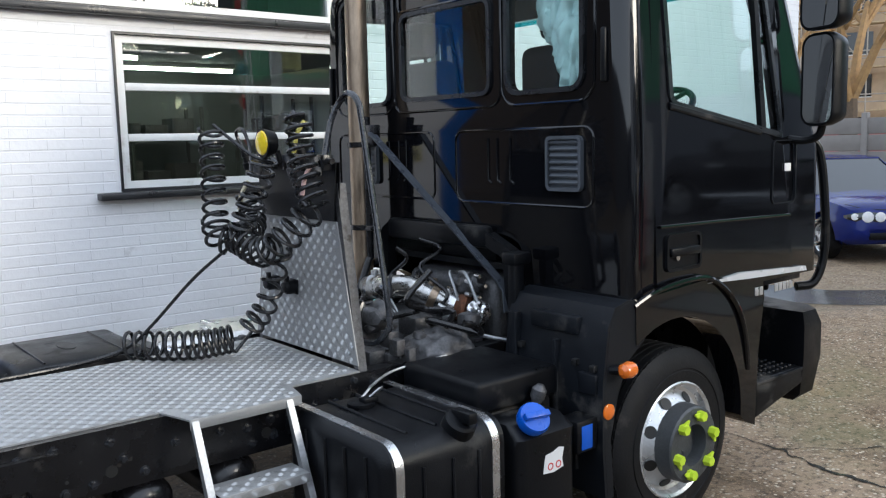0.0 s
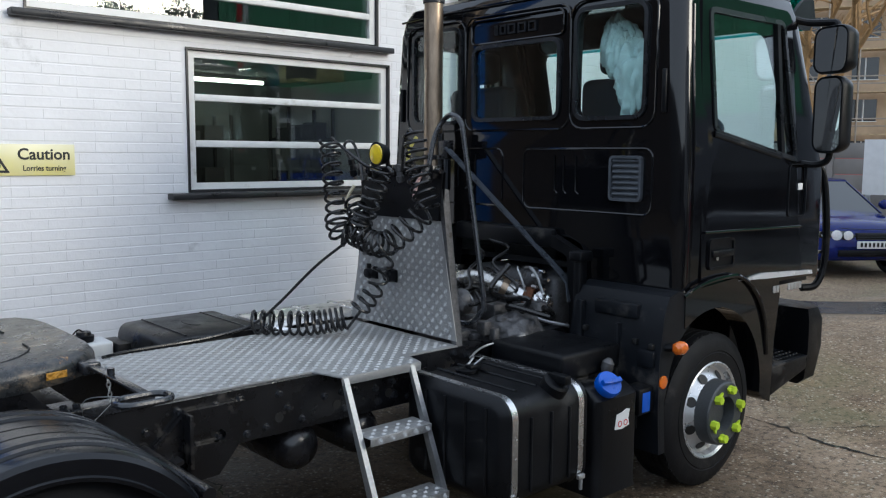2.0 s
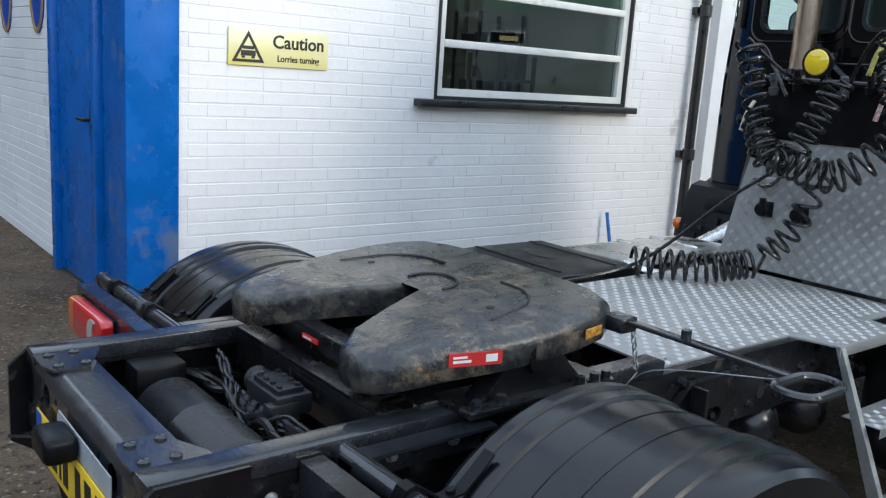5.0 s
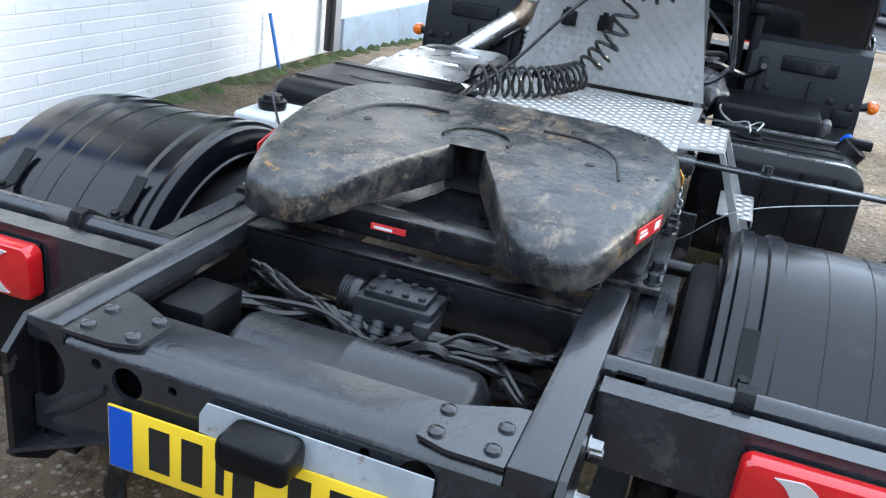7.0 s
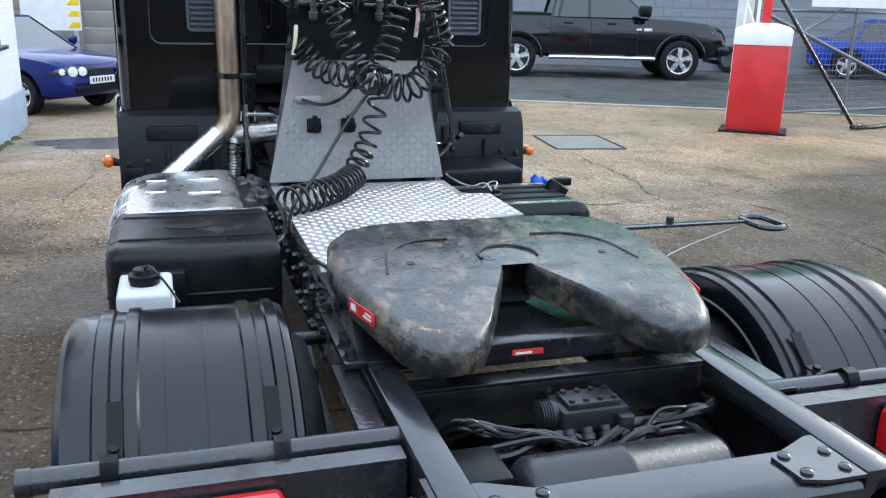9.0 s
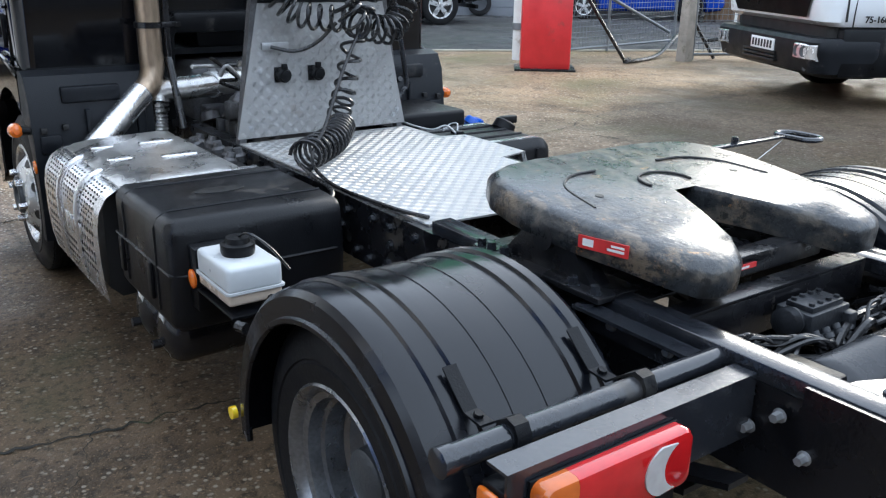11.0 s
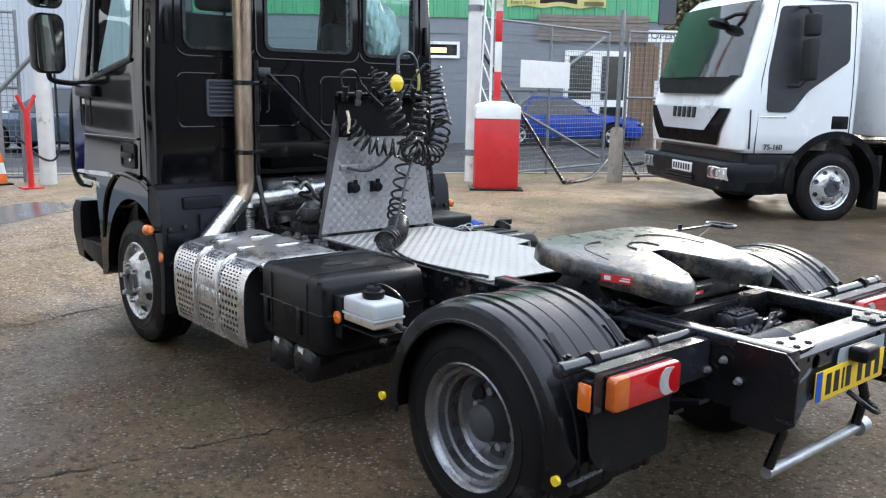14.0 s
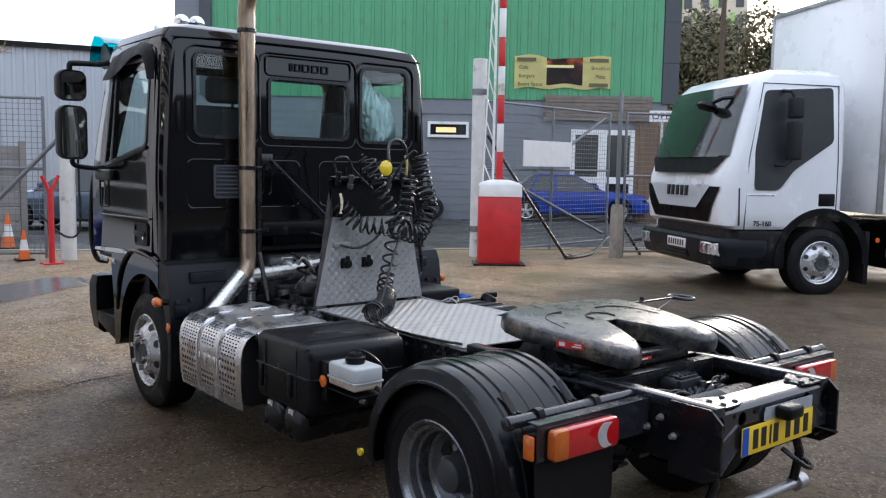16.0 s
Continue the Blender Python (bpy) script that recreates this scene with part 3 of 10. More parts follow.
tube(bm, [(0.1, WALL_Y - 0.33, WALL_H + 0.08), (WALL_X1 - 0.1, WALL_Y - 0.33, WALL_H + 0.04)], 0.06, 12)
solo("gutter", bm, BLACK_GLOSS, "black gutter along the low roof", "gutter", kind="structure")
bm = B()
box(bm, WALL_X1 - 0.05, BAY_X1 + 0.1, BAY_Y - 0.1, 9.1, BAY_H + 0.002, BAY_H + 0.2)
solo("roof_high", bm, SOFFIT, "flat roof of the tall white building", "roof", kind="structure")
bm = B()
box(bm, WALL_X1, BAY_X1 + 0.02, BAY_Y - 0.03, BAY_Y + 0.004, -0.4, 0.30, 0.006)
solo("baseboard", bm, PLINTH_BLUE, "pale blue weathered plinth along the white walls", "plinth", kind="structure")
bm = B()
for i in range(60):
    x = 0.6 + i * 0.155
    lathe(bm, [(0, 0.07 + 0.04 * random.random()), (0.03, 0.04), (0.045, 0.005)], (x + random.uniform(-.06, .06), WALL_Y - 0.07 - random.random() * 0.09, ground_z(x, 2.8)), (0, 0, 1), seg=7)
solo("moss_strip", bm, MOSS, "moss growing along the foot of the wall", "moss", kind="stuff")

bm = B()
box(bm, 0.15, 0.44, WALL_Y - 0.03, WALL_Y + 0.345, 0, 5.2, 0.006)
solo("corner_post", bm, BLUE_GLOSS, "bright blue painted steel corner post, scuffed low down", "post", kind="structure")

# interior behind the windows
bm = B()
box(bm, 0.5, 11.0, WALL_Y + 3.3, WALL_Y + 3.38, 0.0, 6.3)
box(bm, 0.46, 11.0, WALL_Y + 0.26, WALL_Y + 3.28, 0.0, 0.1)
box(bm, 0.46, 5.1, WALL_Y + 0.26, WALL_Y + 3.28, 2.40, 2.5)
box(bm, 0.46, 5.1, WALL_Y + 0.26, WALL_Y + 3.28, 3.55, 3.6)
box(bm, 5.45, 11.0, WALL_Y + 0.26, WALL_Y + 3.28, 2.9, 3.0)
box(bm, 5.45, 11.0, WALL_Y + 0.26, WALL_Y + 3.28, 5.4, 5.5)
solo("room_lining", bm, ROOM, "dim plastered rooms seen through the office windows", "room", kind="structure")
for x, y, z in ((2.3, 4.3, 2.33), (3.6, 5.2, 2.33), (7.6, 4.4, 5.3)):
    lamp = thing("ceiling_light", "fluorescent tube light on the office ceiling", "ceiling light", "office ceiling lights")
    bm = B()
    box(bm, x - 0.6, x + 0.6, y - 0.05, y + 0.05, z + 0.03, z + 0.07, 0.008)
    part("housing", bm, WHITE_PAINT, lamp)
    bm = B()
    cyl(bm, (x - 0.58, y, z + 0.01), (x + 0.58, y, z + 0.01), 0.018, seg=10)
    part("tube", bm, TUBE_LIGHT, lamp, "lit white tube")
for i, (x, y, w, h, c) in enumerate(((2.4, 4.6, 0.5, 1.7, (0.05, 0.06, 0.05)), (3.1, 5.6, 0.9, 1.9, (0.12, 0.11, 0.1)), (3.9, 4.2, 0.45, 1.55, (0.25, 0.24, 0.22)), (1.7, 5.4, 0.7, 1.6, (0.06, 0.12, 0.09)), (4.5, 5.2, 0.6, 2.0, (0.03, 0.03, 0.035)))):
    cab = thing("storage_rack", "dim metal storage rack inside the office", "storage rack", "racks inside the office")
    fm = surface("rack_paint", c, 0.6, var=0.2)
    for px in (x, x + w):
        for py in (y, y + 0.4):
            bm = B()
            box(bm, px - 0.015, px + 0.015, py - 0.015, py + 0.015, 0.1, 0.1 + h)
            part("upright", bm, fm, cab)
    for k in range(4):
        bm = B()
        box(bm, x, x + w, y, y + 0.4, 0.3 + k * h / 4.2, 0.33 + k * h / 4.2)
        for j in range(3):
            bx = x + 0.03 + j * (w - 0.05) / 3
            hh = random.uniform(0.1, 0.28)
            box(bm, bx, bx + (w - 0.1) / 3.4, y + 0.05, y + 0.33, 0.331 + k * h / 4.2, 0.33 + hh + k * h / 4.2)
        part("loaded_shelf", bm, fm, cab)
part("yellow_crate", box(B(), 2.42, 2.62, 4.55, 4.75, 1.45, 1.6, 0.01), YELLOW_LENS, cab)


def bar_window(name, x0, x1, z0, z1, rows, sill=True, left=0.10, right=0.13, mullions=(), WALL_Y=WALL_Y):
    """A white steel window of stacked top-hung lights in a black-painted reveal."""
    w = thing(name, "white-framed window of stacked horizontal lights with a black sill", "window", kind="structure")
    y = WALL_Y + 0.02
    bm = B()
    ring_prism(bm, [(x0, z0), (x1, z0), (x1, z1), (x0, z1)], [(x0 + 0.016, z0 + 0.02), (x1 - 0.016, z0 + 0.02), (x1 - 0.016, z1 - 0.016), (x0 + 0.016, z1 - 0.016)], "y", WALL_Y - 0.012, WALL_Y + 0.14)
    part("reveal", bm, BLACK_GLOSS, w, "black painted reveal")
    a0, a1, b0, b1 = x0 + 0.018, x1 - 0.018, z0 + 0.022, z1 - 0.018
    bm = B()
    ring_prism(bm, [(a0, b0), (a1, b0), (a1, b1), (a0, b1)], [(a0 + 0.058, b0 + 0.05), (a1 - 0.058, b0 + 0.05), (a1 - 0.058, b1 - 0.052), (a0 + 0.058, b1 - 0.052)], "y", y, y + 0.06)
    part("window_frame", bm, WHITE_PAINT, w)
    hgt = (b1 - b0) / rows
    for i in range(1, rows):
        bm = B()
        z = b0 + hgt * i
        box(bm, a0 + 0.059, a1 - 0.059, y - 0.004, y + 0.055, z - 0.026, z + 0.026, 0.006)
        part("glazing_bar", bm, WHITE_PAINT, w)
    for mx in mullions:
        bm = B()
        box(bm, mx - 0.025, mx + 0.025, y - 0.002, y + 0.05, b0 + 0.051, b1 - 0.053, 0.004)
        part("mullion", bm, WHITE_PAINT, w)
    for i in range(rows):
        bm = B()
        box(bm, a0 + 0.03, a1 - 0.03, y + 0.028, y + 0.034, b0 + hgt * i + 0.02, b0 + hgt * (i + 1) - 0.02)
        g = part("pane", bm, PANE_GLASS, w)
        g.visible_shadow = False
    if sill:
        bm = B()
        box(bm, x0 - left, x1 + right, WALL_Y - 0.09, WALL_Y + 0.05, z0 - 0.05, z0 - 0.002, 0.008)
        part("window_sill", bm, BLACK_GLOSS, w, "black painted sill")
    return w


bar_window("window_1", *OPENINGS[0], 3, left=0.165, right=0.07)
bar_window("window_2", *OPENINGS[1], 4, right=0.12)
bar_window("window_3", *BAY_OPENINGS[0], 2, left=0.06, right=0.06, WALL_Y=BAY_Y)
bar_window("window_4", *BAY_OPENINGS[1], 2, left=0.06, right=0.06, WALL_Y=BAY_Y)

pipe = thing("drainpipe", "black cast drainpipe with collars on the white wall", "drainpipe")
bm = B()
tube(bm, [(4.93, WALL_Y - 0.09, 0.05), (4.93, WALL_Y - 0.09, 3.6), (4.80, WALL_Y - 0.14, 3.85), (4.72, WALL_Y - 0.14, 4.2), (4.72, WALL_Y - 0.14, 6.4)], 0.042, 14)
part("pipe", bm, BLACK_GLOSS, pipe)
for z in (0.9, 2.1, 3.3):
    bm = B()
    lathe(bm, [(-0.05, 0.044), (-0.045, 0.055), (0.045, 0.055), (0.05, 0.044)], (4.93, WALL_Y - 0.09, z), (0, 0, 1), 14)
    box(bm, 4.87, 4.99, WALL_Y - 0.05, WALL_Y + 0.01, z - 0.03, z + 0.03)
    part("collar", bm, BLACK_GLOSS, pipe)
pipe = thing("conduit", "white painted conduit beside the drainpipe", "conduit")
bm = B()
tube(bm, [(5.06, WALL_Y - 0.03, 0.4), (5.06, WALL_Y - 0.03, 6.2)], 0.024, 10)
part("pipe", bm, WHITE_PAINT, pipe)

# signs on the wall
sign = thing("caution_sign", "white and yellow caution sign for turning lorries, screwed to the wall", "sign")
bm = B()
box(bm, 0.725, 1.365, WALL_Y - 0.014, WALL_Y - 0.004, 1.42, 1.63, 0.002)
SIGN_FACE, snt, slinks = nodes_of("sign_face")
stc = snt.new("ShaderNodeTexCoord")
ssep = snt.new("ShaderNodeSeparateXYZ")
slinks.new(stc.outputs["Object"], ssep.inputs[0])
sadd = snt.new("ShaderNodeMath")
sadd.operation = 'MULTIPLY_ADD'
sadd.inputs[1].default_value, sadd.inputs[2].default_value = -2.6, 4.72
slinks.new(ssep.outputs[2], sadd.inputs[0])
sn2 = noise_node(snt, slinks, 4, 3)
smix = snt.new("ShaderNodeMath")
smix.operation = 'MULTIPLY'
slinks.new(sadd.outputs[0], smix.inputs[0])
slinks.new(ramp(snt, slinks, sn2, [(0.3, 0.6), (0.7, 1.0)]), smix.inputs[1])
slinks.new(mixc(snt, slinks, smix.outputs[0], (0.80, 0.80, 0.72), (0.84, 0.74, 0.20)), snt["Principled BSDF"].inputs["Base Color"])
snt["Principled BSDF"].inputs["Roughness"].default_value = 0.35
part("board", bm, SIGN_FACE, sign, "sun-faded yellow board")
FACE = lambda x, y, z: Matrix.Translation((x, y, z)) @ Matrix.Rotation(math.pi / 2, 4, 'X')
part("lettering", words("Caution", 0.105, FACE(1.165, WALL_Y - 0.0155, 1.56), bold=0.0022), INK, sign, "black letters")
part("lettering", words("Lorries turning", 0.052, FACE(1.165, WALL_Y - 0.0155, 1.468), squeeze=0.88, bold=0.0009), INK, sign, "black letters")
bm = B()
tri = [(0.745, 1.44), (0.945, 1.44), (0.845, 1.615)]
ring_prism(bm, tri, offset_poly(tri, 0.016), "y", WALL_Y - 0.0165, WALL_Y - 0.0142)
part("triangle", bm, INK, sign)
bm = B()
box(bm, 0.80, 0.89, WALL_Y - 0.0165, WALL_Y - 0.0142, 1.475, 1.505)
box(bm, 0.81, 0.88, WALL_Y - 0.0165, WALL_Y - 0.0142, 1.512, 1.53)
box(bm, 0.805, 0.825, WALL_Y - 0.0165, WALL_Y - 0.0142, 1.462, 1.474)
box(bm, 0.865, 0.885, WALL_Y - 0.0165, WALL_Y - 0.0142, 1.462, 1.474)
part("lorry_symbol", bm, INK, sign)

sign = thing("roof_warning_sign", "small faded cream warning sign for a fragile roof", "sign")
SX, SZ, SY = 6.89, 3.79, BAY_Y
bm = B()
box(bm, SX - 0.13, SX + 0.13, SY - 0.014, SY - 0.004, SZ - 0.13, SZ + 0.13, 0.003)
part("board", bm, CREAM, sign)
for i, wtxt in enumerate(("CAUTION", "Fragile", "roof")):
    part("lettering", words(wtxt, 0.06, FACE(SX, SY - 0.0155, SZ + 0.075 - i * 0.075), squeeze=0.75), RED_PRINT, sign, "faded brown letters")

ab = thing("alarm_box", "yellow and black alarm box high on the white wall", "alarm box")
bm = B()
box(bm, 7.02, 7.24, BAY_Y - 0.09, BAY_Y - 0.004, 4.12, 4.36, 0.02, 3)
part("case", bm, YELLOW_LENS, ab, "yellow case")
bm = B()
box(bm, 6.80, 7.0, BAY_Y - 0.12, BAY_Y - 0.004, 4.10, 4.34, 0.015, 2)
part("sounder", bm, PLASTIC, ab, "black sounder")
bm = B()
tube(bm, [(6.9, BAY_Y - 0.02, 4.10), (6.9, BAY_Y - 0.02, 4.0), (6.75, BAY_Y - 0.02, 3.95), (6.6, BAY_Y - 0.02, 4.0), (6.3, BAY_Y - 0.02, 3.9), (5.2, BAY_Y - 0.02, 3.95)], 0.012, 6, 5)
part("cable", bm, GALV, ab)

# blue door in the end wall
door = thing("door_1", "blue painted door in the white end wall, shut", "door", kind="structure")
bm = B()
box(bm, 0.12, 0.199, 3.30, 3.38, 0, 2.25, 0.004)
box(bm, 0.12, 0.199, 4.20, 4.28, 0, 2.25, 0.004)
box(bm, 0.12, 0.199, 3.381, 4.199, 2.17, 2.25, 0.004)
part("door_frame", bm, BLUE_GLOSS, door)
bm = B()
box(bm, 0.16, 0.197, 3.385, 4.195, 0.02, 2.165, 0.004)
part("leaf", bm, BLUE_GLOSS, door, "dark blue leaf")
bm = B()
tube(bm, [(0.16, 3.48, 1.05), (0.11, 3.48, 1.05), (0.11, 3.60, 1.05)], 0.011, 10)
box(bm, 0.152, 0.162, 3.45, 3.51, 0.95, 1.15, 0.004)
part("door_handle", bm, BLACK_GLOSS, door, "black lever handle")
for i, yy in enumerate((4.8, 5.75)):
    ov = thing("oval_plaque", "dark blue oval plaque with a gilt rim on the end wall", "plaque", "oval plaques on the end wall")
    bm = B()
    el = [(yy + 0.19 * math.cos(a), 1.9 + 0.36 * math.sin(a)) for a in [k * math.pi / 16 for k in range(32)]]
    prism(bm, el, "x", 0.185, 0.195)
    part("disc", bm, PLATE_BLUE, ov)
    bm = B()
    el2 = [(yy + 0.165 * math.cos(a), 1.9 + 0.33 * math.sin(a)) for a in [k * math.pi / 16 for k in range(32)]]
    ring_prism(bm, el, el2, "x", 0.178, 0.186)
    part("rim", bm, surface("gilt", (0.55, 0.36, 0.12), 0.4, 0.6, var=0.1), ov, "gilt rim")

# ---- tractor unit ----
truck = thing("tractor_unit", "black two-axle tractor unit with bare chassis and aluminium catwalk", "truck")


def P(name, bm, material, parent=None, label="", smooth=35):
    return part(name, bm, material, parent or truck, label, smooth)


def tread(bm, u0, u1, v0, v1, put, pitch=0.03, inside=None):
    """Rows of five-bar raised pattern; put(u, v, h) gives the place h above the plate."""
    nu, nv = int((u1 - u0) / pitch), int((v1 - v0) / pitch)
    for i in range(nu):
        for j in range(nv):
            cu, cv = u0 + (i + 0.5) * pitch, v0 + (j + 0.5) * pitch
            if inside and not inside(cu, cv):
                continue
            s = 1 if (i + j) % 2 else -1
            for k in range(-2, 3):
                a = k * pitch * 0.17
                le = pitch * (0.40 if abs(k) < 2 else 0.28)
                du, dv = 0.7071, 0.7071 * s
                mu, mv = cu - dv * a, cv + du * a
                e0, e1 = bm.verts.new(put(mu - du * le, mv - dv * le, 0.0)), bm.verts.new(put(mu + du * le, mv + dv * le, 0.0))
                w = pitch * 0.065
                l0, r0 = bm.verts.new(put(mu - dv * w, mv + du * w, 0.0)), bm.verts.new(put(mu + dv * w, mv - du * w, 0.0))
                top = bm.verts.new(put(mu, mv, 0.0021))
                for q in ((e0, r0, top), (r0, e1, top), (e1, l0, top), (l0, e0, top)):
                    bm.faces.new(q)
    return bm


def bolt(bm, at, d, r=0.011, h=0.009):
    at, d = Vector(at), Vector(d)
    cyl(bm, at, at + d * 0.002, r * 1.45, seg=12)
    cyl(bm, at + d * 0.002, at + d * h, r, r * 0.92, seg=6)


# chassis rails
for s in (1, -1):
    bm = B()
    lo, hi = sorted((s * 0.350, s * 0.418))
    chan = [(0.418, 0.495), (0.418, 0.700), (0.350, 0.700), (0.350, 0.690), (0.410, 0.690), (0.410, 0.505), (0.350, 0.505), (0.350, 0.495)]
    prism(bm, [(s * y, z) for y, z in chan], "x", -0.872, 3.9)
    rail = P("chassis_rail", bm, CHASSIS)
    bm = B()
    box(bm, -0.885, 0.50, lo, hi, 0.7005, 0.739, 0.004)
    P("subframe_rail", bm, CHASSIS_SKYLIT)
    bm = B()
    rnd = random.Random(5)
    for i in range(34):
        x = -0.7 + i * 0.09
        if -0.42 < x < 0.36 or x > 2.4:
            continue
        for z in (0.665, 0.60, 0.535):
            if rnd.random() < 0.62:
                bolt(bm, (x + rnd.uniform(-.02, .02), s * 0.418, z + rnd.uniform(-.012, .012)), (0, s, 0), 0.012, 0.014)
    P("bolt_pattern", bm, CHASSIS_SKYLIT, rail)["kind"] = "stuff"
    bm = B()
    for i in range(26):
        x = 0.45 + i * 0.045
        z = 0.56 + 0.05 * ((i * 7) % 3)
        cyl(bm, (x, s * 0.4183, z), (x, s * 0.4195, z), 0.006 if i % 6 else 0.02, seg=12)
    P("hole_pattern", bm, INK, rail)["kind"] = "stuff"
    # tail plate of each rail
    bm = B()
    pts = [(-0.70, 0.735), (-0.875, 0.735), (-0.925, 0.69), (-0.925, 0.50), (-0.86, 0.455), (-0.70, 0.455)]
    prism(bm, pts[::-1], "y", *sorted((s * 0.419, s * 0.431)))
    P("tail_plate", bm, CHASSIS)

# cross members
face = B()
box(face, -0.884, -0.876, -0.412, 0.412, 0.540, 0.7045)
holes = []
for y, z, r in ((0.235, 0.672, 0.027), (-0.235, 0.676, 0.027), (0.408, 0.655, 0.058), (-0.408, 0.655, 0.052), (0.331, 0.610, 0.011), (-0.331, 0.610, 0.009), (0.155, 0.685, 0.008), (-0.155, 0.688, 0.008), (0.29, 0.690, 0.009)):
    c = B()
    cyl(c, (-0.95, y, z), (-0.80, y, z), r, seg=28)
    holes.append(c)
rear_beam = P("rear_cross_member", cut(face, holes), CHASSIS_SKYLIT, None, "dark painted rear cross member with pressed holes")
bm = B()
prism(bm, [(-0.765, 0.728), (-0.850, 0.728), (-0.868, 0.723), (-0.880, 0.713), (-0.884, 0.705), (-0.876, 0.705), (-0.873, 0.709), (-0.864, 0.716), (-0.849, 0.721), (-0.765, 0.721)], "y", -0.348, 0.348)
P("top_flange", bm, CHASSIS_SKYLIT, rear_beam, "", 50)
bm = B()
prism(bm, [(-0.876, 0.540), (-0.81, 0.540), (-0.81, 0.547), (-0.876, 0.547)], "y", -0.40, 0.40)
P("bottom_flange", bm, CHASSIS_SKYLIT, rear_beam)
bm = B()
box(bm, -0.835, -0.828, -0.40, 0.40, 0.55, 0.718)
P("inner_web", bm, CHASSIS, rear_beam)
for s in (1, -1):
    bm = B()
    rings(bm, [[(-0.93, s * 0.432, 0.505), (-0.86, s * 0.432, 0.505), (-0.86, s * 0.432, 0.513), (-0.93, s * 0.432, 0.513)],
               [(-0.89, s * 0.26, 0.560), (-0.86, s * 0.26, 0.560), (-0.86, s * 0.26, 0.567), (-0.89, s * 0.26, 0.567)]])
    P("corner_web", bm, CHASSIS_SKYLIT, rear_beam)
    bm = B()
    rings(bm, [[(-0.8845, s * y, z - w), (-0.8845, s * y, z + w), (-0.8905, s * y, z + w * 0.3), (-0.8905, s * y, z - w * 0.3)] for y, z, w in ((0.39, 0.575, 0.016), (0.33, 0.612, 0.018), (0.275, 0.650, 0.010))])
    P("pressed_fold", bm, CHASSIS_SKYLIT, rear_beam)
    bm = B()
    pts = [(-0.886, s * 0.349), (-0.886, s * 0.267), (-0.872, s * 0.222), (-0.79, s * 0.218), (-0.738, s * 0.330), (-0.736, s * 0.349)]
    prism(bm, pts if s > 0 else pts[::-1], "z", 0.7285, 0.7355)
    g = P("gusset_plate", bm, CHASSIS_SKYLIT)
    for x, y in ((-0.855, 0.244), (-0.857, 0.325), (-0.796, 0.241), (-0.799, 0.328)):
        bm = B()
        lathe(bm, [(0, 0.0125), (0.004, 0.012), (0.007, 0.008), (0.0078, 0.002)], (x, s * y, 0.7355), (0, 0, 1), 16)
        P("rivet", bm, CHASSIS_SKYLIT, g)
    # angle irons beside the coupling's mounting
    bm = B()
    x1 = -0.480 if s > 0 else -0.525
    prism(bm, [(s * 0.4335, 0.716), (s * 0.490, 0.716), (s * 0.490, 0.724), (s * 0.4415, 0.724), (s * 0.4415, 0.655), (s * 0.4335, 0.655)], "x", x1, -0.16)
    ai = P("angle_iron", bm, CHASSIS_SKYLIT)
    for x in (-0.24, -0.40):
        bm = B()
        bolt(bm, (x, s * 0.4415, 0.69), (0, s, 0), 0.010, 0.012)
        P("bolt", bm, GALV, ai)
    for x, z in ((-0.66, 0.66), (-0.72, 0.60), (-0.60, 0.61)):
        bm = B()
        bolt(bm, (x, s * 0.431, z), (0, s, 0), 0.010, 0.022)
        P("bolt", bm, GALV)
bm = B()
box(bm, -0.37, -0.31, -0.349, 0.349, 0.73, 0.738, 0.002)
box(bm, -0.37, -0.362, -0.349, 0.349, 0.63, 0.729, 0.002)
P("middle_cross_member", bm, CHASSIS)
for x in (0.75, 1.5, 2.35):
    bm = B()
    box(bm, x, x + 0.09, -0.409, 0.409, 0.52, 0.66, 0.006)
    P("cross_member", bm, CHASSIS)

# number plate with its backing sheet and lamp
plate = P("number_plate", box(B(), -0.9015, -0.8975, -0.262, 0.257, 0.530, 0.641, 0.001), PLATE_YELLOW, None, "yellow rear number plate")
P("euro_band", box(B(), -0.9025, -0.9016, 0.213, 0.255, 0.532, 0.639), PLATE_BLUE, plate, "blue band")
for i, (y, w) in enumerate(((0.165, 0.036), (0.108, 0.036), (0.060, 0.014), (0.020, 0.036), (-0.07, 0.036), (-0.138, 0.042), (-0.207, 0.036))):
    P("character_bar", box(B(), -0.9026, -0.9016, y - w / 2, y + w / 2, 0.548, 0.624), INK, plate)
bm = B()
prism(bm, [(0.10, 0.642), (-0.262, 0.60), (-0.262, 0.690), (0.088, 0.694), (0.10, 0.672)], "x", -0.8965, -0.8935)
P("backing_sheet", bm, surface("old_plate_sheet", (0.34, 0.37, 0.40), 0.42, var=0.15, scale=12, bump=0.0004, dirt=(0.16, 0.08, 0.04), dirt_amount=0.1, dirt_scale=14), None, "dented pale grey backing sheet")
bm = B()
box(bm, -0.965, -0.897, -0.078, 0.036, 0.642, 0.698, 0.016, 3)
P("plate_lamp", bm, PLASTIC)
for s in (1, -1):
    bm = B()
    tube(bm, [(-0.80, s * 0.30, 0.53), (-0.83, s * 0.31, 0.42), (-0.80, s * 0.33, 0.29)], 0.019, 10)
    P("tow_bracket", bm, CHASSIS)
bm = B()
tube(bm, [(-0.80, -0.36, 0.27), (-0.80, 0.34, 0.27)], 0.021, 12)
cyl(bm, (-0.80, -0.40, 0.27), (-0.80, -0.34, 0.27), 0.036, seg=16)
P("anti_roll_bar", bm, GALV)
bm = B()
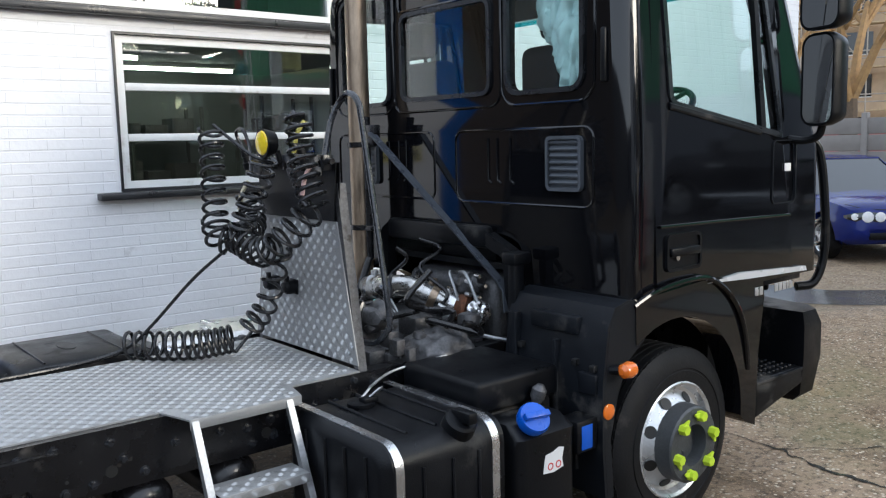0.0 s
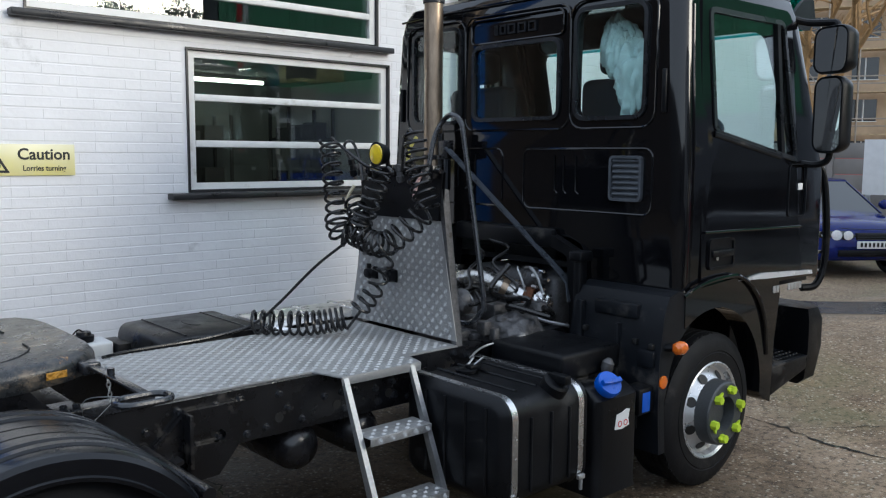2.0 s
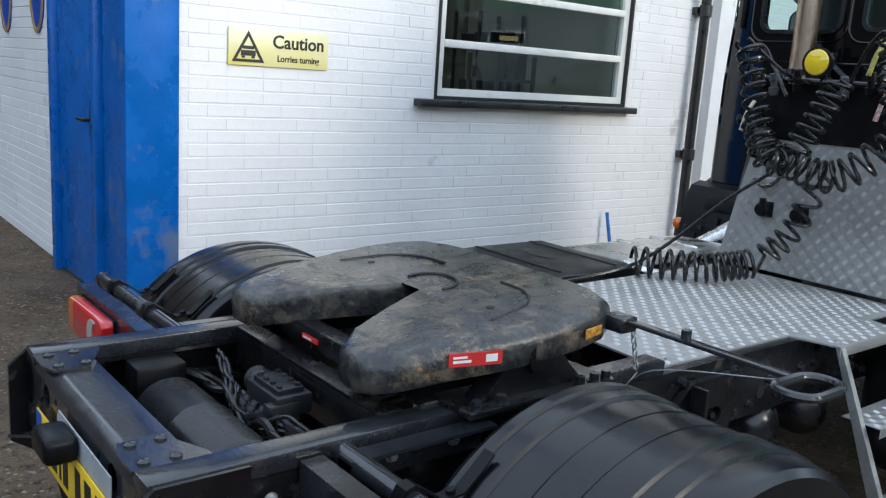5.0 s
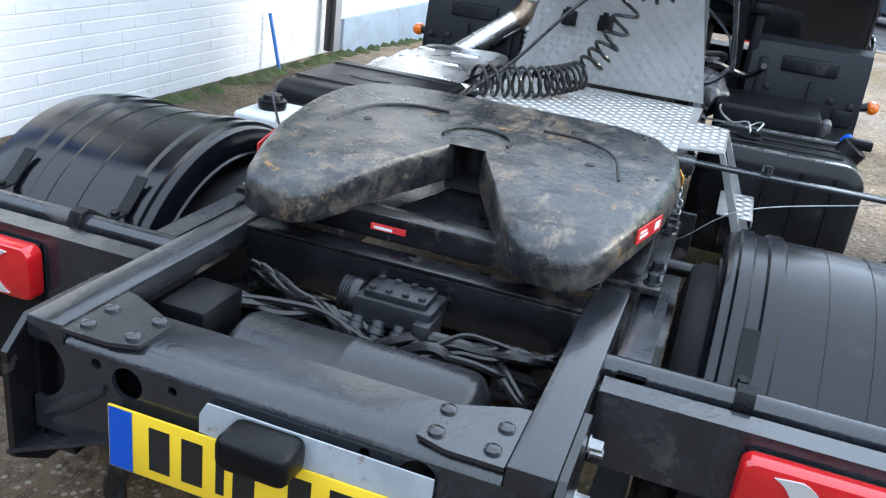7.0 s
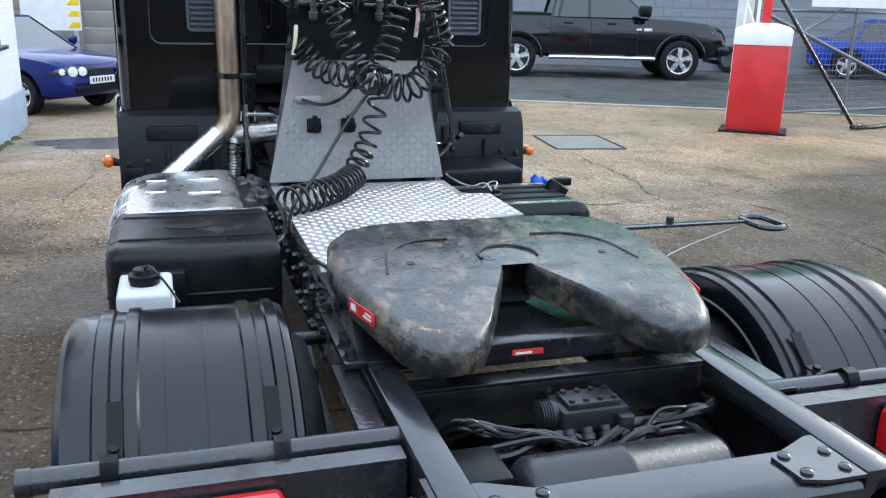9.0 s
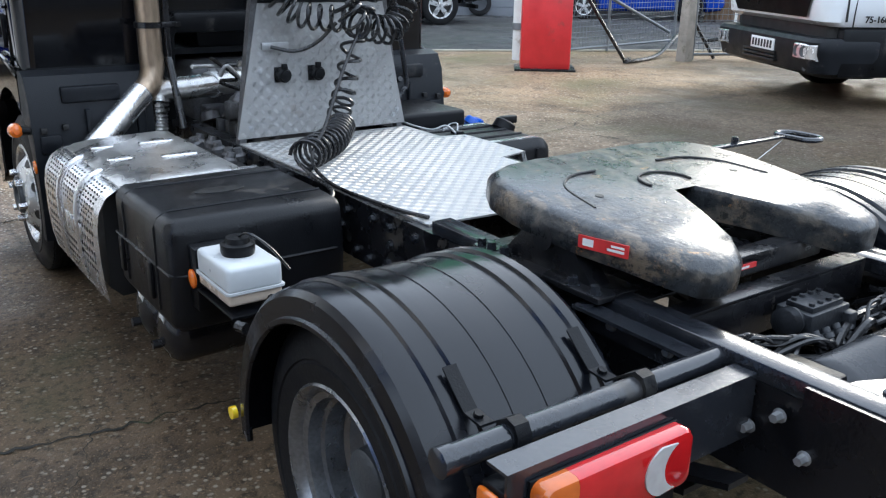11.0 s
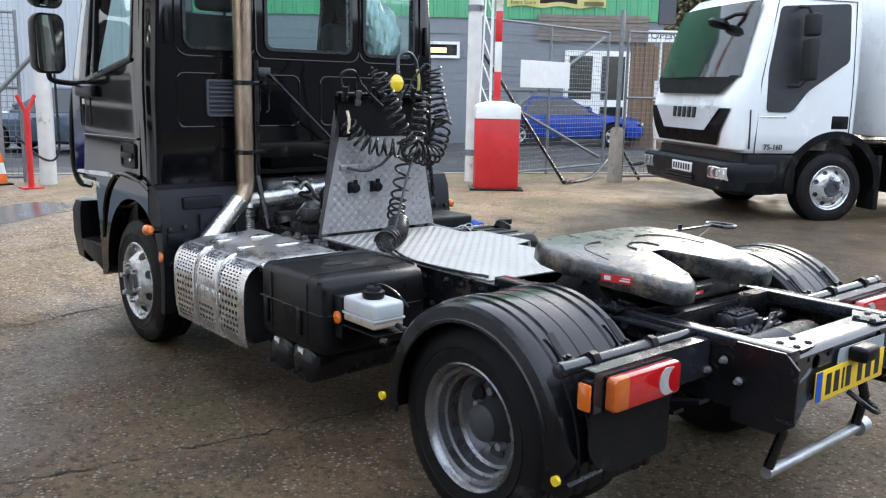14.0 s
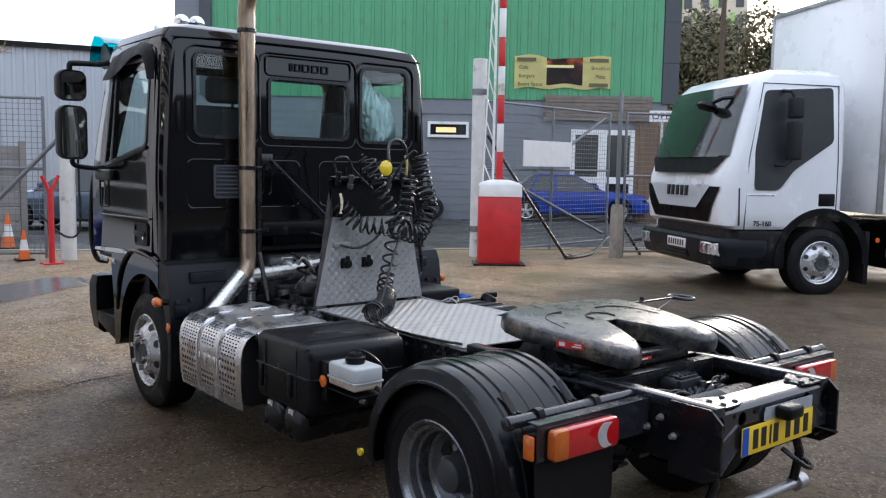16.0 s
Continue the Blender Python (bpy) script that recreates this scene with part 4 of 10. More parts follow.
tube(bm, [(-0.82, -0.18, 0.46), (-0.90, -0.22, 0.40), (-0.88, -0.32, 0.37), (-0.80, -0.40, 0.37)], 0.011, 8, 6)
P("trailer_cable", bm, HOSE)

# air tank, valve block and pipes between the rails
bm = B()
lathe(bm, [(-0.235, 0.02), (-0.232, 0.06), (-0.215, 0.085), (-0.20, 0.092), (0.0, 0.092), (0.004, 0.0945), (0.012, 0.0945), (0.016, 0.092), (0.20, 0.092), (0.215, 0.085), (0.232, 0.06), (0.235, 0.02)], (-0.62, -0.02, 0.597), (0, 1, 0), 28)
tank = P("air_tank", bm, surface("tank_grey", (0.022, 0.023, 0.026), 0.26, 0.1, var=0.2, scale=7, bump=0.001))
bm = B()
box(bm, -0.48, -0.385, -0.10, 0.055, 0.655, 0.705, 0.006)
box(bm, -0.47, -0.40, -0.085, 0.04, 0.70, 0.718, 0.004)
box(bm, -0.50, -0.42, -0.105, -0.07, 0.63, 0.69, 0.006)
VALVE = surface("valve_metal", (0.020, 0.022, 0.026), 0.38, 0.25, var=0.3, scale=20, bump=0.002)
vb = P("valve_block", bm, VALVE)
for i in range(8):
    bm = B()
    cx, cy = -0.458 + 0.046 * (i % 2), -0.072 + 0.033 * (i // 2)
    cyl(bm, (cx, cy, 0.717), (cx, cy, 0.724), 0.0075, 0.0065, seg=10)
    P("valve_screw", bm, VALVE, vb)
for i in range(4):
    bm = B()
    y = -0.085 + 0.042 * i
    lathe(bm, [(0, 0.013), (0.012, 0.013), (0.014, 0.017), (0.026, 0.017), (0.028, 0.011), (0.05, 0.011)], (-0.478, y, 0.665), Vector((-0.55, 0, -0.83)), 12)
    P("pipe_union", bm, VALVE, vb)
bm = B()
prof = [(0, 0.012), (0.0, 0.030), (0.012, 0.034)]
for k in range(4):
    prof += [(0.014 + 0.006 * k, 0.034), (0.016 + 0.006 * k, 0.031), (0.018 + 0.006 * k, 0.031), (0.020 + 0.006 * k, 0.034)]
lathe(bm, prof + [(0.042, 0.026), (0.046, 0.006)], (-0.435, 0.055, 0.683), (0, 1, 0), 20)
P("valve_cover", bm, VALVE, vb)
rnv = random.Random(5)
for i in range(10):
    # nylon pipes in two loose bundles to the rails
    side = 1 if i < 6 else -1
    y0 = (0.02 if side > 0 else -0.07) + rnv.uniform(-0.03, 0.03)
    zs = 0.665 + 0.006 * (i % 3)
    pts = [(-0.505, y0, 0.635), (-0.52, y0 + side * 0.03, zs - 0.02)]
    for k in range(1, 5):
        pts.append((-0.505 + 0.012 * k + rnv.uniform(-0.012, 0.012), y0 + side * (0.03 + 0.055 * k), zs + rnv.uniform(-0.012, 0.014) + (0.012 if side > 0 and k > 2 else 0)))
    pts.append((-0.40, side * 0.335, zs - 0.03 + rnv.uniform(-0.04, 0.03)))
    bm = B()
    tube(bm, pts, rnv.choice((0.005, 0.006, 0.0075)), 7, 6)
    P("nylon_pipe", bm, HOSE)
rnd = random.Random(3)
for i in range(9):
    y0 = rnd.uniform(-0.07, 0.09)
    side = 1 if i % 2 else -1
    pts = [(-0.52, y0, 0.615)]
    for k in range(1, 4):
        pts.append((-0.50 + rnd.uniform(-0.03, 0.04), y0 + (side * 0.31 - y0) * k / 3, 0.63 + rnd.uniform(-0.03, 0.04)))
    pts.append((-0.35, side * 0.33, 0.60))
    bm = B()
    tube(bm, pts, rnd.choice((0.007, 0.009, 0.011)), 7, 7)
    P("air_pipe", bm, HOSE)
bm = B()
box(bm, -0.68, -0.55, 0.24, 0.335, 0.60, 0.70, 0.012)
P("junction_box", bm, PLASTIC)


# wheels
# Rear rim and disc: the deep dish's shade is put into both greys.
SHADED_RIM = surface("shaded_rim_steel", (0.27, 0.28, 0.295), 0.26, 0.85, var=0.25, scale=7, bump=0.001, dirt=(0.07, 0.06, 0.05), dirt_amount=0.1)
SHADED_DISC = surface("shaded_disc_grey", (0.17, 0.175, 0.185), 0.34, 0.7, var=0.2, scale=9, bump=0.002, dirt=(0.1, 0.085, 0.07), dirt_amount=0.08)


def wheel_parts(parent, at, s, rear=False, caps=False):
    """A wheel whose outer face looks along s * y."""
    R, w, rim_r = 0.385, 0.235, 0.232
    d = (0, s, 0)
    tyre = B()
    prof = [(-w, rim_r), (-w - 0.004, rim_r + 0.03), (-w - 0.008, R - 0.08), (-w + 0.006, R - 0.025), (-w + 0.022, R - 0.004)]
    for k in range(5):
        a = -w + 0.022 + (w - 0.044) * k / 5
        b = -w + 0.022 + (w - 0.044) * (k + 1) / 5
        prof += [(a + 0.003, R), (b - 0.007, R), (b - 0.006, R - 0.009), (b - 0.001, R - 0.009)]
    prof += [(-0.022, R - 0.004), (-0.006, R - 0.025), (0.006, R - 0.06), (0.008, R - 0.085), (0.0035, R - 0.088), (0.0035, R - 0.094), (0.008, R - 0.097), (0.004, rim_r + 0.03), (-0.002, rim_r)]
    lathe(tyre, prof, at, d, 56, cap=False)
    P("tyre", tyre, RUBBER, parent)
    bm = B()
    for k in range(64):
        a = 2 * math.pi * k / 64
        for ss in (-0.034, -w + 0.034):
            m = Matrix.Translation(Vector(at) + Vector((0, s * ss, 0))) @ Matrix.Rotation(a, 4, 'Y')
            box(bm, R - 0.012, R - 0.002, -0.013, 0.013, -0.009, 0.009, m=m)
    P("tread_pattern", bm, RUBBER, parent)["kind"] = "stuff"
    bm = B()
    if rear:
        prof = [(-w, rim_r + 0.002), (-0.02, rim_r + 0.004), (0.002, rim_r + 0.012), (0.006, rim_r + 0.006), (-0.002, rim_r - 0.006), (-0.022, rim_r - 0.014), (-0.028, rim_r - 0.030), (-0.06, rim_r - 0.034), (-0.065, rim_r - 0.046), (-0.115, rim_r - 0.05), (-0.125, rim_r - 0.062)]
    else:
        prof = [(-w, rim_r + 0.002), (-0.02, rim_r + 0.004), (0.002, rim_r + 0.012), (0.006, rim_r + 0.006), (-0.002, rim_r - 0.006), (-0.03, rim_r - 0.016), (-0.035, rim_r - 0.03), (0.02, 0.15), (0.034, 0.128), (0.036, 0.09)]
    lathe(bm, prof, at, d, 48, cap=False)
    P("rim", bm, SHADED_RIM if rear else WHEEL_SILVER, parent, "steel rim with the dish's shade in its colour" if rear else "silver steel rim")
    if rear:
        bm = B()
        lathe(bm, [(-0.125, rim_r - 0.061), (-0.150, rim_r - 0.075), (-0.165, 0.14), (-0.17, 0.095)], at, d, 48, cap=False)
        P("wheel_disc", bm, SHADED_DISC, parent, "grey wheel disc with the dish's shade in its colour")
    at = Vector(at)
    for k in range(8 if not rear else 6):
        a = 2 * math.pi * (k + 0.5) / (8 if not rear else 6)
        u = Vector((math.cos(a), 0, math.sin(a)))
        bm = B()
        hr, hz = (0.175, -0.012) if not rear else (0.142, -0.163)
        n = (u * (0.8 if not rear else -0.15) + Vector((0, s, 0))).normalized()
        c = at + u * hr + Vector((0, s * hz, 0))
        lathe(bm, [(0.006, 0.036 if rear else 0.026), (0.009, 0.036 if rear else 0.026)], c, n, 16)
        P("vent_hole", bm, INK, parent)
    bm = B()
    if rear:
        lathe(bm, [(-0.17, 0.10), (-0.16, 0.09), (-0.10, 0.075), (-0.07, 0.07), (-0.062, 0.055), (-0.06, 0.01)], at, d, 30)
    else:
        lathe(bm, [(0.0, 0.162), (0.075, 0.158), (0.082, 0.150), (0.082, 0.085), (0.03, 0.078), (0.03, 0.045), (0.045, 0.04), (0.047, 0.01)] if caps else
              [(0.036, 0.092), (0.050, 0.088), (0.056, 0.080), (0.054, 0.055), (0.040, 0.050), (0.042, 0.01)], at, d, 30)
    P("hub", bm, HUB_GREY, parent, "dark grey hub")
    for k in range(6):
        a = 2 * math.pi * (k + 0.25) / 6
        u = Vector((math.cos(a), 0, math.sin(a)))
        base = at + u * (0.120 if caps else 0.112 if not rear else 0.105) + Vector((0, s * (0.08 if caps else 0.034 if not rear else -0.165), 0))
        bm = B()
        if caps:
            cyl(bm, base, base + Vector((0, s * 0.032, 0)), 0.023, 0.02, seg=6)
            v = Vector((-u.z, 0, u.x)) * (1 if k % 2 else -1)
            tip = base + v * 0.045 + Vector((0, s * 0.012, 0))
            rings(bm, [[base + u * 0.018 + Vector((0, s * 0.004, 0)), base - u * 0.018 + Vector((0, s * 0.004, 0)), base - u * 0.018 + Vector((0, s * 0.02, 0)), base + u * 0.018 + Vector((0, s * 0.02, 0))],
                       [tip + u * 0.004, tip - u * 0.004, tip - u * 0.004 + Vector((0, s * 0.006, 0)), tip + u * 0.004 + Vector((0, s * 0.006, 0))]])
            P("nut_indicator", bm, YELLOW, parent, "fluorescent yellow wheel nut indicator")
        else:
            cyl(bm, base, base + Vector((0, s * 0.034, 0)), 0.018, 0.016, seg=6)
            P("wheel_nut", bm, GALV if rear else ALU_BRIGHT, parent)


for s in (1, -1):
    hub = new("front_wheel")
    hub.parent = truck
    wheel_parts(hub, (3.055, s * 1.055, 0.330), s, caps=(s < 0))
    hub = new("rear_wheel")
    hub.parent = truck
    wheel_parts(hub, (0.012, s * 1.0, 0.335), s, rear=True)
    bm = B()
    lathe(bm, [(-0.235, 0.24), (-0.24, 0.30), (-0.225, 0.37), (-0.2, 0.384), (-0.04, 0.384), (-0.015, 0.37), (0.0, 0.30), (-0.005, 0.24)], (0.012, s * 0.745, 0.335), (0, s, 0), 48, cap=False)
    P("inner_tyre", bm, RUBBER, hub)
bm = B()
cyl(bm, (0.012, -0.75, 0.335), (0.012, 0.75, 0.335), 0.075, seg=18)
lathe(bm, [(-0.16, 0.07), (-0.1, 0.15), (0.0, 0.19), (0.1, 0.15), (0.16, 0.07)], (0.012, 0.02, 0.335), (0, 1, 0), 24)
P("rear_axle", bm, CHASSIS)
bm = B()
cyl(bm, (3.035, -0.82, 0.32), (3.035, 0.82, 0.32), 0.05, seg=14)
P("front_axle", bm, CHASSIS)
for s in (1, -1):
    for k in range(3):
        bm = B()
        p = [(-0.62 + 1.18 * i / 12, s * 0.47, 0.40 - k * 0.02 + 0.10 * ((i - 6) / 6) ** 2 - 0.02 * k * abs((i - 6) / 6)) for i in range(13)][k:13 - k]
        rings(bm, [[(x, y - 0.03, z), (x, y + 0.03, z), (x, y + 0.03, z + 0.014), (x, y - 0.03, z + 0.014)] for x, y, z in p])
        P("leaf_spring", bm, CHASSIS)


# rear mudguards
for s in (1, -1):
    C, R0 = Vector((-0.036, 0, 0.362)), 0.462
    sec = [(0.585, -0.066), (0.577, -0.070), (0.570, -0.066), (0.571, -0.058), (0.576, -0.054), (0.577, -0.008), (0.582, 0.002), (0.592, 0.007), (0.598, 0.008), (0.603, 0.016), (0.626, 0.016), (0.631, 0.009), (0.653, 0.009), (0.658, 0.016), (0.685, 0.016), (0.690, 0.009),
           (0.7675, 0.009), (0.768, 0.0108), (0.7702, 0.0108), (0.7707, 0.009), (0.8475, 0.009), (0.848, 0.0108), (0.8502, 0.0108), (0.8507, 0.009), (0.898, 0.009), (0.903, 0.016), (0.928, 0.016), (0.933, 0.009), (0.953, 0.009), (0.958, 0.016), (0.985, 0.016), (0.990, 0.009),
           (1.02, 0.009), (1.045, 0.003), (1.058, -0.010), (1.061, -0.052), (1.068, -0.056), (1.068, -0.066), (1.061, -0.070), (1.053, -0.066), (1.050, -0.014), (1.03, -0.003), (0.95, -0.004), (0.590, -0.004)]
    loops = []
    for k in range(41):
        a = radians(-8 + 199 * k / 40)
        flat = 0.012 * math.exp(-((k - 16) / 10) ** 2)
        loops.append([(C.x + (R0 + h - flat) * math.cos(a), s * y, C.z + (R0 + h - flat) * math.sin(a)) for y, h in sec])
    bm = B()
    rings(bm, loops)
    guard = P("rear_mudguard", bm, FENDER, None, "ribbed black plastic mudguard", 28)
    for y in (0.642, 0.943):
        bm = B()
        rings(bm, [[(x, s * y - 0.015, z), (x, s * y + 0.015, z), (x, s * y + 0.015, z + 0.005), (x, s * y - 0.015, z + 0.005)] for x, z in ((-0.531, 0.690), (-0.530, 0.718), (-0.520, 0.736), (-0.500, 0.741), (-0.470, 0.722), (-0.432, 0.694), (-0.385, 0.697), (-0.350, 0.727), (-0.318, 0.757))])
        bolt(bm, (-0.405, s * y, 0.697), (-0.3, 0, 1), 0.010, 0.012)
        lathe(bm, [(-0.014, 0.030), (0.014, 0.030)], (-0.500, s * y, 0.710), (0, 1, 0), 16)
        P("clamp_strap", bm, PLASTIC, guard)
    bm = B()
    cyl(bm, (-0.500, s * 0.40, 0.710), (-0.500, s * 1.085, 0.710), 0.0235, seg=18)
    lathe(bm, [(0, 0.026), (0.025, 0.026), (0.028, 0.02), (0.028, 0.005)], (-0.500, s * 1.07, 0.710), (0, s, 0), 18)
    P("mudguard_tube", bm, CHASSIS_SKYLIT, guard)
    bm = B()
    cyl(bm, (0.443, s * 0.40, 0.552), (0.443, s * 0.93, 0.552), 0.022, seg=14)
    P("mudguard_tube", bm, CHASSIS, guard)
    bm = B()
    cyl(bm, (0.448, s * 1.058, 0.345), (0.448, s * 1.072, 0.345), 0.017, seg=16)
    P("reflector", bm, YELLOW_LENS, guard, "small yellow reflector")
    # lamp arm with tail lamp
    bm = B()
    lo, hi = sorted((s * 0.425, s * 1.035))
    prism(bm, [(-0.598, 0.585), (-0.592, 0.585), (-0.592, 0.713), (-0.547, 0.713), (-0.547, 0.719), (-0.598, 0.719)], "y", lo, hi)
    arm = P("lamp_arm", bm, CHASSIS_SKYLIT)
    bm = B()
    lo, hi = sorted((s * 0.655, s * 0.995))
    box(bm, -0.6060, -0.5985, lo, hi, 0.575, 0.697, 0.003)
    P("lamp_base", bm, PLASTIC, arm)
    tail = new("tail_lamp")
    tail.parent = truck
    for inner_y, outer_y, mt in ((0.65, 0.9245, RED_LENS), (0.995, 0.925, DULL_AMBER)):
        bm = B()
        lp = []
        for x, d in ((-0.6065, 0.0), (-0.632, 0.0), (-0.639, 0.004), (-0.6425, 0.013)):
            e = inner_y + (d if inner_y < outer_y else -d)
            way = 1 if inner_y < outer_y else -1
            r = 0.020
            corner = [(e + way * r * (1 - math.sin(radians(g))), 0.586 + d + r * (1 - math.cos(radians(g)))) for g in range(0, 91, 15)]
            lp.append([(x, s * y, z) for y, z in [(outer_y, 0.586 + d)] + corner + [(y, 1.283 - z) for y, z in corner[::-1]] + [(outer_y, 0.697 - d)]])
        rings(bm, lp)
        P("lens", bm, mt, tail)
    bm = B()
    pts = []
    for k in range(13):
        g = radians(-75 + 150 * k / 12)
        pts.append((s * (0.724 + 0.050 * math.cos(g)), 0.642 + 0.048 * math.sin(g)))
    for k in range(13):
        g = radians(68 - 136 * k / 12)
        pts.append((s * (0.680 + 0.048 * math.cos(g)), 0.642 + 0.046 * math.sin(g)))
    prism(bm, pts, "x", -0.6455, -0.6415)
    P("reversing_lens", bm, lens("smoky_lens", (0.46, 0.44, 0.43)) if s > 0 else bpy.data.materials["smoky_lens"], tail, "white crescent reversing lens")
    bm = B()
    lo, hi = sorted((s * 1.0, s * 1.035))
    box(bm, -0.5915, -0.5350, lo, hi, 0.580, 0.682, 0.006)
    side_lamp = P("side_marker", bm, PLASTIC)
    bm = B()
    lo, hi = sorted((s * 1.0355, s * 1.050))
    box(bm, -0.5880, -0.5385, lo, hi, 0.588, 0.676, 0.008)
    P("lens", bm, AMBER, side_lamp, "amber lens")
    bm = B()
    prism(bm, [(s * y, z) for y, z in round_poly([(0.58, 0.574), (1.0, 0.574), (1.0, 0.44), (0.955, 0.37), (0.87, 0.335), (0.58, 0.335)], 0.03, 4)], "x", -0.556, -0.550)
    flap = P("spray_panel", bm, RUBBER, None, "black flap below the tail lamp")
    bm = B()
    tube(bm, [(-0.555, s * 0.93, 0.36), (-0.52, s * 1.05, 0.325)], 0.009, 8)
    P("panel_stay", bm, CHASSIS_SKYLIT, flap)
    bm = B()
    cyl(bm, (-0.485, s * 1.06, 0.335), (-0.485, s * 1.074, 0.335), 0.017, seg=16)
    P("reflector", bm, YELLOW_LENS, guard, "small yellow reflector")

# fifth wheel
FW_TILT = radians(-5.2)
FW = Matrix.Translation((0, 0, 0.905)) @ Matrix.Rotation(FW_TILT, 4, 'Y')


def fifth_outline():
    half = [(0.352, 0.0), (0.35, 0.20), (0.335, 0.30), (0.29, 0.385), (0.21, 0.435), (0.10, 0.452), (0.0, 0.45), (-0.12, 0.435), (-0.24, 0.405), (-0.34, 0.375), (-0.395, 0.345), (-0.415, 0.30), (-0.41, 0.235), (-0.385, 0.195), (-0.33, 0.165), (-0.20, 0.102), (-0.09, 0.050), (-0.050, 0.034), (-0.030, 0.032), (-0.010, 0.043), (0.018, 0.047), (0.044, 0.036), (0.058, 0.016)]
    pts = half + [(0.061, 0.0)] + [(x, -y) for x, y in half[:0:-1]]
    return pts[1:] + [(0.352, -0.0001)]


FWM, fnt, flinks = nodes_of("greasy_worn_plate")
fb = fnt["Principled BSDF"]
fn1 = noise_node(fnt, flinks, 5, 8, 0.7)
fn2 = noise_node(fnt, flinks, 16, 6, 0.7)
fn3 = noise_node(fnt, flinks, 60, 3, 0.6)
fcol = mixc(fnt, flinks, ramp(fnt, flinks, fn1, [(0.35, 0.0), (0.65, 1.0)]), (0.010, 0.0125, 0.016), (0.028, 0.030, 0.032))
fcol = mixc(fnt, flinks, ramp(fnt, flinks, fn2, [(0.50, 0.0), (0.62, 0.75)]), fcol, (0.105, 0.092, 0.074))
fn4 = noise_node(fnt, flinks, 6, 10, 0.80, stretch=(0.7, 1.4, 1))
fcol = mixc(fnt, flinks, ramp(fnt, flinks, fn4, [(0.545, 0.0), (0.60, 0.75)]), fcol, (0.17, 0.130, 0.088))
fn6 = noise_node(fnt, flinks, 11, 10, 0.82, stretch=(1.2, 0.8, 1))
fcol = mixc(fnt, flinks, ramp(fnt, flinks, fn6, [(0.600, 0.0), (0.63, 0.9)]), fcol, (0.36, 0.19, 0.06))
fn5 = noise_node(fnt, flinks, 13, 8, 0.8, stretch=(1.6, 0.6, 1))
fcol = mixc(fnt, flinks, ramp(fnt, flinks, fn5, [(0.57, 0.0), (0.60, 0.9)]), fcol, (0.010, 0.010, 0.010))
flinks.new(fcol, fb.inputs["Base Color"])
frg = ramp(fnt, flinks, fn2, [(0.34, 0.20), (0.5, 0.31), (0.66, 0.46)])
flinks.new(mixc(fnt, flinks, ramp(fnt, flinks, fn5, [(0.55, 0.0), (0.63, 1.0)]), frg, (0.55, 0.55, 0.55)), fb.inputs["Roughness"])
fb.inputs["Metallic"].default_value = 0.1
fb.inputs["Coat Weight"].default_value = 0.3
fb.inputs["Specular IOR Level"].default_value = 0.5
fb.inputs["Coat Roughness"].default_value = 0.34
fbp = fnt.new("ShaderNodeBump")
fbp.inputs["Strength"].default_value, fbp.inputs["Distance"].default_value = 0.6, 0.0045
fad = fnt.new("ShaderNodeMath")
fad.operation = 'ADD'
fnw = noise_node(fnt, flinks, 9, 5, 0.62)
flinks.new(fnw, fad.inputs[0])
flinks.new(ramp(fnt, flinks, fn3, [(0.3, 0.0), (0.7, 0.35)]), fad.inputs[1])
flinks.new(fad.outputs[0], fbp.inputs["Height"])
flinks.new(fbp.outputs[0], fb.inputs["Normal"])

ol = fifth_outline()


def fw_loop(inset, z):
    q = offset_poly(ol, inset)
    out = []
    for (x, y), (ox, oy) in zip(q, ol):
        if -0.36 < ox < 0.07 and abs(oy) < 0.18:
            x, y = ox + (x - ox) * 0.22, oy + (y - oy) * 0.22
        drop = 0.0
        if x < -0.24:
            drop = 0.12 * (-0.24 - x) ** 1.3
        if x > 0.24:
            drop = 0.15 * (x - 0.24) ** 1.3
        out.append((x, y, z - drop))
    return out


bm = B()
rings(bm, [fw_loop(0.02, -0.082), fw_loop(0.004, -0.08), fw_loop(0.0, -0.072), fw_loop(0.0, -0.034), fw_loop(0.003, -0.022), fw_loop(0.009, -0.012), fw_loop(0.018, -0.005), fw_loop(0.030, 0.0)], cap=False)
bm.verts.ensure_lookup_table()
n_ol = len(ol)
last = [bm.verts[len(bm.verts) - n_ol + i] for i in range(n_ol)]
face = bm.faces.new(last)
bmesh.ops.triangulate(bm, faces=[face])
bmesh.ops.transform(bm, matrix=FW, verts=bm.verts)
fw = P("fifth_wheel", bm, FWM, None, "worn greasy fifth wheel coupling plate", 40)
bm = B()
arcp = [(0.015 + 0.068 * math.cos(a), 0.078 * math.sin(a)) for a in [radians(-105 + 210 * k / 24) for k in range(25)]]
tube(bm, [(x, y, 0.002) for x, y in arcp], 0.0035, 6)
bmesh.ops.transform(bm, matrix=FW, verts=bm.verts)
P("lock_ring", bm, INK, fw)
bm = B()
prism(bm, [(0.085, -0.06), (0.085, 0.06), (-0.02, 0.06), (-0.045, 0.045), (-0.045, -0.045), (-0.02, -0.06)], "z", -0.105, -0.090)
horse = [(0.015 + 0.043 * math.cos(radians(g)), 0.044 * math.sin(radians(g))) for g in range(-100, 101, 20)]
prism(bm, horse + [(0.012 + 0.030 * math.cos(radians(g)), 0.032 * math.sin(radians(g))) for g in range(100, -101, -20)], "z", -0.089, -0.012)
bmesh.ops.transform(bm, matrix=FW, verts=bm.verts)
P("lock_jaw", bm, INK, fw, "black greasy locking jaw")
bm = B()
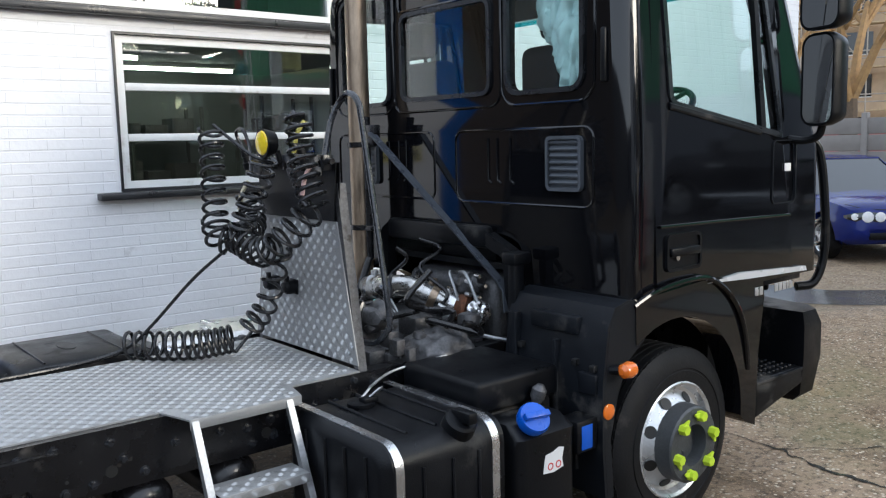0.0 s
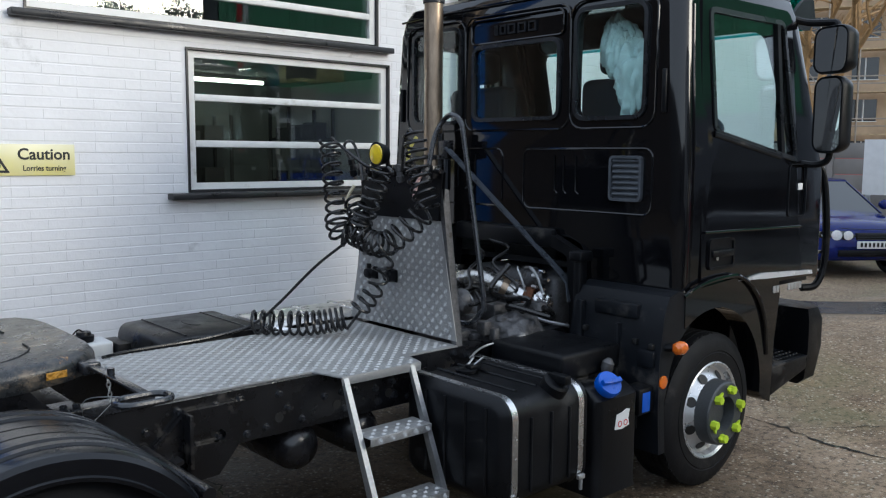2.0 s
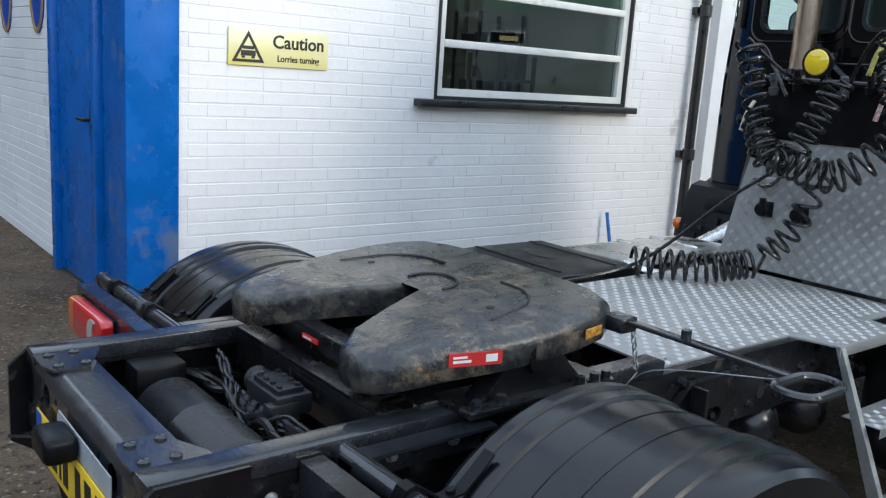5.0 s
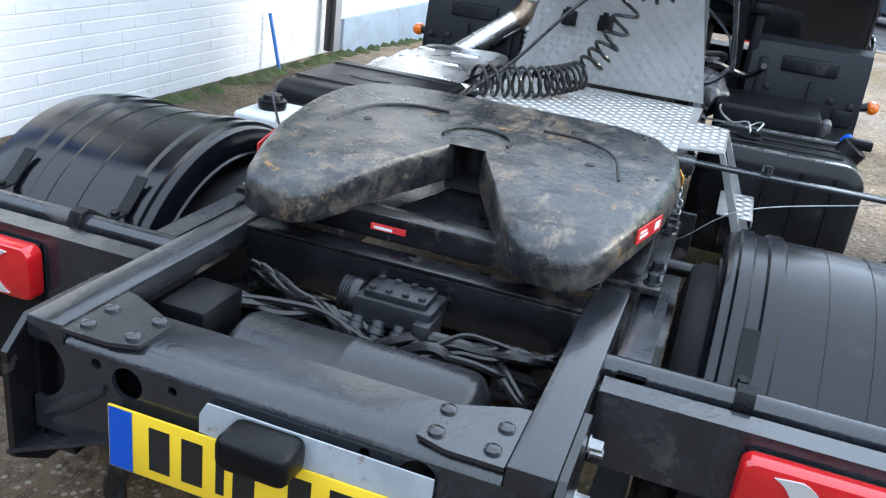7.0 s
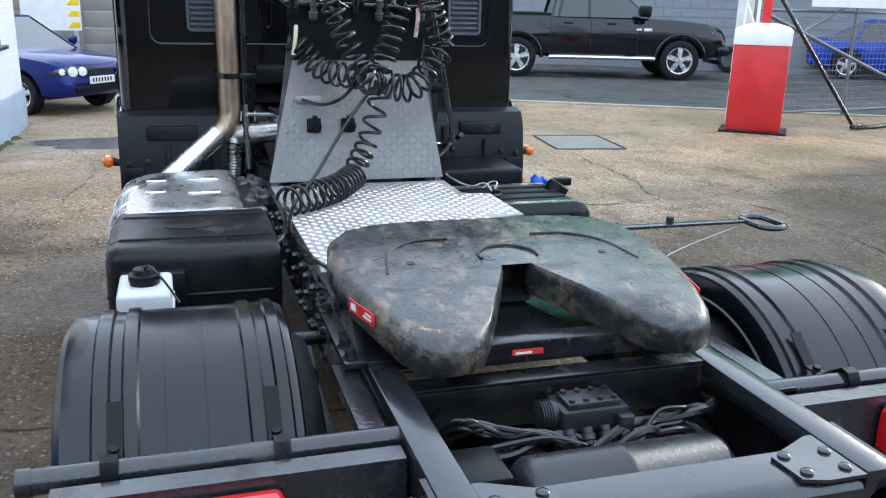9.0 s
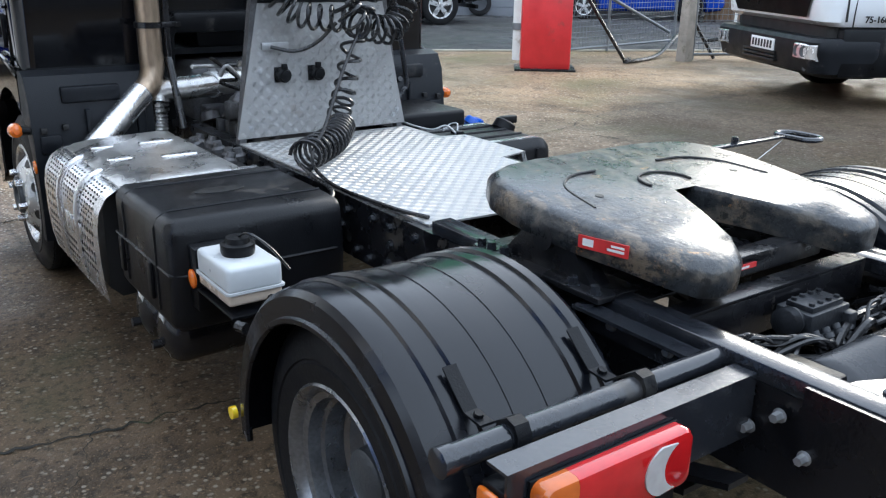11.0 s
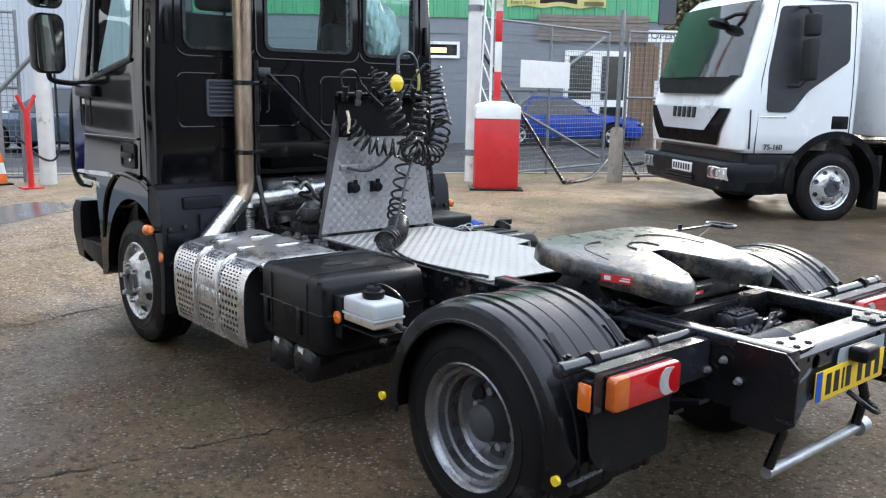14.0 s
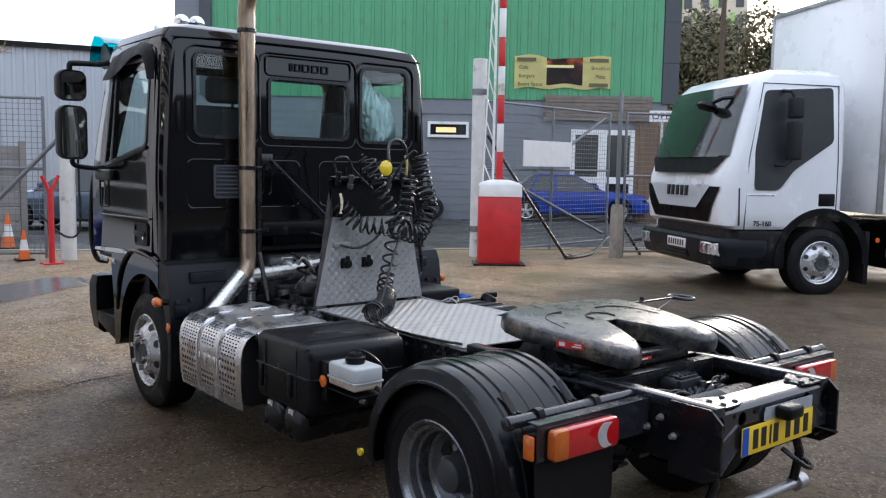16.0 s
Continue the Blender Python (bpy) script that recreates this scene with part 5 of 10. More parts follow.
prism(bm, [(0.05, -0.02), (0.05, 0.02), (-0.06, 0.05), (-0.22, 0.12), (-0.25, 0.125), (-0.25, -0.125), (-0.22, -0.12), (-0.06, -0.05)], "z", -0.135, -0.115)
bmesh.ops.transform(bm, matrix=FW, verts=bm.verts)
P("throat_plate", bm, CHASSIS, fw)
for s in (1, -1):
    bm = B()
    lathe(bm, [(0.0005, 0.011), (0.0016, 0.011)], (0, 0, 0), (0, 0, 1), 14)
    bmesh.ops.transform(bm, matrix=FW @ Matrix.Translation((0.0, s * 0.262, 0)), verts=bm.verts)
    P("grease_hole", bm, INK, fw)
    bm = B()
    tube(bm, [(0.16, s * 0.12, 0.0), (0.15, s * 0.22, 0.0), (0.08, s * 0.30, 0.0), (-0.06, s * 0.335, 0.0)], 0.0035, 6, 6)
    bmesh.ops.transform(bm, matrix=FW, verts=bm.verts)
    P("grease_groove", bm, INK, fw)
    # pedestals
    bm = B()
    prism(bm, [(-0.17, 0.742), (0.17, 0.742), (0.11, 0.80), (0.05, 0.875), (-0.05, 0.875), (-0.11, 0.80)], "y", *sorted((s * 0.375, s * 0.43)))
    cyl(bm, (0, s * 0.36, 0.835), (0, s * 0.447, 0.835), 0.036, seg=20)
    box(bm, -0.22, 0.24, *sorted((s * 0.33, s * 0.47)), 0.7355, 0.7505, 0.003)
    ped = P("pedestal", bm, CHASSIS)
    for x in (-0.19, -0.12, 0.13, 0.18, 0.22):
        bm = B()
        bolt(bm, (x, s * 0.452, 0.7505), (0, 0, 1), 0.013, 0.02)
        P("bolt", bm, CHASSIS_SKYLIT, ped)
    # side labels, stuck on the plate's flank
    flank = Matrix.Translation((-0.115, s * 0.4385, 0)) @ Matrix.Rotation(radians(14 * s), 4, 'Z')
    bm = B()
    box(bm, -0.128, 0.0, -0.0015, 0.0015, 0.838, 0.868, m=flank)
    lab = P("maker_label", bm, RED_PRINT, fw, "scuffed red maker's label")
    for x0, x1, z0, z1 in ((-0.118, -0.075, 0.846, 0.852), (-0.118, -0.085, 0.856, 0.861), (-0.040, -0.012, 0.845, 0.862)):
        bm = B()
        box(bm, x0, x1, *sorted((s * 0.0016, s * 0.0022)), z0, z1, m=flank)
        P("label_bar", bm, WHITE_PRINT, lab)
bm = B()
box(bm, 0.13, 0.20, -0.4495, -0.446, 0.862, 0.885, 0.001, m=Matrix.Translation((0.165, -0.447, 0.87)) @ Matrix.Rotation(radians(12), 4, 'Z') @ Matrix.Translation((-0.165, 0.447, -0.87)))
P("lock_label", bm, surface("orange_print", (0.62, 0.30, 0.03), 0.5, var=0.3, scale=30), fw, "worn orange label")
bm = B()
box(bm, -0.27, 0.25, -0.36, 0.36, 0.7355, 0.7445, 0.003)
box(bm, -0.30, -0.24, -0.25, 0.25, 0.7448, 0.80, 0.006)
P("mounting_plate", bm, CHASSIS)
bm = B()
box(bm, -0.305, -0.3005, 0.03, 0.105, 0.768, 0.780)
tl = P("type_label", bm, RED_PRINT, None, "scuffed red and white label")
bm = B()
box(bm, -0.3056, -0.3051, 0.058, 0.098, 0.7705, 0.776)
P("label_bar", bm, WHITE_PRINT, tl)
# release lever
bm = B()
box(bm, 0.255, 0.285, -0.90, -0.40, 0.884, 0.894, 0.003)
box(bm, 0.24, 0.30, -0.47, -0.40, 0.86, 0.90, 0.008)
cyl(bm, (0.27, -0.63, 0.89), (0.27, -0.63, 0.915), 0.012, seg=8)
lever = P("release_lever", bm, CHASSIS_SKYLIT)
bm = B()
st = rr_pts(0.165, 0.320, -0.988, -0.90, 0.042, 6)
tube(bm, [(x, y, 0.889) for x, y in st + st[:2]], 0.010, 8, cap=False)
P("pull_ring", bm, CHASSIS_SKYLIT, lever)
bm = B()
for k in range(7):
    a = (0.33, -0.43 - 0.004 * k, 0.86 - k * 0.016)
    ringp = [(a[0] + (0.006 * math.cos(g) if k % 2 else 0), a[1] + (0 if k % 2 else 0.006 * math.cos(g)), a[2] + 0.011 * math.sin(g)) for g in [i * math.pi / 5 for i in range(11)]]
    tube(bm, ringp, 0.0025, 5, cap=False)
tube(bm, [(0.33, -0.46, 0.75), (0.25, -0.47, 0.70), (0.20, -0.60, 0.82), (0.26, -0.88, 0.88)], 0.0015, 5, 6)
P("chain", bm, GALV, lever)

# bracket with slot behind the step
bm = B()
body = B()
prism(body, [(0.42, 0.50), (0.60, 0.40), (0.72, 0.405), (0.80, 0.50), (0.83, 0.665), (0.60, 0.665)], "y", -0.445, -0.421)
c = B()
prism(c, rr_pts(0.615, 0.75, 0.53, 0.575, 0.022, 5), "y", -0.6, -0.3)
merge(bm, cut(body, [c]))
box(bm, 0.585, 0.600, -0.50, -0.446, 0.44, 0.665, 0.003)
P("tube_bracket", bm, CHASSIS)
bm = B()
lathe(bm, [(0, 0.012), (0.01, 0.02), (0.12, 0.024), (0.14, 0.012)], (0.455, -0.62, 0.50), (0, -1, 0), 12)
P("bracket_stub", bm, CHASSIS)

# catwalk of tread plate
bm = B()
pts = [(0.52, -0.385), (1.165, -0.385), (1.205, -0.535), (1.61, -0.535), (1.64, -0.415), (1.935, -0.415), (1.935, 0.405), (0.56, 0.385)]
prism(bm, pts, "z", 0.7005, 0.7065)
box(bm, 1.205, 1.61, -0.539, -0.5355, 0.672, 0.7055, 0.001)
cat = P("catwalk_plate", bm, ALU, None, "aluminium five-bar tread plate catwalk")


def in_cat(x, y):
    if 1.215 < x < 1.60 and -0.53 < y < -0.38:
        return True
    return 0.56 < x < 1.925 and -0.375 < y < 0.38


P("tread_pattern", tread(B(), 0.53, 1.935, -0.535, 0.40, lambda u, v, h: (u, v, 0.7066 + h), inside=in_cat), STUD, cat, smooth=20)["kind"] = "stuff"
for x, y in ((1.87, -0.37), (1.87, 0.36), (0.62, 0.35), (0.60, -0.35), (1.25, -0.5), (1.57, -0.5), (1.2, 0.35)):
    bm = B()
    bolt(bm, (x, y, 0.7066), (0, 0, 1), 0.007, 0.005)
    P("bolt", bm, GALV, cat)

# step ladder
ladder = new("step_ladder")
ladder.parent = truck
for x in (1.222, 1.562):
    bm = B()
    rings(bm, [[(x - 0.012, -0.520, 0.70), (x + 0.012, -0.520, 0.70), (x + 0.012, -0.540, 0.70), (x - 0.012, -0.540, 0.70)],
               [(x - 0.012, -0.715, 0.20), (x + 0.012, -0.715, 0.20), (x + 0.012, -0.76, 0.20), (x - 0.012, -0.76, 0.20)]])
    P("stile", bm, GALV, ladder)
for y, z in ((-0.605, 0.485), (-0.715, 0.232)):
    bm = B()
    box(bm, 1.236, 1.548, y - 0.075, y + 0.045, z - 0.004, z, 0.001)
    box(bm, 1.236, 1.548, y - 0.078, y - 0.0755, z - 0.032, z, 0.001)
    st = P("step_tread", bm, ALU, ladder)
    bm = B()
    tread(bm, 1.24, 1.545, y - 0.072, y + 0.04, lambda u, v, h: (u, v, z + 0.0002 + h))
    tread(bm, 1.24, 1.545, z - 0.031, z - 0.001, lambda u, v, h: (u, y - 0.0782 - h, v))
    P("tread_pattern", bm, STUD, st, smooth=20)["kind"] = "stuff"

# headboard
bm = B()
prism(bm, [(-0.412, 0.725), (0.412, 0.725), (0.295, 1.272), (-0.295, 1.272)], "x", 1.930, 1.935)
hb = P("headboard", bm, ALU, None, "aluminium tread plate headboard")


def in_hb(y, z):
    lim = 0.412 + (0.295 - 0.412) * (z - 0.725) / 0.547 - 0.022
    return abs(y) < lim and 0.735 < z < 1.262


P("tread_pattern", tread(B(), -0.41, 0.41, 0.725, 1.272, lambda u, v, h: (1.9298 - h, u, v), inside=in_hb), STUD, hb, smooth=20)["kind"] = "stuff"
for y, z in ((-0.35, 0.765), (0.35, 0.765), (-0.37, 0.79), (0.30, 1.0)):
    bm = B()
    bolt(bm, (1.9298, y, z), (-1, 0, 0), 0.008, 0.006)
    P("bolt", bm, GALV, hb)
for y in (0.206, 0.049):
    bm = B()
    box(bm, 1.923, 1.9296, y - 0.032, y + 0.032, 0.95, 1.014, 0.004)
    lathe(bm, [(0, 0.03), (0.035, 0.03), (0.04, 0.024), (0.05, 0.022), (0.052, 0.005)], (1.924, y, 0.982), (-1, 0, 0), 18)
    box(bm, 1.885, 1.9, y - 0.012, y + 0.012, 1.005, 1.03, 0.003)
    P("socket", bm, PLASTIC, hb, "black trailer socket")
bm = B()
box(bm, 1.918, 1.9296, 0.17, 0.29, 1.085, 1.115, 0.002)
P("hose_holder", bm, GALV, hb)
bm = B()
prism(bm, [(-0.302, 1.262), (0.302, 1.262), (0.318, 1.50), (-0.318, 1.50)], "x", 1.9385, 1.9425)
prism(bm, [(-0.29, 1.2745), (0.29, 1.2745), (0.318, 1.50), (-0.318, 1.50)], "x", 1.922, 1.9260)
upper = P("upper_board", bm, PLASTIC, None, "black upper board carrying the couplings")
for s in (1, -1):
    bm = B()
    rings(bm, [[(1.9362, s * 0.405, 0.70), (1.975, s * 0.405, 0.70), (1.975, s * 0.375, 0.70), (1.9362, s * 0.375, 0.70)],
               [(1.9362, s * 0.300, 1.42), (1.975, s * 0.300, 1.42), (1.975, s * 0.272, 1.42), (1.9362, s * 0.272, 1.42)]])
    P("edge_frame", bm, CASTING, hb)
bm = B()
tube(bm, [(1.90, 0.33, 1.515), (1.90, -0.33, 1.505)], 0.012, 10)
for y in (-0.28, -0.2, 0.02, 0.2, 0.28):
    box(bm, 1.885, 1.93, y - 0.012, y + 0.012, 1.47, 1.53, 0.002)
P("coupling_rail", bm, CHASSIS)
bm = B()
tube(bm, [(2.0, -0.30, 0.80), (2.02, -0.40, 0.80), (2.03, -0.47, 0.86), (2.03, -0.48, 0.95), (2.03, -0.35, 1.62), (2.03, -0.32, 1.73), (2.03, -0.26, 1.765), (2.03, -0.20, 1.74), (2.0, -0.17, 1.66), (1.96, -0.17, 1.50)], 0.0125, 10, 5)
P("grab_hoop", bm, CHASSIS_SKYLIT, None, "grey bent tube hoop")

# work lamp
bm = B()
lathe(bm, [(0.0, 0.02), (0.012, 0.045), (0.05, 0.056), (0.062, 0.058), (0.062, 0.05)], (1.845, 0.0, 1.58), (-1, 0, 0), 28)
cyl(bm, (1.86, 0, 1.50), (1.85, 0, 1.55), 0.012, seg=10)
lamp = P("work_lamp", bm, PLASTIC)
bm = B()
lathe(bm, [(0.0, 0.051), (0.008, 0.045), (0.014, 0.025), (0.016, 0.004)], (1.786, 0.0, 1.58), (-1, 0, 0), 24)
P("lens", bm, YELLOW_LENS, lamp, "bright yellow lens")

# couplings standing on the board
CP = [(0.30, 1.52, HOSE), (0.21, 1.50, HOSE), (0.11, 1.52, HOSE), (-0.08, 1.50, HOSE), (-0.18, 1.52, HOSE), (-0.27, 1.50, HOSE)]
for i, (y, z, mt) in enumerate(CP):
    bm = B()
    lathe(bm, [(0, 0.008), (0.008, 0.018), (0.035, 0.02), (0.037, 0.014), (0.06, 0.013), (0.062, 0.018), (0.09, 0.016), (0.092, 0.006)], (1.87, y, z - 0.055), (-0.2, 0, 1), 14)
    P("coupling", bm, CASTING if i % 2 else PLASTIC)
for y, mt, z0 in ((-0.255, surface("red_sleeve", (0.62, 0.42, 0.40), 0.5, var=0.25, scale=30), 1.50), (-0.205, surface("yellow_sleeve", (0.50, 0.45, 0.10), 0.5, var=0.25, scale=30), 1.66), (0.285, CREAM, 1.42)):
    bm = B()
    tube(bm, [(1.86, y, z0), (1.83, y + 0.008, z0 - 0.05), (1.82, y + 0.02, z0 - 0.12)], 0.009, 8, 5)
    P("hose_sleeve", bm, mt)

# coiled air and electric lines
bm = B()
tube(bm, [(1.86, 0.06, 1.50), (1.80, 0.12, 1.53), (1.74, 0.19, 1.60), (1.69, 0.24, 1.66)], 0.0075, 8, 8)
tube(bm, coil((1.672, 0.228, 1.645), (1.605, 0.075, 1.285), 0.045, 8, 14), 0.0075, 7)
P("air_line_coil", bm, HOSE, None, "black coiled suzi air line")
bm = B()
tube(bm, coil((1.605, 0.075, 1.285), (1.68, -0.02, 1.20), 0.050, 5, 14, mid=(1.60, 0.03, 1.21)), 0.0075, 7)
P("air_line_coil", bm, HOSE, None, "black coiled suzi air line")
bm = B()
tube(bm, coil((1.86, 0.30, 1.36), (1.68, 0.03, 1.215), 0.048, 9, 14, mid=(1.82, 0.18, 1.24)), 0.0075, 7)
P("air_line_coil", bm, HOSE, None, "black coiled suzi air line")
bm = B()
tube(bm, coil((1.66, 0.0, 1.21), (1.80, -0.36, 1.34), 0.056, 10, 14, mid=(1.69, -0.19, 1.175)), 0.0075, 7)
P("air_line_coil", bm, HOSE, None, "black coiled suzi air line")
bm = B()
tube(bm, coil((1.72, -0.14, 1.52), (1.66, -0.03, 1.24), 0.048, 7, 14, mid=(1.69, -0.09, 1.38)), 0.0075, 7)
P("air_line_coil", bm, HOSE, None, "black coiled suzi air line")
bm = B()
tube(bm, coil((1.795, -0.27, 1.675), (1.80, -0.36, 1.34), 0.050, 9, 14, mid=(1.79, -0.30, 1.50)), 0.0075, 7)
tube(bm, [(1.86, -0.10, 1.50), (1.82, -0.16, 1.62), (1.80, -0.22, 1.69), (1.795, -0.25, 1.68)], 0.0075, 7, 8)
P("air_line_coil", bm, HOSE, None, "black coiled suzi air line")
bm = B()
tube(bm, coil((1.80, -0.08, 1.16), (1.71, 0.055, 0.83), 0.046, 6, 14, mid=(1.765, -0.01, 0.94)) + coil((1.66, 0.07, 0.80), (1.335, 0.405, 0.768), 0.055, 13, 14, mid=(1.52, 0.19, 0.772))[4:], 0.0075, 7)
P("electric_coil", bm, HOSE, None, "black coiled electric line trailing on the catwalk")
bm = B()
tube(bm, [(1.335, 0.42, 0.74), (1.20, 0.43, 0.72), (1.02, 0.46, 0.715), (0.96, 0.52, 0.68), (1.04, 0.50, 0.62)], 0.0075, 7, 8)
tube(bm, [(1.62, 0.0, 1.18), (1.52, 0.13, 1.05), (1.40, 0.28, 0.86), (1.32, 0.38, 0.76), (1.10, 0.42, 0.718), (0.75, 0.40, 0.716), (0.60, 0.36, 0.715)], 0.007, 7, 8)
P("trailing_cable", bm, HOSE)
bm = B()
tube(bm, [(1.90, 0.26, 1.10), (1.84, 0.18, 1.085), (1.80, 0.10, 1.12), (1.74, 0.04, 1.20)], 0.008, 7, 8)
P("air_hose", bm, HOSE)
bm = B()
tube(bm, [(1.87, 0.30, 1.52), (1.84, 0.34, 1.62), (1.83, 0.26, 1.64), (1.83, 0.2, 1.56), (1.78, 0.1, 1.45)], 0.0075, 7, 8)
P("air_hose", bm, HOSE)

# ---- cab ----
SL = [(0.92, 2.725, 4.16, 1.067, 0.06), (1.2, 2.72, 4.165, 1.068, 0.07), (1.5, 2.72, 4.16, 1.068, 0.075), (1.62, 2.72, 4.12, 1.064, 0.08), (2.0, 2.722, 3.98, 1.046, 0.085),
      (2.30, 2.73, 3.87, 1.03, 0.09), (2.395, 2.742, 3.82, 1.015, 0.10), (2.452, 2.768, 3.76, 0.985, 0.11), (2.484, 2.83, 3.66, 0.915, 0.12), (2.50, 2.95, 3.5, 0.75, 0.12)]


def cab_width(z):
    for (z0, _, _, h0, _), (z1, _, _, h1, _) in zip(SL, SL[1:]):
        if z0 <= z <= z1:
            return h0 + (h1 - h0) * (z - z0) / (z1 - z0)
    return SL[0][3]


def hull(inset, z_shift_top=0.0):
    bm = B()
    lp = []
    for z, xr, xf, hw, r in SL:
        zz = z if not inset else min(max(z, 0.98), 2.385)
        lp.append([(x, y, zz) for x, y in rr_pts(xr + inset, xf - inset, -hw + inset, hw - inset, r, 6)])
    if inset:
        lp = [l for i, l in enumerate(lp) if i in (0, 1, 2, 3, 4, 5, 6)]
    rings(bm, lp)
    return bm


CW = rr_pts(-0.315, 0.315, 1.775, 2.175, 0.045, 5)
SWL = {1: rr_pts(0.425, 0.845, 1.765, 2.30, 0.06, 5), -1: rr_pts(-0.845, -0.425, 1.765, 2.30, 0.06, 5)}
DOOR_WIN = [(2.965, 1.69), (3.785, 1.555), (3.64, 2.275), (2.925, 2.27)]
WSCREEN = [(-0.90, 1.56), (0.90, 1.56), (0.82, 2.27), (-0.82, 2.27)]
cs = [hull(0.045)]
for lo in (CW, SWL[1], SWL[-1]):
    c = B()
    prism(c, lo, "x", 2.5, 2.85)
    cs.append(c)
for s in (1, -1):
    c = B()
    prism(c, round_poly(DOOR_WIN, 0.05, 4), "y", *sorted((s * 0.9, s * 1.3)))
    cs.append(c)
c = B()
prism(c, round_poly(WSCREEN, 0.08, 4), "x", 3.7, 4.4)
cs.append(c)
c = B()
prism(c, round_poly([(-0.52, 0.8), (0.52, 0.8), (0.50, 1.13), (0.40, 1.165), (-0.40, 1.165), (-0.50, 1.13)], 0.05, 3), "x", 2.5, 3.3)
cs.append(c)
P("cab_shell", cut(hull(0.0), cs), BLACK_PAINT, None, "gloss black cab shell", 30)

for s in (1, -1):
    bm = B()
    tube(bm, [(2.80, s * 1.0625, 0.96), (2.80, s * 1.0705, 1.5), (2.802, s * 1.048, 2.0), (2.81, s * 1.034, 2.27)], 0.006, 8, 4)
    P("pillar_ridge", bm, BLACK_PAINT)
    bm = B()
    tube(bm, [(2.737, s * 0.98, 2.385), (2.733, s * 0.5, 2.405), (2.733, 0, 2.41)], 0.007, 8, 5)
    P("roof_ridge", bm, BLACK_PAINT)
    bm = B()
    tube(bm, [(2.80, s * 1.012, 2.40), (3.2, s * 1.012, 2.40), (3.74, s * 1.008, 2.395)], 0.008, 8, 4)
    P("drip_rail", bm, BLACK_PAINT)

# rear windows
for nm, lo in (("rear_window", CW), ("rear_side_window", SWL[1]), ("rear_side_window", SWL[-1])):
    w = new(nm)
    w.parent = truck
    bm = B()
    ring_prism(bm, offset_poly(lo, -0.011), offset_poly(lo, 0.009), "x", 2.709, 2.728)
    P("rubber_seal", bm, surface("window_rubber", (0.014, 0.016, 0.019), 0.3, var=0.15, bump=0.0) if nm == "rear_window" else bpy.data.materials["window_rubber"], w)
    bm = B()
    prism(bm, offset_poly(lo, 0.004), "x", 2.724, 2.728)
    g = P("pane", bm, CAB_GLASS, w)
    g.visible_shadow = False
# pressed panels, name panel and louvred vents on the back
for lo in (rr_pts(-0.34, 0.34, 2.195, 2.325, 0.03, 4), rr_pts(-0.90, -0.08, 1.30, 1.615, 0.045, 4), rr_pts(0.08, 0.90, 1.30, 1.615, 0.045, 4), rr_pts(-0.385, 0.385, 1.715, 2.345, 0.07, 4), rr_pts(-0.905, -0.39, 1.715, 2.345, 0.08, 4), rr_pts(0.39, 0.905, 1.715, 2.345, 0.08, 4)):
    bm = B()
    tube(bm, [(2.7215, y, z) for y, z in lo + lo[:1]], 0.0065, 8, cap=False)
    P("pressed_swage", bm, BLACK_PAINT)
for y in (-0.30, -0.36, -0.44, 0.30, 0.36, 0.44):
    bm = B()
    tube(bm, [(2.718, y, 1.58), (2.718, y, 1.40), (2.72, y + (0.02 if y > 0 else -0.02), 1.385)], 0.005, 8)
    P("pressed_rib", bm, BLACK_PAINT)
bm = B()
for i, (y0, y1) in enumerate(((0.13, 0.155), (0.07, 0.115), (0.00, 0.055), (-0.075, -0.02), (-0.15, -0.095))):
    ring_prism(bm, [(y0, 2.232), (y1, 2.232), (y1, 2.285), (y0, 2.285)], [(y0 + 0.009, 2.241), (y1 - 0.009, 2.241), (y1 - 0.009, 2.276), (y0 + 0.009, 2.276)], "x", 2.7165, 2.7275)
P("maker_emblem", bm, GREY_PLASTIC, None, "embossed maker's emblem")
VENT = surface("vent_grey", (0.06, 0.068, 0.08), 0.45, var=0.12, scale=9, bump=0.001)
for s in (1, -1):
    yc = 0.628 if s > 0 else -0.755
    bm = B()
    lo = rr_pts(yc - 0.095, yc + 0.095, 1.362, 1.582, 0.025, 4)
    ring_prism(bm, lo, offset_poly(lo, 0.014), "x", 2.700, 2.722)
    v = P("vent", bm, VENT, None, "grey plastic louvred vent")
    bm = B()
    prism(bm, offset_poly(lo, 0.01), "x", 2.718, 2.7215)
    P("backing", bm, VENT, v)
    for k in range(7):
        z = 1.392 + k * 0.0268
        bm = B()
        rings(bm, [[(2.703, yy, z + 0.004), (2.716, yy, z + 0.017), (2.7175, yy, z + 0.012), (2.705, yy, z - 0.002)] for yy in (yc - 0.076, yc + 0.076)])
        P("louvre", bm, VENT, v)
    # pillar bumpers and rub strip
    bm = B()
    box(bm, 2.706, 2.722, s * 0.955 - 0.012, s * 0.955 + 0.012, 1.78, 1.98, 0.005)
    P("pillar_stop", bm, PLASTIC)


def follow_side(bm, s, proud=0.0):
    """Lean flat side parts to the cab's side."""
    for v in bm.verts:
        v.co.y -= s * (1.068 - cab_width(min(max(v.co.z, 0.93), 2.44))) - s * proud
    return bm


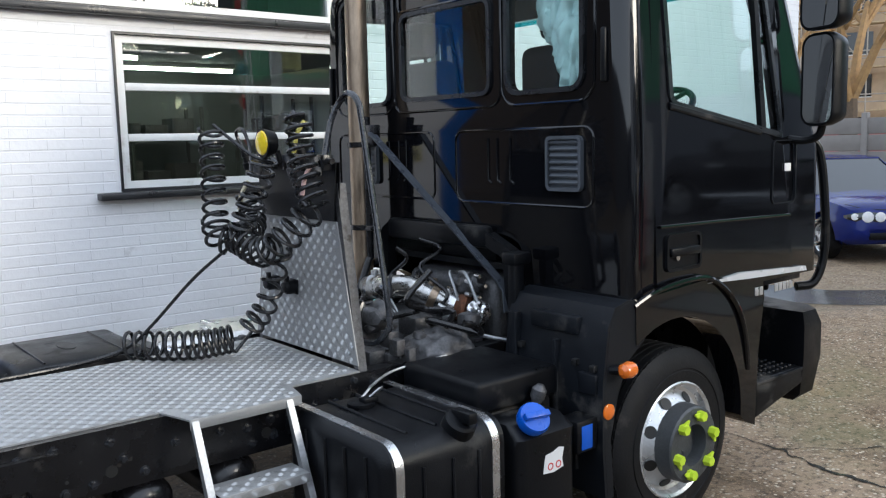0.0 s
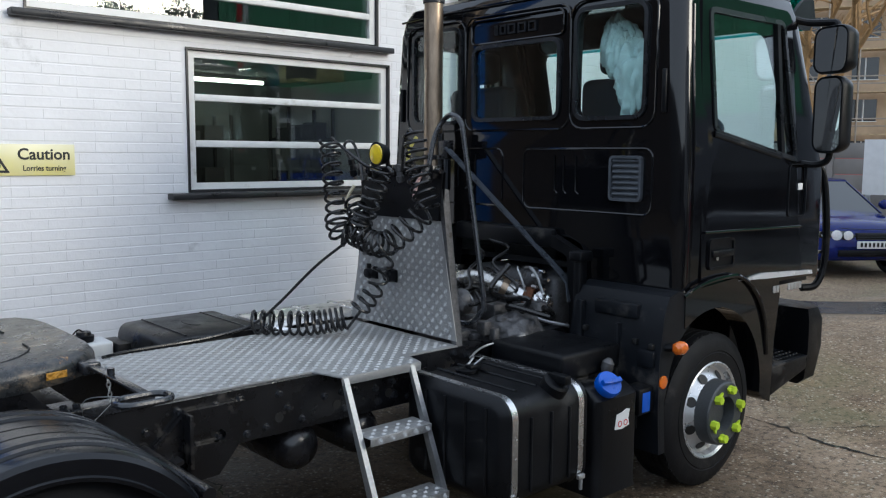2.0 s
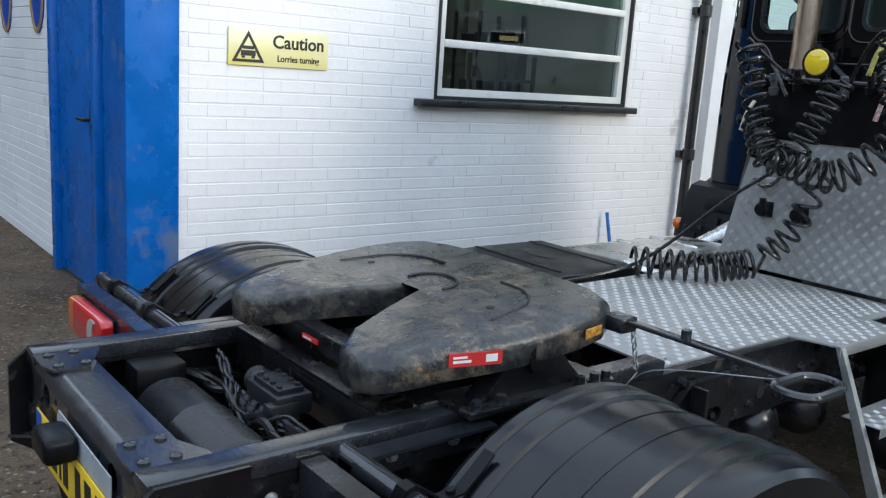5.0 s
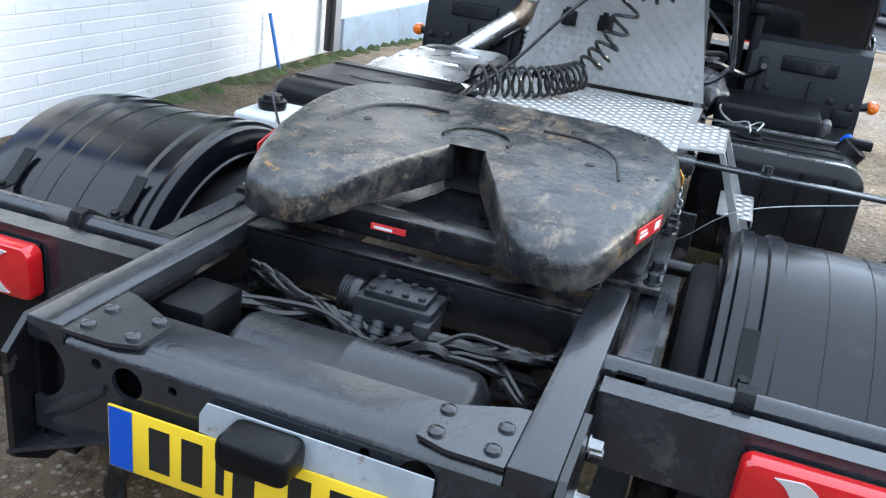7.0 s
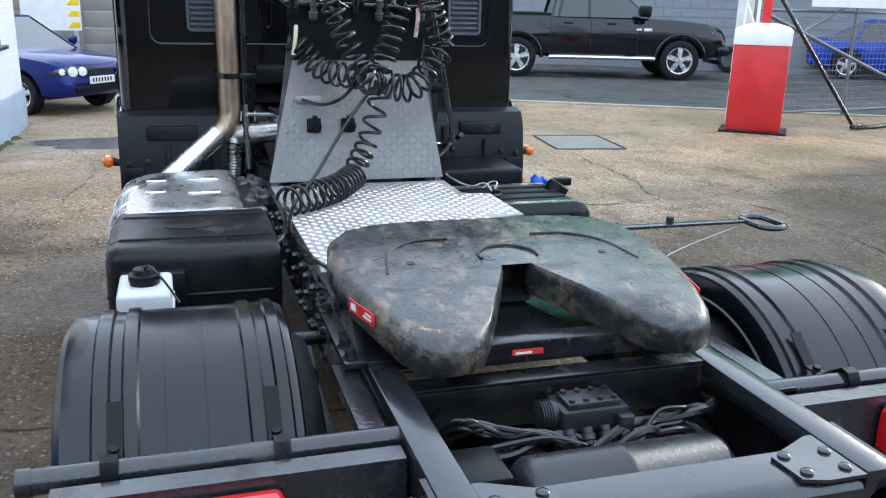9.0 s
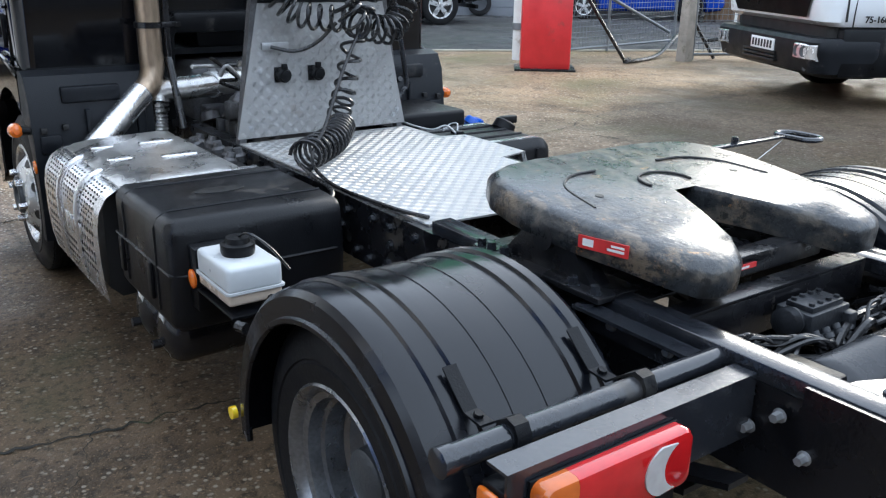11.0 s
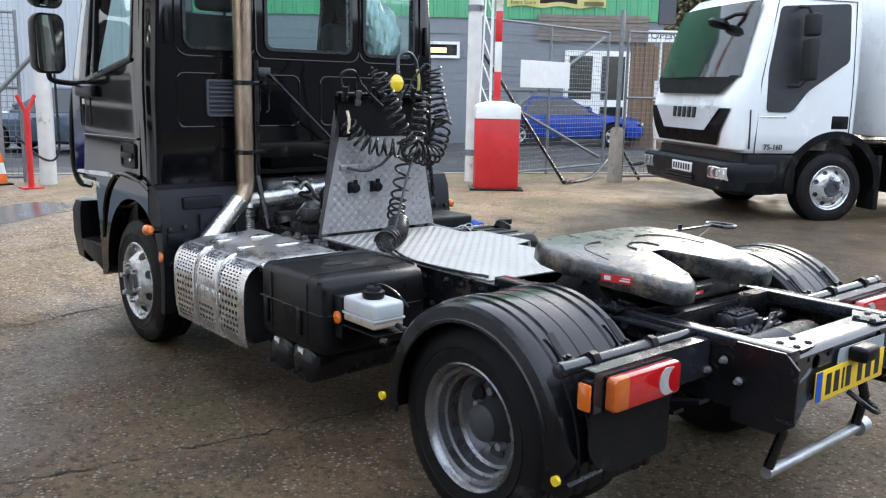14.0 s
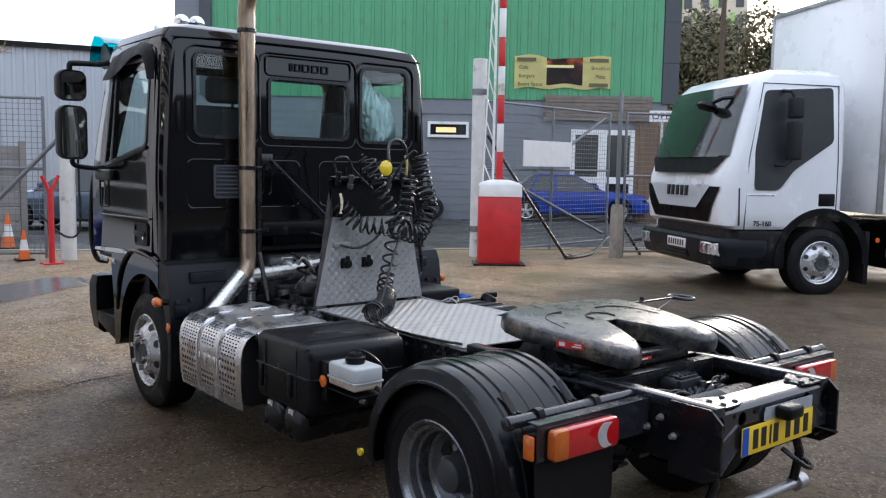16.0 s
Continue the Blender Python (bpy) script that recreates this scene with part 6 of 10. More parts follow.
CHROME = surface("chrome", (0.72, 0.73, 0.74), 0.1, 1.0, var=0.04, bump=0.0)
SIDE_WIN_DIV = 3.585
for s in (1, -1):
    door = new("cab_door")
    door.parent = truck
    bm = B()
    outer = round_poly([(2.885, 0.955), (3.90, 0.93), (3.715, 2.335), (2.865, 2.33)], 0.06, 5)
    inner = round_poly(DOOR_WIN, 0.05, 5)
    ring_prism(bm, outer, inner, "y", *sorted((s * 1.060, s * 1.078)))
    P("door_skin", follow_side(bm, s), BLACK_PAINT, door)
    bm = B()
    ring_prism(bm, offset_poly(round_poly(DOOR_WIN, 0.05, 5), -0.004), offset_poly(round_poly(DOOR_WIN, 0.05, 5), 0.02), "y", *sorted((s * 1.070, s * 1.084)))
    P("window_rubber", follow_side(bm, s), bpy.data.materials["window_rubber"], door)
    bm = B()
    prism(bm, offset_poly(round_poly(DOOR_WIN, 0.05, 5), 0.006), "y", *sorted((s * 1.066, s * 1.070)))
    g = P("door_pane", follow_side(bm, s), CAB_GLASS, door)
    g.visible_shadow = False
    bm = B()
    rings(bm, [[(SIDE_WIN_DIV + 0.02, s * 1.084, 1.60), (SIDE_WIN_DIV + 0.055, s * 1.084, 1.60), (SIDE_WIN_DIV + 0.055, s * 1.06, 1.60), (SIDE_WIN_DIV + 0.02, s * 1.06, 1.60)],
               [(SIDE_WIN_DIV - 0.03, s * 1.084, 2.265), (SIDE_WIN_DIV + 0.0, s * 1.084, 2.265), (SIDE_WIN_DIV + 0.0, s * 1.06, 2.265), (SIDE_WIN_DIV - 0.03, s * 1.06, 2.265)]])
    P("window_divider", follow_side(bm, s), PLASTIC, door)
    bm = B()
    rings(bm, [[(2.96, s * 1.082, 1.672), (2.96, s * 1.088, 1.68), (2.96, s * 1.088, 1.695), (2.96, s * 1.08, 1.70)], [(3.60, s * 1.082, 1.567), (3.60, s * 1.088, 1.575), (3.60, s * 1.088, 1.59), (3.60, s * 1.08, 1.595)]])
    P("sill_trim", follow_side(bm, s), GREY_PLASTIC, door)
    if s > 0:
        bm = B()
        top = smooth_path([Vector((x, 0, z)) for x, z in ((3.80, 2.20), (3.70, 2.295), (3.45, 2.352), (3.15, 2.368), (2.98, 2.355), (2.895, 2.28), (2.868, 2.12))], 5)
        low = smooth_path([Vector((x, 0, z)) for x, z in ((3.76, 2.165), (3.60, 2.165), (3.43, 2.205), (3.20, 2.275), (3.03, 2.285), (2.945, 2.22), (2.885, 2.115))], 5)
        rings(bm, [[(p.x, s * 1.082, p.z), (p.x * 0.6 + q.x * 0.4, s * 1.108, p.z * 0.6 + q.z * 0.4), (q.x, s * 1.118, q.z), (q.x, s * 1.113, q.z), (p.x * 0.6 + q.x * 0.4, s * 1.102, p.z * 0.6 + q.z * 0.4), (p.x, s * 1.077, p.z)] for p, q in zip(map(Vector, top), map(Vector, low))])
        P("wind_deflector", follow_side(bm, s), RUBBER, door, "curved black wind deflector over the window")
    bm = B()
    tube(bm, [(2.90, s * 1.0775, 1.222), (3.30, s * 1.0785, 1.216), (3.86, s * 1.0775, 1.205)], 0.007, 8, 5)
    P("door_crease", bm, BLACK_PAINT, door)
    bm = B()
    lo = rr_pts(2.935, 3.165, 1.040, 1.190, 0.028, 5)
    ring_prism(bm, lo, offset_poly(lo, 0.014), "y", *sorted((s * 1.070, s * 1.088)))
    prism(bm, offset_poly(lo, 0.01), "y", *sorted((s * 1.0785, s * 1.080)))
    box(bm, 2.955, 3.145, *sorted((s * 1.08, s * 1.098)), 1.100, 1.135, 0.008)
    P("door_handle", bm, PLASTIC, door, "black recessed door handle")
    bm = B()
    cyl(bm, (3.0, s * 1.079, 1.095), (3.0, s * 1.092, 1.095), 0.012, seg=14)
    P("lock", bm, CHROME, door)
    bm = B()
    pts = [(3.20, 0.968), (3.45, 0.985), (3.99, 0.957), (4.0, 0.935), (3.5, 0.952)]
    prism(bm, pts[::-1], "y", *sorted((s * 1.074, s * 1.092)))
    P("silver_trim", bm, surface("trim_silver_paint", (0.60, 0.61, 0.62), 0.28, 0.15, var=0.06, bump=0.0, coat=0.5) if s > 0 else bpy.data.materials["trim_silver_paint"], door, "silver trim strip along the door's foot")
    bm = B()
    lo = rr_pts(3.70, 3.90, 1.26, 1.545, 0.03, 4)
    ring_prism(bm, lo, offset_poly(lo, 0.006), "y", *sorted((s * 1.07, s * 1.0815)))
    P("kerb_window_trim", bm, GREY_PLASTIC, door)
    bm = B()
    box(bm, 3.80, 3.85, *sorted((s * 1.0785, s * 1.0825)), 1.405, 1.44, 0.001)
    P("door_sticker", bm, WHITE_PRINT, door)
    for x0, w in ((3.56, 0.028), (3.595, 0.028), (3.72, 0.028), (3.755, 0.028), (3.79, 0.028), (3.825, 0.012), (3.845, 0.028)):
        bm = B()
        box(bm, x0, x0 + w, *sorted((s * 1.09, s * 1.0935)), 0.868, 0.905, 0.001)
        P("model_badge_bar", bm, WHEEL_SILVER, door)
    # lower side: wheel arch, step, bumper
    hubc = Vector((3.0, 0, 0.385))
    bm = B()
    pts = [(2.735, 0.93)]
    arc = [(hubc.x + 0.47 * math.cos(radians(a)), hubc.z + 0.47 * math.sin(radians(a))) for a in range(122, -11, -7)]
    outline = [(2.74, 0.955), (2.745, hubc.z + 0.40)] + arc + [(3.50, 0.315), (3.585, 0.28), (3.60, 0.62), (3.64, 0.86), (3.62, 0.955), (3.2, 0.985)]
    prism(bm, outline, "y", *sorted((s * 0.98, s * 1.090)))
    P("wheel_arch", bm, BLACK_PAINT, None, "gloss black wheel arch", 40)
    bm = B()
    tube(bm, [(2.735, s * 1.085, 0.935), (2.86, s * 1.096, 0.98), (3.05, s * 1.10, 1.0), (3.22, s * 1.10, 0.985), (3.38, s * 1.10, 0.88), (3.47, s * 1.098, 0.74), (3.52, s * 1.09, 0.55)], 0.012, 8, 6)
    P("arch_lip", bm, BLACK_PAINT)
    bm = B()
    box(bm, 3.605, 4.00, *sorted((s * 0.80, s * 0.83)), 0.28, 0.93, 0.004)
    box(bm, 3.605, 4.00, *sorted((s * 0.83, s * 1.06)), 0.895, 0.93, 0.004)
    P("step_well", bm, PLASTIC)
    bm = B()
    box(bm, 3.59, 4.01, *sorted((s * 0.84, s * 1.085)), 0.30, 0.475, 0.02, 3)
    for v in bm.verts:
        if v.co.z < 0.4:
            v.co.z += max(0, v.co.x - 3.62) * 0.22
    stp = P("cab_step", bm, PLASTIC, None, "black cab step with studded tread")
    bm = B()
    for i in range(10):
        for j in range(5):
            x, y = 3.63 + i * 0.037, 0.87 + j * 0.042
            lathe(bm, [(0, 0.011), (0.006, 0.009), (0.007, 0.002)], (x, s * y, 0.475), (0, 0, 1), 8)
    P("stud_pattern", bm, GREY_PLASTIC, stp)["kind"] = "stuff"
    bm = B()
    box(bm, 3.60, 4.0, *sorted((s * 1.076, s * 1.089)), 0.455, 0.470, 0.003)
    P("step_edge", bm, GREY_PLASTIC, stp)
    bm = B()
    lp = []
    for z, xf, yy, xb in ((0.29, 4.17, 1.03, 4.02), (0.33, 4.26, 1.075, 4.0), (0.5, 4.30, 1.09, 4.0), (0.66, 4.30, 1.09, 4.0), (0.73, 4.27, 1.075, 4.01)):
        lp.append([(xb, s * 0.2, z), (xf, s * 0.2, z), (xf - 0.005, s * (yy - 0.35), z), (xf - 0.06, s * (yy - 0.08), z), (xf - 0.14, s * yy, z), (xb, s * yy, z)])
    rings(bm, lp)
    P("front_bumper", bm, PLASTIC, None, "", 50)
    # mudguard behind the front wheel
    line = [(2.80, 0.945), (2.70, 0.965), (2.625, 0.945), (2.585, 0.87), (2.556, 0.66), (2.556, 0.42), (2.572, 0.22)]
    inner2 = [(2.80, 0.93), (2.705, 0.945), (2.64, 0.925), (2.605, 0.86), (2.578, 0.66), (2.578, 0.42), (2.594, 0.22)]
    bm = B()
    prism(bm, line + inner2[::-1], "y", *sorted((s * 0.56, s * 1.085)))
    side = [(2.80, 0.94), (2.70, 0.955), (2.63, 0.935), (2.594, 0.865), (2.568, 0.66), (2.568, 0.42), (2.585, 0.22), (2.62, 0.22), (2.60, 0.45), (2.645, 0.62), (2.70, 0.73), (2.80, 0.80)]
    prism(bm, side, "y", *sorted((s * 1.070, s * 1.086)))
    mg = P("front_mudguard", bm, GREY_PLASTIC, None, "dark grey moulded mudguard panel", 40)
    bm = B()
    box(bm, 2.543, 2.58, *sorted((s * 0.60, s * 0.64)), 0.30, 0.88, 0.006)
    box(bm, 2.543, 2.576, *sorted((s * 0.84, s * 0.86)), 0.45, 0.80, 0.004)
    box(bm, 2.543, 2.585, *sorted((s * 0.97, s * 1.06)), 0.62, 0.70, 0.008)
    box(bm, 2.565, 2.62, *sorted((s * 0.70, s * 0.95)), 0.83, 0.90, 0.01)
    P("moulded_rib", bm, GREY_PLASTIC, mg)
    bm = B()
    for y, z in ((0.66, 0.75), (0.95, 0.73), (1.04, 0.72), (0.62, 0.5), (1.04, 0.52), (0.8, 0.6)):
        box(bm, 2.545, 2.58, s * y - 0.012, s * y + 0.012, z - 0.012, z + 0.012, 0.002)
    P("clip_pattern", bm, INK, mg)["kind"] = "stuff"
    bm = B()
    cyl(bm, (2.60, s * 1.08, 0.715), (2.625, s * 1.118, 0.72), 0.016, 0.022, seg=10)
    P("indicator_stalk", bm, PLASTIC, mg)
    bm = B()
    lathe(bm, [(-0.038, 0.012), (-0.026, 0.027), (0.0, 0.033), (0.026, 0.027), (0.038, 0.012)], (2.632, s * 1.14, 0.72), (1, 0, 0), 16)
    P("indicator", bm, AMBER, mg, "amber side indicator")
    bm = B()
    lathe(bm, [(0, 0.030), (0.006, 0.030), (0.009, 0.024), (0.010, 0.004)], (2.585, s * 1.0865, 0.56), (0, s, 0), 20)
    P("reflector", bm, AMBER, mg, "round orange reflector")
    # mirrors
    mir = new("mirror_arm")
    mir.parent = truck
    bm = B()
    my = 1.27 if s > 0 else 1.20
    tube(bm, [(3.80, s * 1.0, 2.31), (3.87, s * 1.06, 2.292), (3.90, s * (my - 0.03), 2.285), (3.90, s * my, 2.27), (3.90, s * my, 2.2)], 0.020, 10, 4)
    P("bracket", bm, PLASTIC, mir)
    bm = B()
    tube(bm, [(3.86, s * 1.05, 1.55), (3.89, s * 1.12, 1.54), (3.90, s * (my - 0.02), 1.56), (3.90, s * my, 1.62)], 0.018, 8, 5)
    if s > 0:
        box(bm, 3.56, 3.90, 1.070, 1.115, 1.455, 1.535, 0.02, 3)
    P("bracket", bm, PLASTIC, mir)
    for z0, z1, hw in ((1.60, 2.005 if s < 0 else 1.985, 0.095 if s < 0 else 0.108), (2.015, 2.265 if s < 0 else 2.235, 0.112 if s < 0 else 0.108)):
        turned = Matrix.Translation((3.88, s * my, 0)) @ Matrix.Rotation(radians(17 * s), 4, 'Z') @ Matrix.Translation((-3.88, -s * my, 0))
        bm = B()
        lo = rr_pts(s * my - hw, s * my + hw, z0, z1, 0.062, 6)
        rings(bm, [[(3.853, y, z) for y, z in offset_poly(lo, 0.012)], [(3.850, y, z) for y, z in offset_poly(lo, 0.004)], [(3.860, y, z) for y, z in lo], [(3.90, y, z) for y, z in offset_poly(lo, 0.002)], [(3.945, y, z) for y, z in offset_poly(lo, 0.018)], [(3.968, y, z) for y, z in offset_poly(lo, 0.045)]])
        bmesh.ops.transform(bm, matrix=turned, verts=bm.verts)
        P("mirror_head", bm, PLASTIC, mir)
        bm = B()
        prism(bm, offset_poly(lo, 0.014), "x", 3.8525, 3.8575)
        bmesh.ops.transform(bm, matrix=turned, verts=bm.verts)
        P("mirror_glass", bm, MIRROR, mir, "mirror glass")
    # bull bar side
    bm = B()
    tube(bm, [(4.17, s * 0.95, 1.55), (4.25, s * 1.0, 1.50), (4.29, s * 1.02, 1.25), (4.30, s * 1.02, 0.98), (4.25, s * 1.0, 0.84), (4.17, s * 0.95, 0.82)], 0.022, 10, 5)
    bb = P("bull_bar", bm, PLASTIC)
    for z in (1.14, 1.03, 0.92):
        bm = B()
        box(bm, 4.17, 4.29, *sorted((s * 0.95, s * 1.015)), z - 0.008, z + 0.008, 0.003)
        P("bright_slat", bm, CHROME, bb)
    # roof spot lamps, symmetrical
for y in (0.595, 0.482):
    bm = B()
    cyl(bm, (3.50, y, 2.485), (3.50, y, 2.56), 0.012, seg=8)
    lathe(bm, [(-0.07, 0.01), (-0.06, 0.035), (-0.03, 0.05), (0.0, 0.056), (0.012, 0.056), (0.012, 0.05)], (3.52, y, 2.605), (1, 0, 0), 24)
    sp = P("roof_spot_lamp", bm, CHROME, None, "chrome round spot lamp on the roof")
    bm = B()
    lathe(bm, [(0.0, 0.05), (0.006, 0.03), (0.008, 0.003)], (3.533, y, 2.605), (1, 0, 0), 20)
    P("lens", bm, CLEAR_LENS, sp)
bm = B()
lathe(bm, [(0, 0.012), (0.04, 0.014), (0.08, 0.03), (0.1, 0.034)], (3.5, 0.74, 2.535), (1, 0, 0.15), 14)
P("air_horn", bm, CHROME)
VISOR = glass("teal_visor", (0.10, 0.55, 0.60))
bm = B()
rings(bm, [[(3.80, y, 2.44), (3.92, y, 2.495), (4.05, y, 2.515), (4.14, y, 2.44), (4.18, y, 2.30), (4.175, y, 2.298), (4.135, y, 2.435), (4.048, y, 2.507), (3.922, y, 2.487), (3.80, y, 2.432)] for y in (-0.90, -0.5, 0, 0.5, 1.05)])
P("sun_visor", bm, VISOR, None, "teal tinted sun visor")
for s in (1, -1):
    bm = B()
    rings(bm, [[(3.80, s * y, 2.33), (3.88, s * y, 2.40), (3.97, s * y, 2.455), (4.03, s * y, 2.43), (4.06, s * y, 2.33), (4.0, s * y, 2.27), (3.88, s * y, 2.27)] for y in (0.985, 1.005)])
    P("visor_end", bm, PLASTIC)
bm = B()
prism(bm, offset_poly(round_poly(WSCREEN, 0.08, 4), 0.006), "x", 4.0, 4.004)
for v in bm.verts:
    v.co.x += 0.125 - (v.co.z - 1.62) * 0.39 if v.co.z > 1.4 else 0
g = P("windscreen", bm, CAB_GLASS)
g.visible_shadow = False
bm = B()
box(bm, 4.161, 4.19, -0.80, 0.80, 0.78, 1.40, 0.02)
P("front_grille", bm, PLASTIC)
for k in range(5):
    bm = B()
    box(bm, 4.19, 4.20, -0.74, 0.74, 0.85 + k * 0.11, 0.90 + k * 0.11, 0.006)
    P("grille_slat", bm, GREY_PLASTIC)

# inside the cab
inside = new("cab_interior")
inside.parent = truck
for s in (1, -1):
    seat = B()
    box(seat, 3.0, 3.48, s * 0.52 - 0.25, s * 0.52 + 0.25, 1.25, 1.42, 0.05, 3)
    box(seat, 2.92, 3.06, s * 0.52 - 0.24, s * 0.52 + 0.24, 1.40, 1.98, 0.05, 3, m=None)
    box(seat, 2.93, 3.03, s * 0.52 - 0.13, s * 0.52 + 0.13, 2.0, 2.18, 0.04, 3)
    cyl(seat, (2.98, s * 0.52 - 0.06, 1.95), (2.98, s * 0.52 - 0.06, 2.05), 0.01, seg=8)
    P("seat", seat, SEAT_CLOTH, inside, "dark cloth driver's seat")
bm = B()
box(bm, 3.72, 4.08, -1.0, 1.0, 1.25, 1.56, 0.05, 3)
P("dashboard", bm, GREY_PLASTIC, inside)
bm = B()
box(bm, 2.80, 4.08, -1.0, 1.0, 0.99, 1.02)
box(bm, 2.80, 3.9, -0.25, 0.25, 1.0, 1.28, 0.05)
P("cab_floor", bm, GREY_PLASTIC, inside)
bm = B()
ctr, nrm = Vector((3.56, -0.52, 1.68)), Vector((-0.55, 0, 0.83)).normalized()
u, v = axes(nrm)
tube(bm, [ctr + (u * math.cos(a) + v * math.sin(a)) * 0.21 for a in [2 * math.pi * k / 28 for k in range(29)]], 0.016, 8, cap=False)
for a in (0, 2.1, 4.2):
    tube(bm, [ctr, ctr + (u * math.cos(a) + v * math.sin(a)) * 0.2], 0.012, 6)
tube(bm, [ctr, ctr - nrm * 0.3], 0.03, 8)
P("steering_wheel", bm, PLASTIC, inside, "black steering wheel")
# crumpled protective sheet over the seat by the rear side window
bm = B()
for cx, cy, cz, rx, ry, rz, seed in ((2.92, -0.565, 2.105, 0.10, 0.115, 0.175, 1.0), (2.91, -0.695, 1.935, 0.115, 0.150, 0.215, 5.0)):
    lump = B()
    bmesh.ops.create_icosphere(lump, subdivisions=5, radius=1.0)
    for v in lump.verts:
        p = v.co.copy()
        q = p + Vector((seed, seed * 2, 0))
        fold = abs(noise.noise(Vector((q.x * 2.2, q.y * 3.2 + q.z * 1.1, q.z * 1.3))))
        k = 1 + 0.20 * noise.noise(q * 1.6) + 0.30 * fold + 0.12 * abs(noise.noise(q * 7.0)) + 0.05 * abs(noise.noise(q * 15)) - 0.1
        v.co = Vector((cx + p.x * rx * k, cy + p.y * ry * k + 0.03 * p.z, cz + p.z * rz * k))
    merge(bm, lump)
P("plastic_sheet", bm, FLEX_SHEET, inside, "crumpled pale blue protective plastic over the seat", 40)
bm = B()
tube(bm, [(3.70, 0.0, 2.30), (3.66, 0.0, 2.22)], 0.01, 6)
prism(bm, rr_pts(-0.11, 0.11, 2.13, 2.21, 0.03, 4), "x", 3.62, 3.65)
P("inside_mirror", bm, PLASTIC, inside)

# ---- engine bay behind and under the cab ----
bm = B()
box(bm, 2.72, 3.6, -0.33, 0.33, 0.52, 0.96, 0.06, 3)
box(bm, 2.40, 2.75, -0.22, 0.22, 0.48, 0.76, 0.07, 3)
lathe(bm, [(0, 0.24), (0.1, 0.24), (0.2, 0.2), (0.4, 0.14), (0.42, 0.1)], (2.55, 0, 0.60), (-1, 0, 0), 24)
P("engine_block", bm, CASTING, None, "dirty cast alloy engine and gearbox")
rnd = random.Random(11)
bm = B()
for i in range(46):
    x, y, z = rnd.uniform(2.08, 2.7), rnd.uniform(-0.42, 0.34), rnd.uniform(0.68, 0.80)
    a = rnd.uniform(0.015, 0.05)
    if i % 3 == 0:
        lathe(bm, [(0, a), (a * 0.8, a), (a, a * 0.6), (a * 1.1, 0.004)], (x, y, z), (rnd.uniform(-.5, .5), rnd.uniform(-.5, .5), 1), 12)
    else:
        box(bm, x - a, x + a, y - a * 1.3, y + a * 1.3, z - 0.05, z + a * 0.7, a * 0.25, 2, m=None)
P("gearbox_clutter", bm, CASTING)["kind"] = "stuff"
bm = B()
prism(bm, round_poly([(-0.53, 0.66), (-0.47, 0.66), (-0.44, 1.07), (-0.30, 1.12), (0.34, 1.14), (0.40, 1.10), (0.42, 0.70), (0.48, 0.70), (0.46, 1.14), (0.38, 1.19), (-0.34, 1.17), (-0.50, 1.10)], 0.02, 3), "x", 2.665, 2.718)
P("engine_tunnel_frame", bm, PLASTIC)
bm = B()
box(bm, 2.66, 2.712, -0.34, 0.40, 1.10, 1.20, 0.02)
P("tunnel_shelf", bm, PLASTIC)
bm = B()
box(bm, 2.60, 2.66, -0.58, -0.535, 0.58, 1.10, 0.01)
box(bm, 2.58, 2.68, -0.60, -0.52, 1.06, 1.11, 0.01)
P("cab_tilt_post", bm, PLASTIC)
for i in range(16):
    bm = B()
    p0 = (rnd.uniform(2.15, 2.6), rnd.uniform(-0.4, 0.3), rnd.uniform(0.72, 0.9))
    pts = [p0]
    for k in range(4):
        pts.append((pts[-1][0] + rnd.uniform(-0.1, 0.14), pts[-1][1] + rnd.uniform(-0.16, 0.16), min(max(pts[-1][2] + rnd.uniform(-0.08, 0.11), 0.70), 1.12)))
    tube(bm, pts, rnd.choice((0.006, 0.009, 0.014)), 7, 6)
    P("engine_hose", bm, HOSE if i % 4 else GALV)

# exhaust: downpipe, stack and struts
EXHAUST = surface("dull_exhaust_steel", (0.50, 0.495, 0.48), 0.27, 0.9, var=0.25, scale=8, fine=50, bump=0.001, dirt=(0.10, 0.07, 0.05), dirt_amount=0.08)
bm = B()
tube(bm, [(2.60, 0.52, 0.80), (2.607, 0.512, 0.838), (2.59, 0.475, 0.857), (2.555, 0.41, 0.862), (2.48, 0.24, 0.885), (2.44, 0.08, 0.912), (2.47, -0.03, 0.918), (2.56, -0.125, 0.868), (2.625, -0.195, 0.825)], 0.054, 22, 6)
dp = P("exhaust_downpipe", bm, EXHAUST, None, "polished steel exhaust pipe crossing behind the cab")
for c, d, mtl in (((2.545, -0.110, 0.876), (0.6, -0.65, -0.4), STACK_HOT), ((2.60, -0.168, 0.842), (0.62, -0.68, -0.38), STAINLESS), ((2.502, 0.29, 0.879), (0.4, -0.9, 0.12), GALV), ((2.462, 0.165, 0.900), (0.25, -0.95, 0.16), EXHAUST)):
    bm = B()
    lathe(bm, [(-0.018, 0.055), (-0.016, 0.062), (0.016, 0.062), (0.018, 0.055)], c, d, 22)
    box(bm, c[0] - 0.015, c[0] + 0.015, c[1] - 0.014, c[1] + 0.014, c[2] + 0.058, c[2] + 0.085, 0.004)
    P("clamp", bm, mtl, dp)
bm = B()
lathe(bm, [(0, 0.060), (0.025, 0.064), (0.035, 0.072), (0.05, 0.072)], (2.62, -0.190, 0.828), (0.5, -0.82, -0.15), 22)
P("turbo_joint", bm, RUST, None, "rusty turbo outlet")
bm = B()
bmesh.ops.create_icosphere(bm, subdivisions=4, radius=1.0)
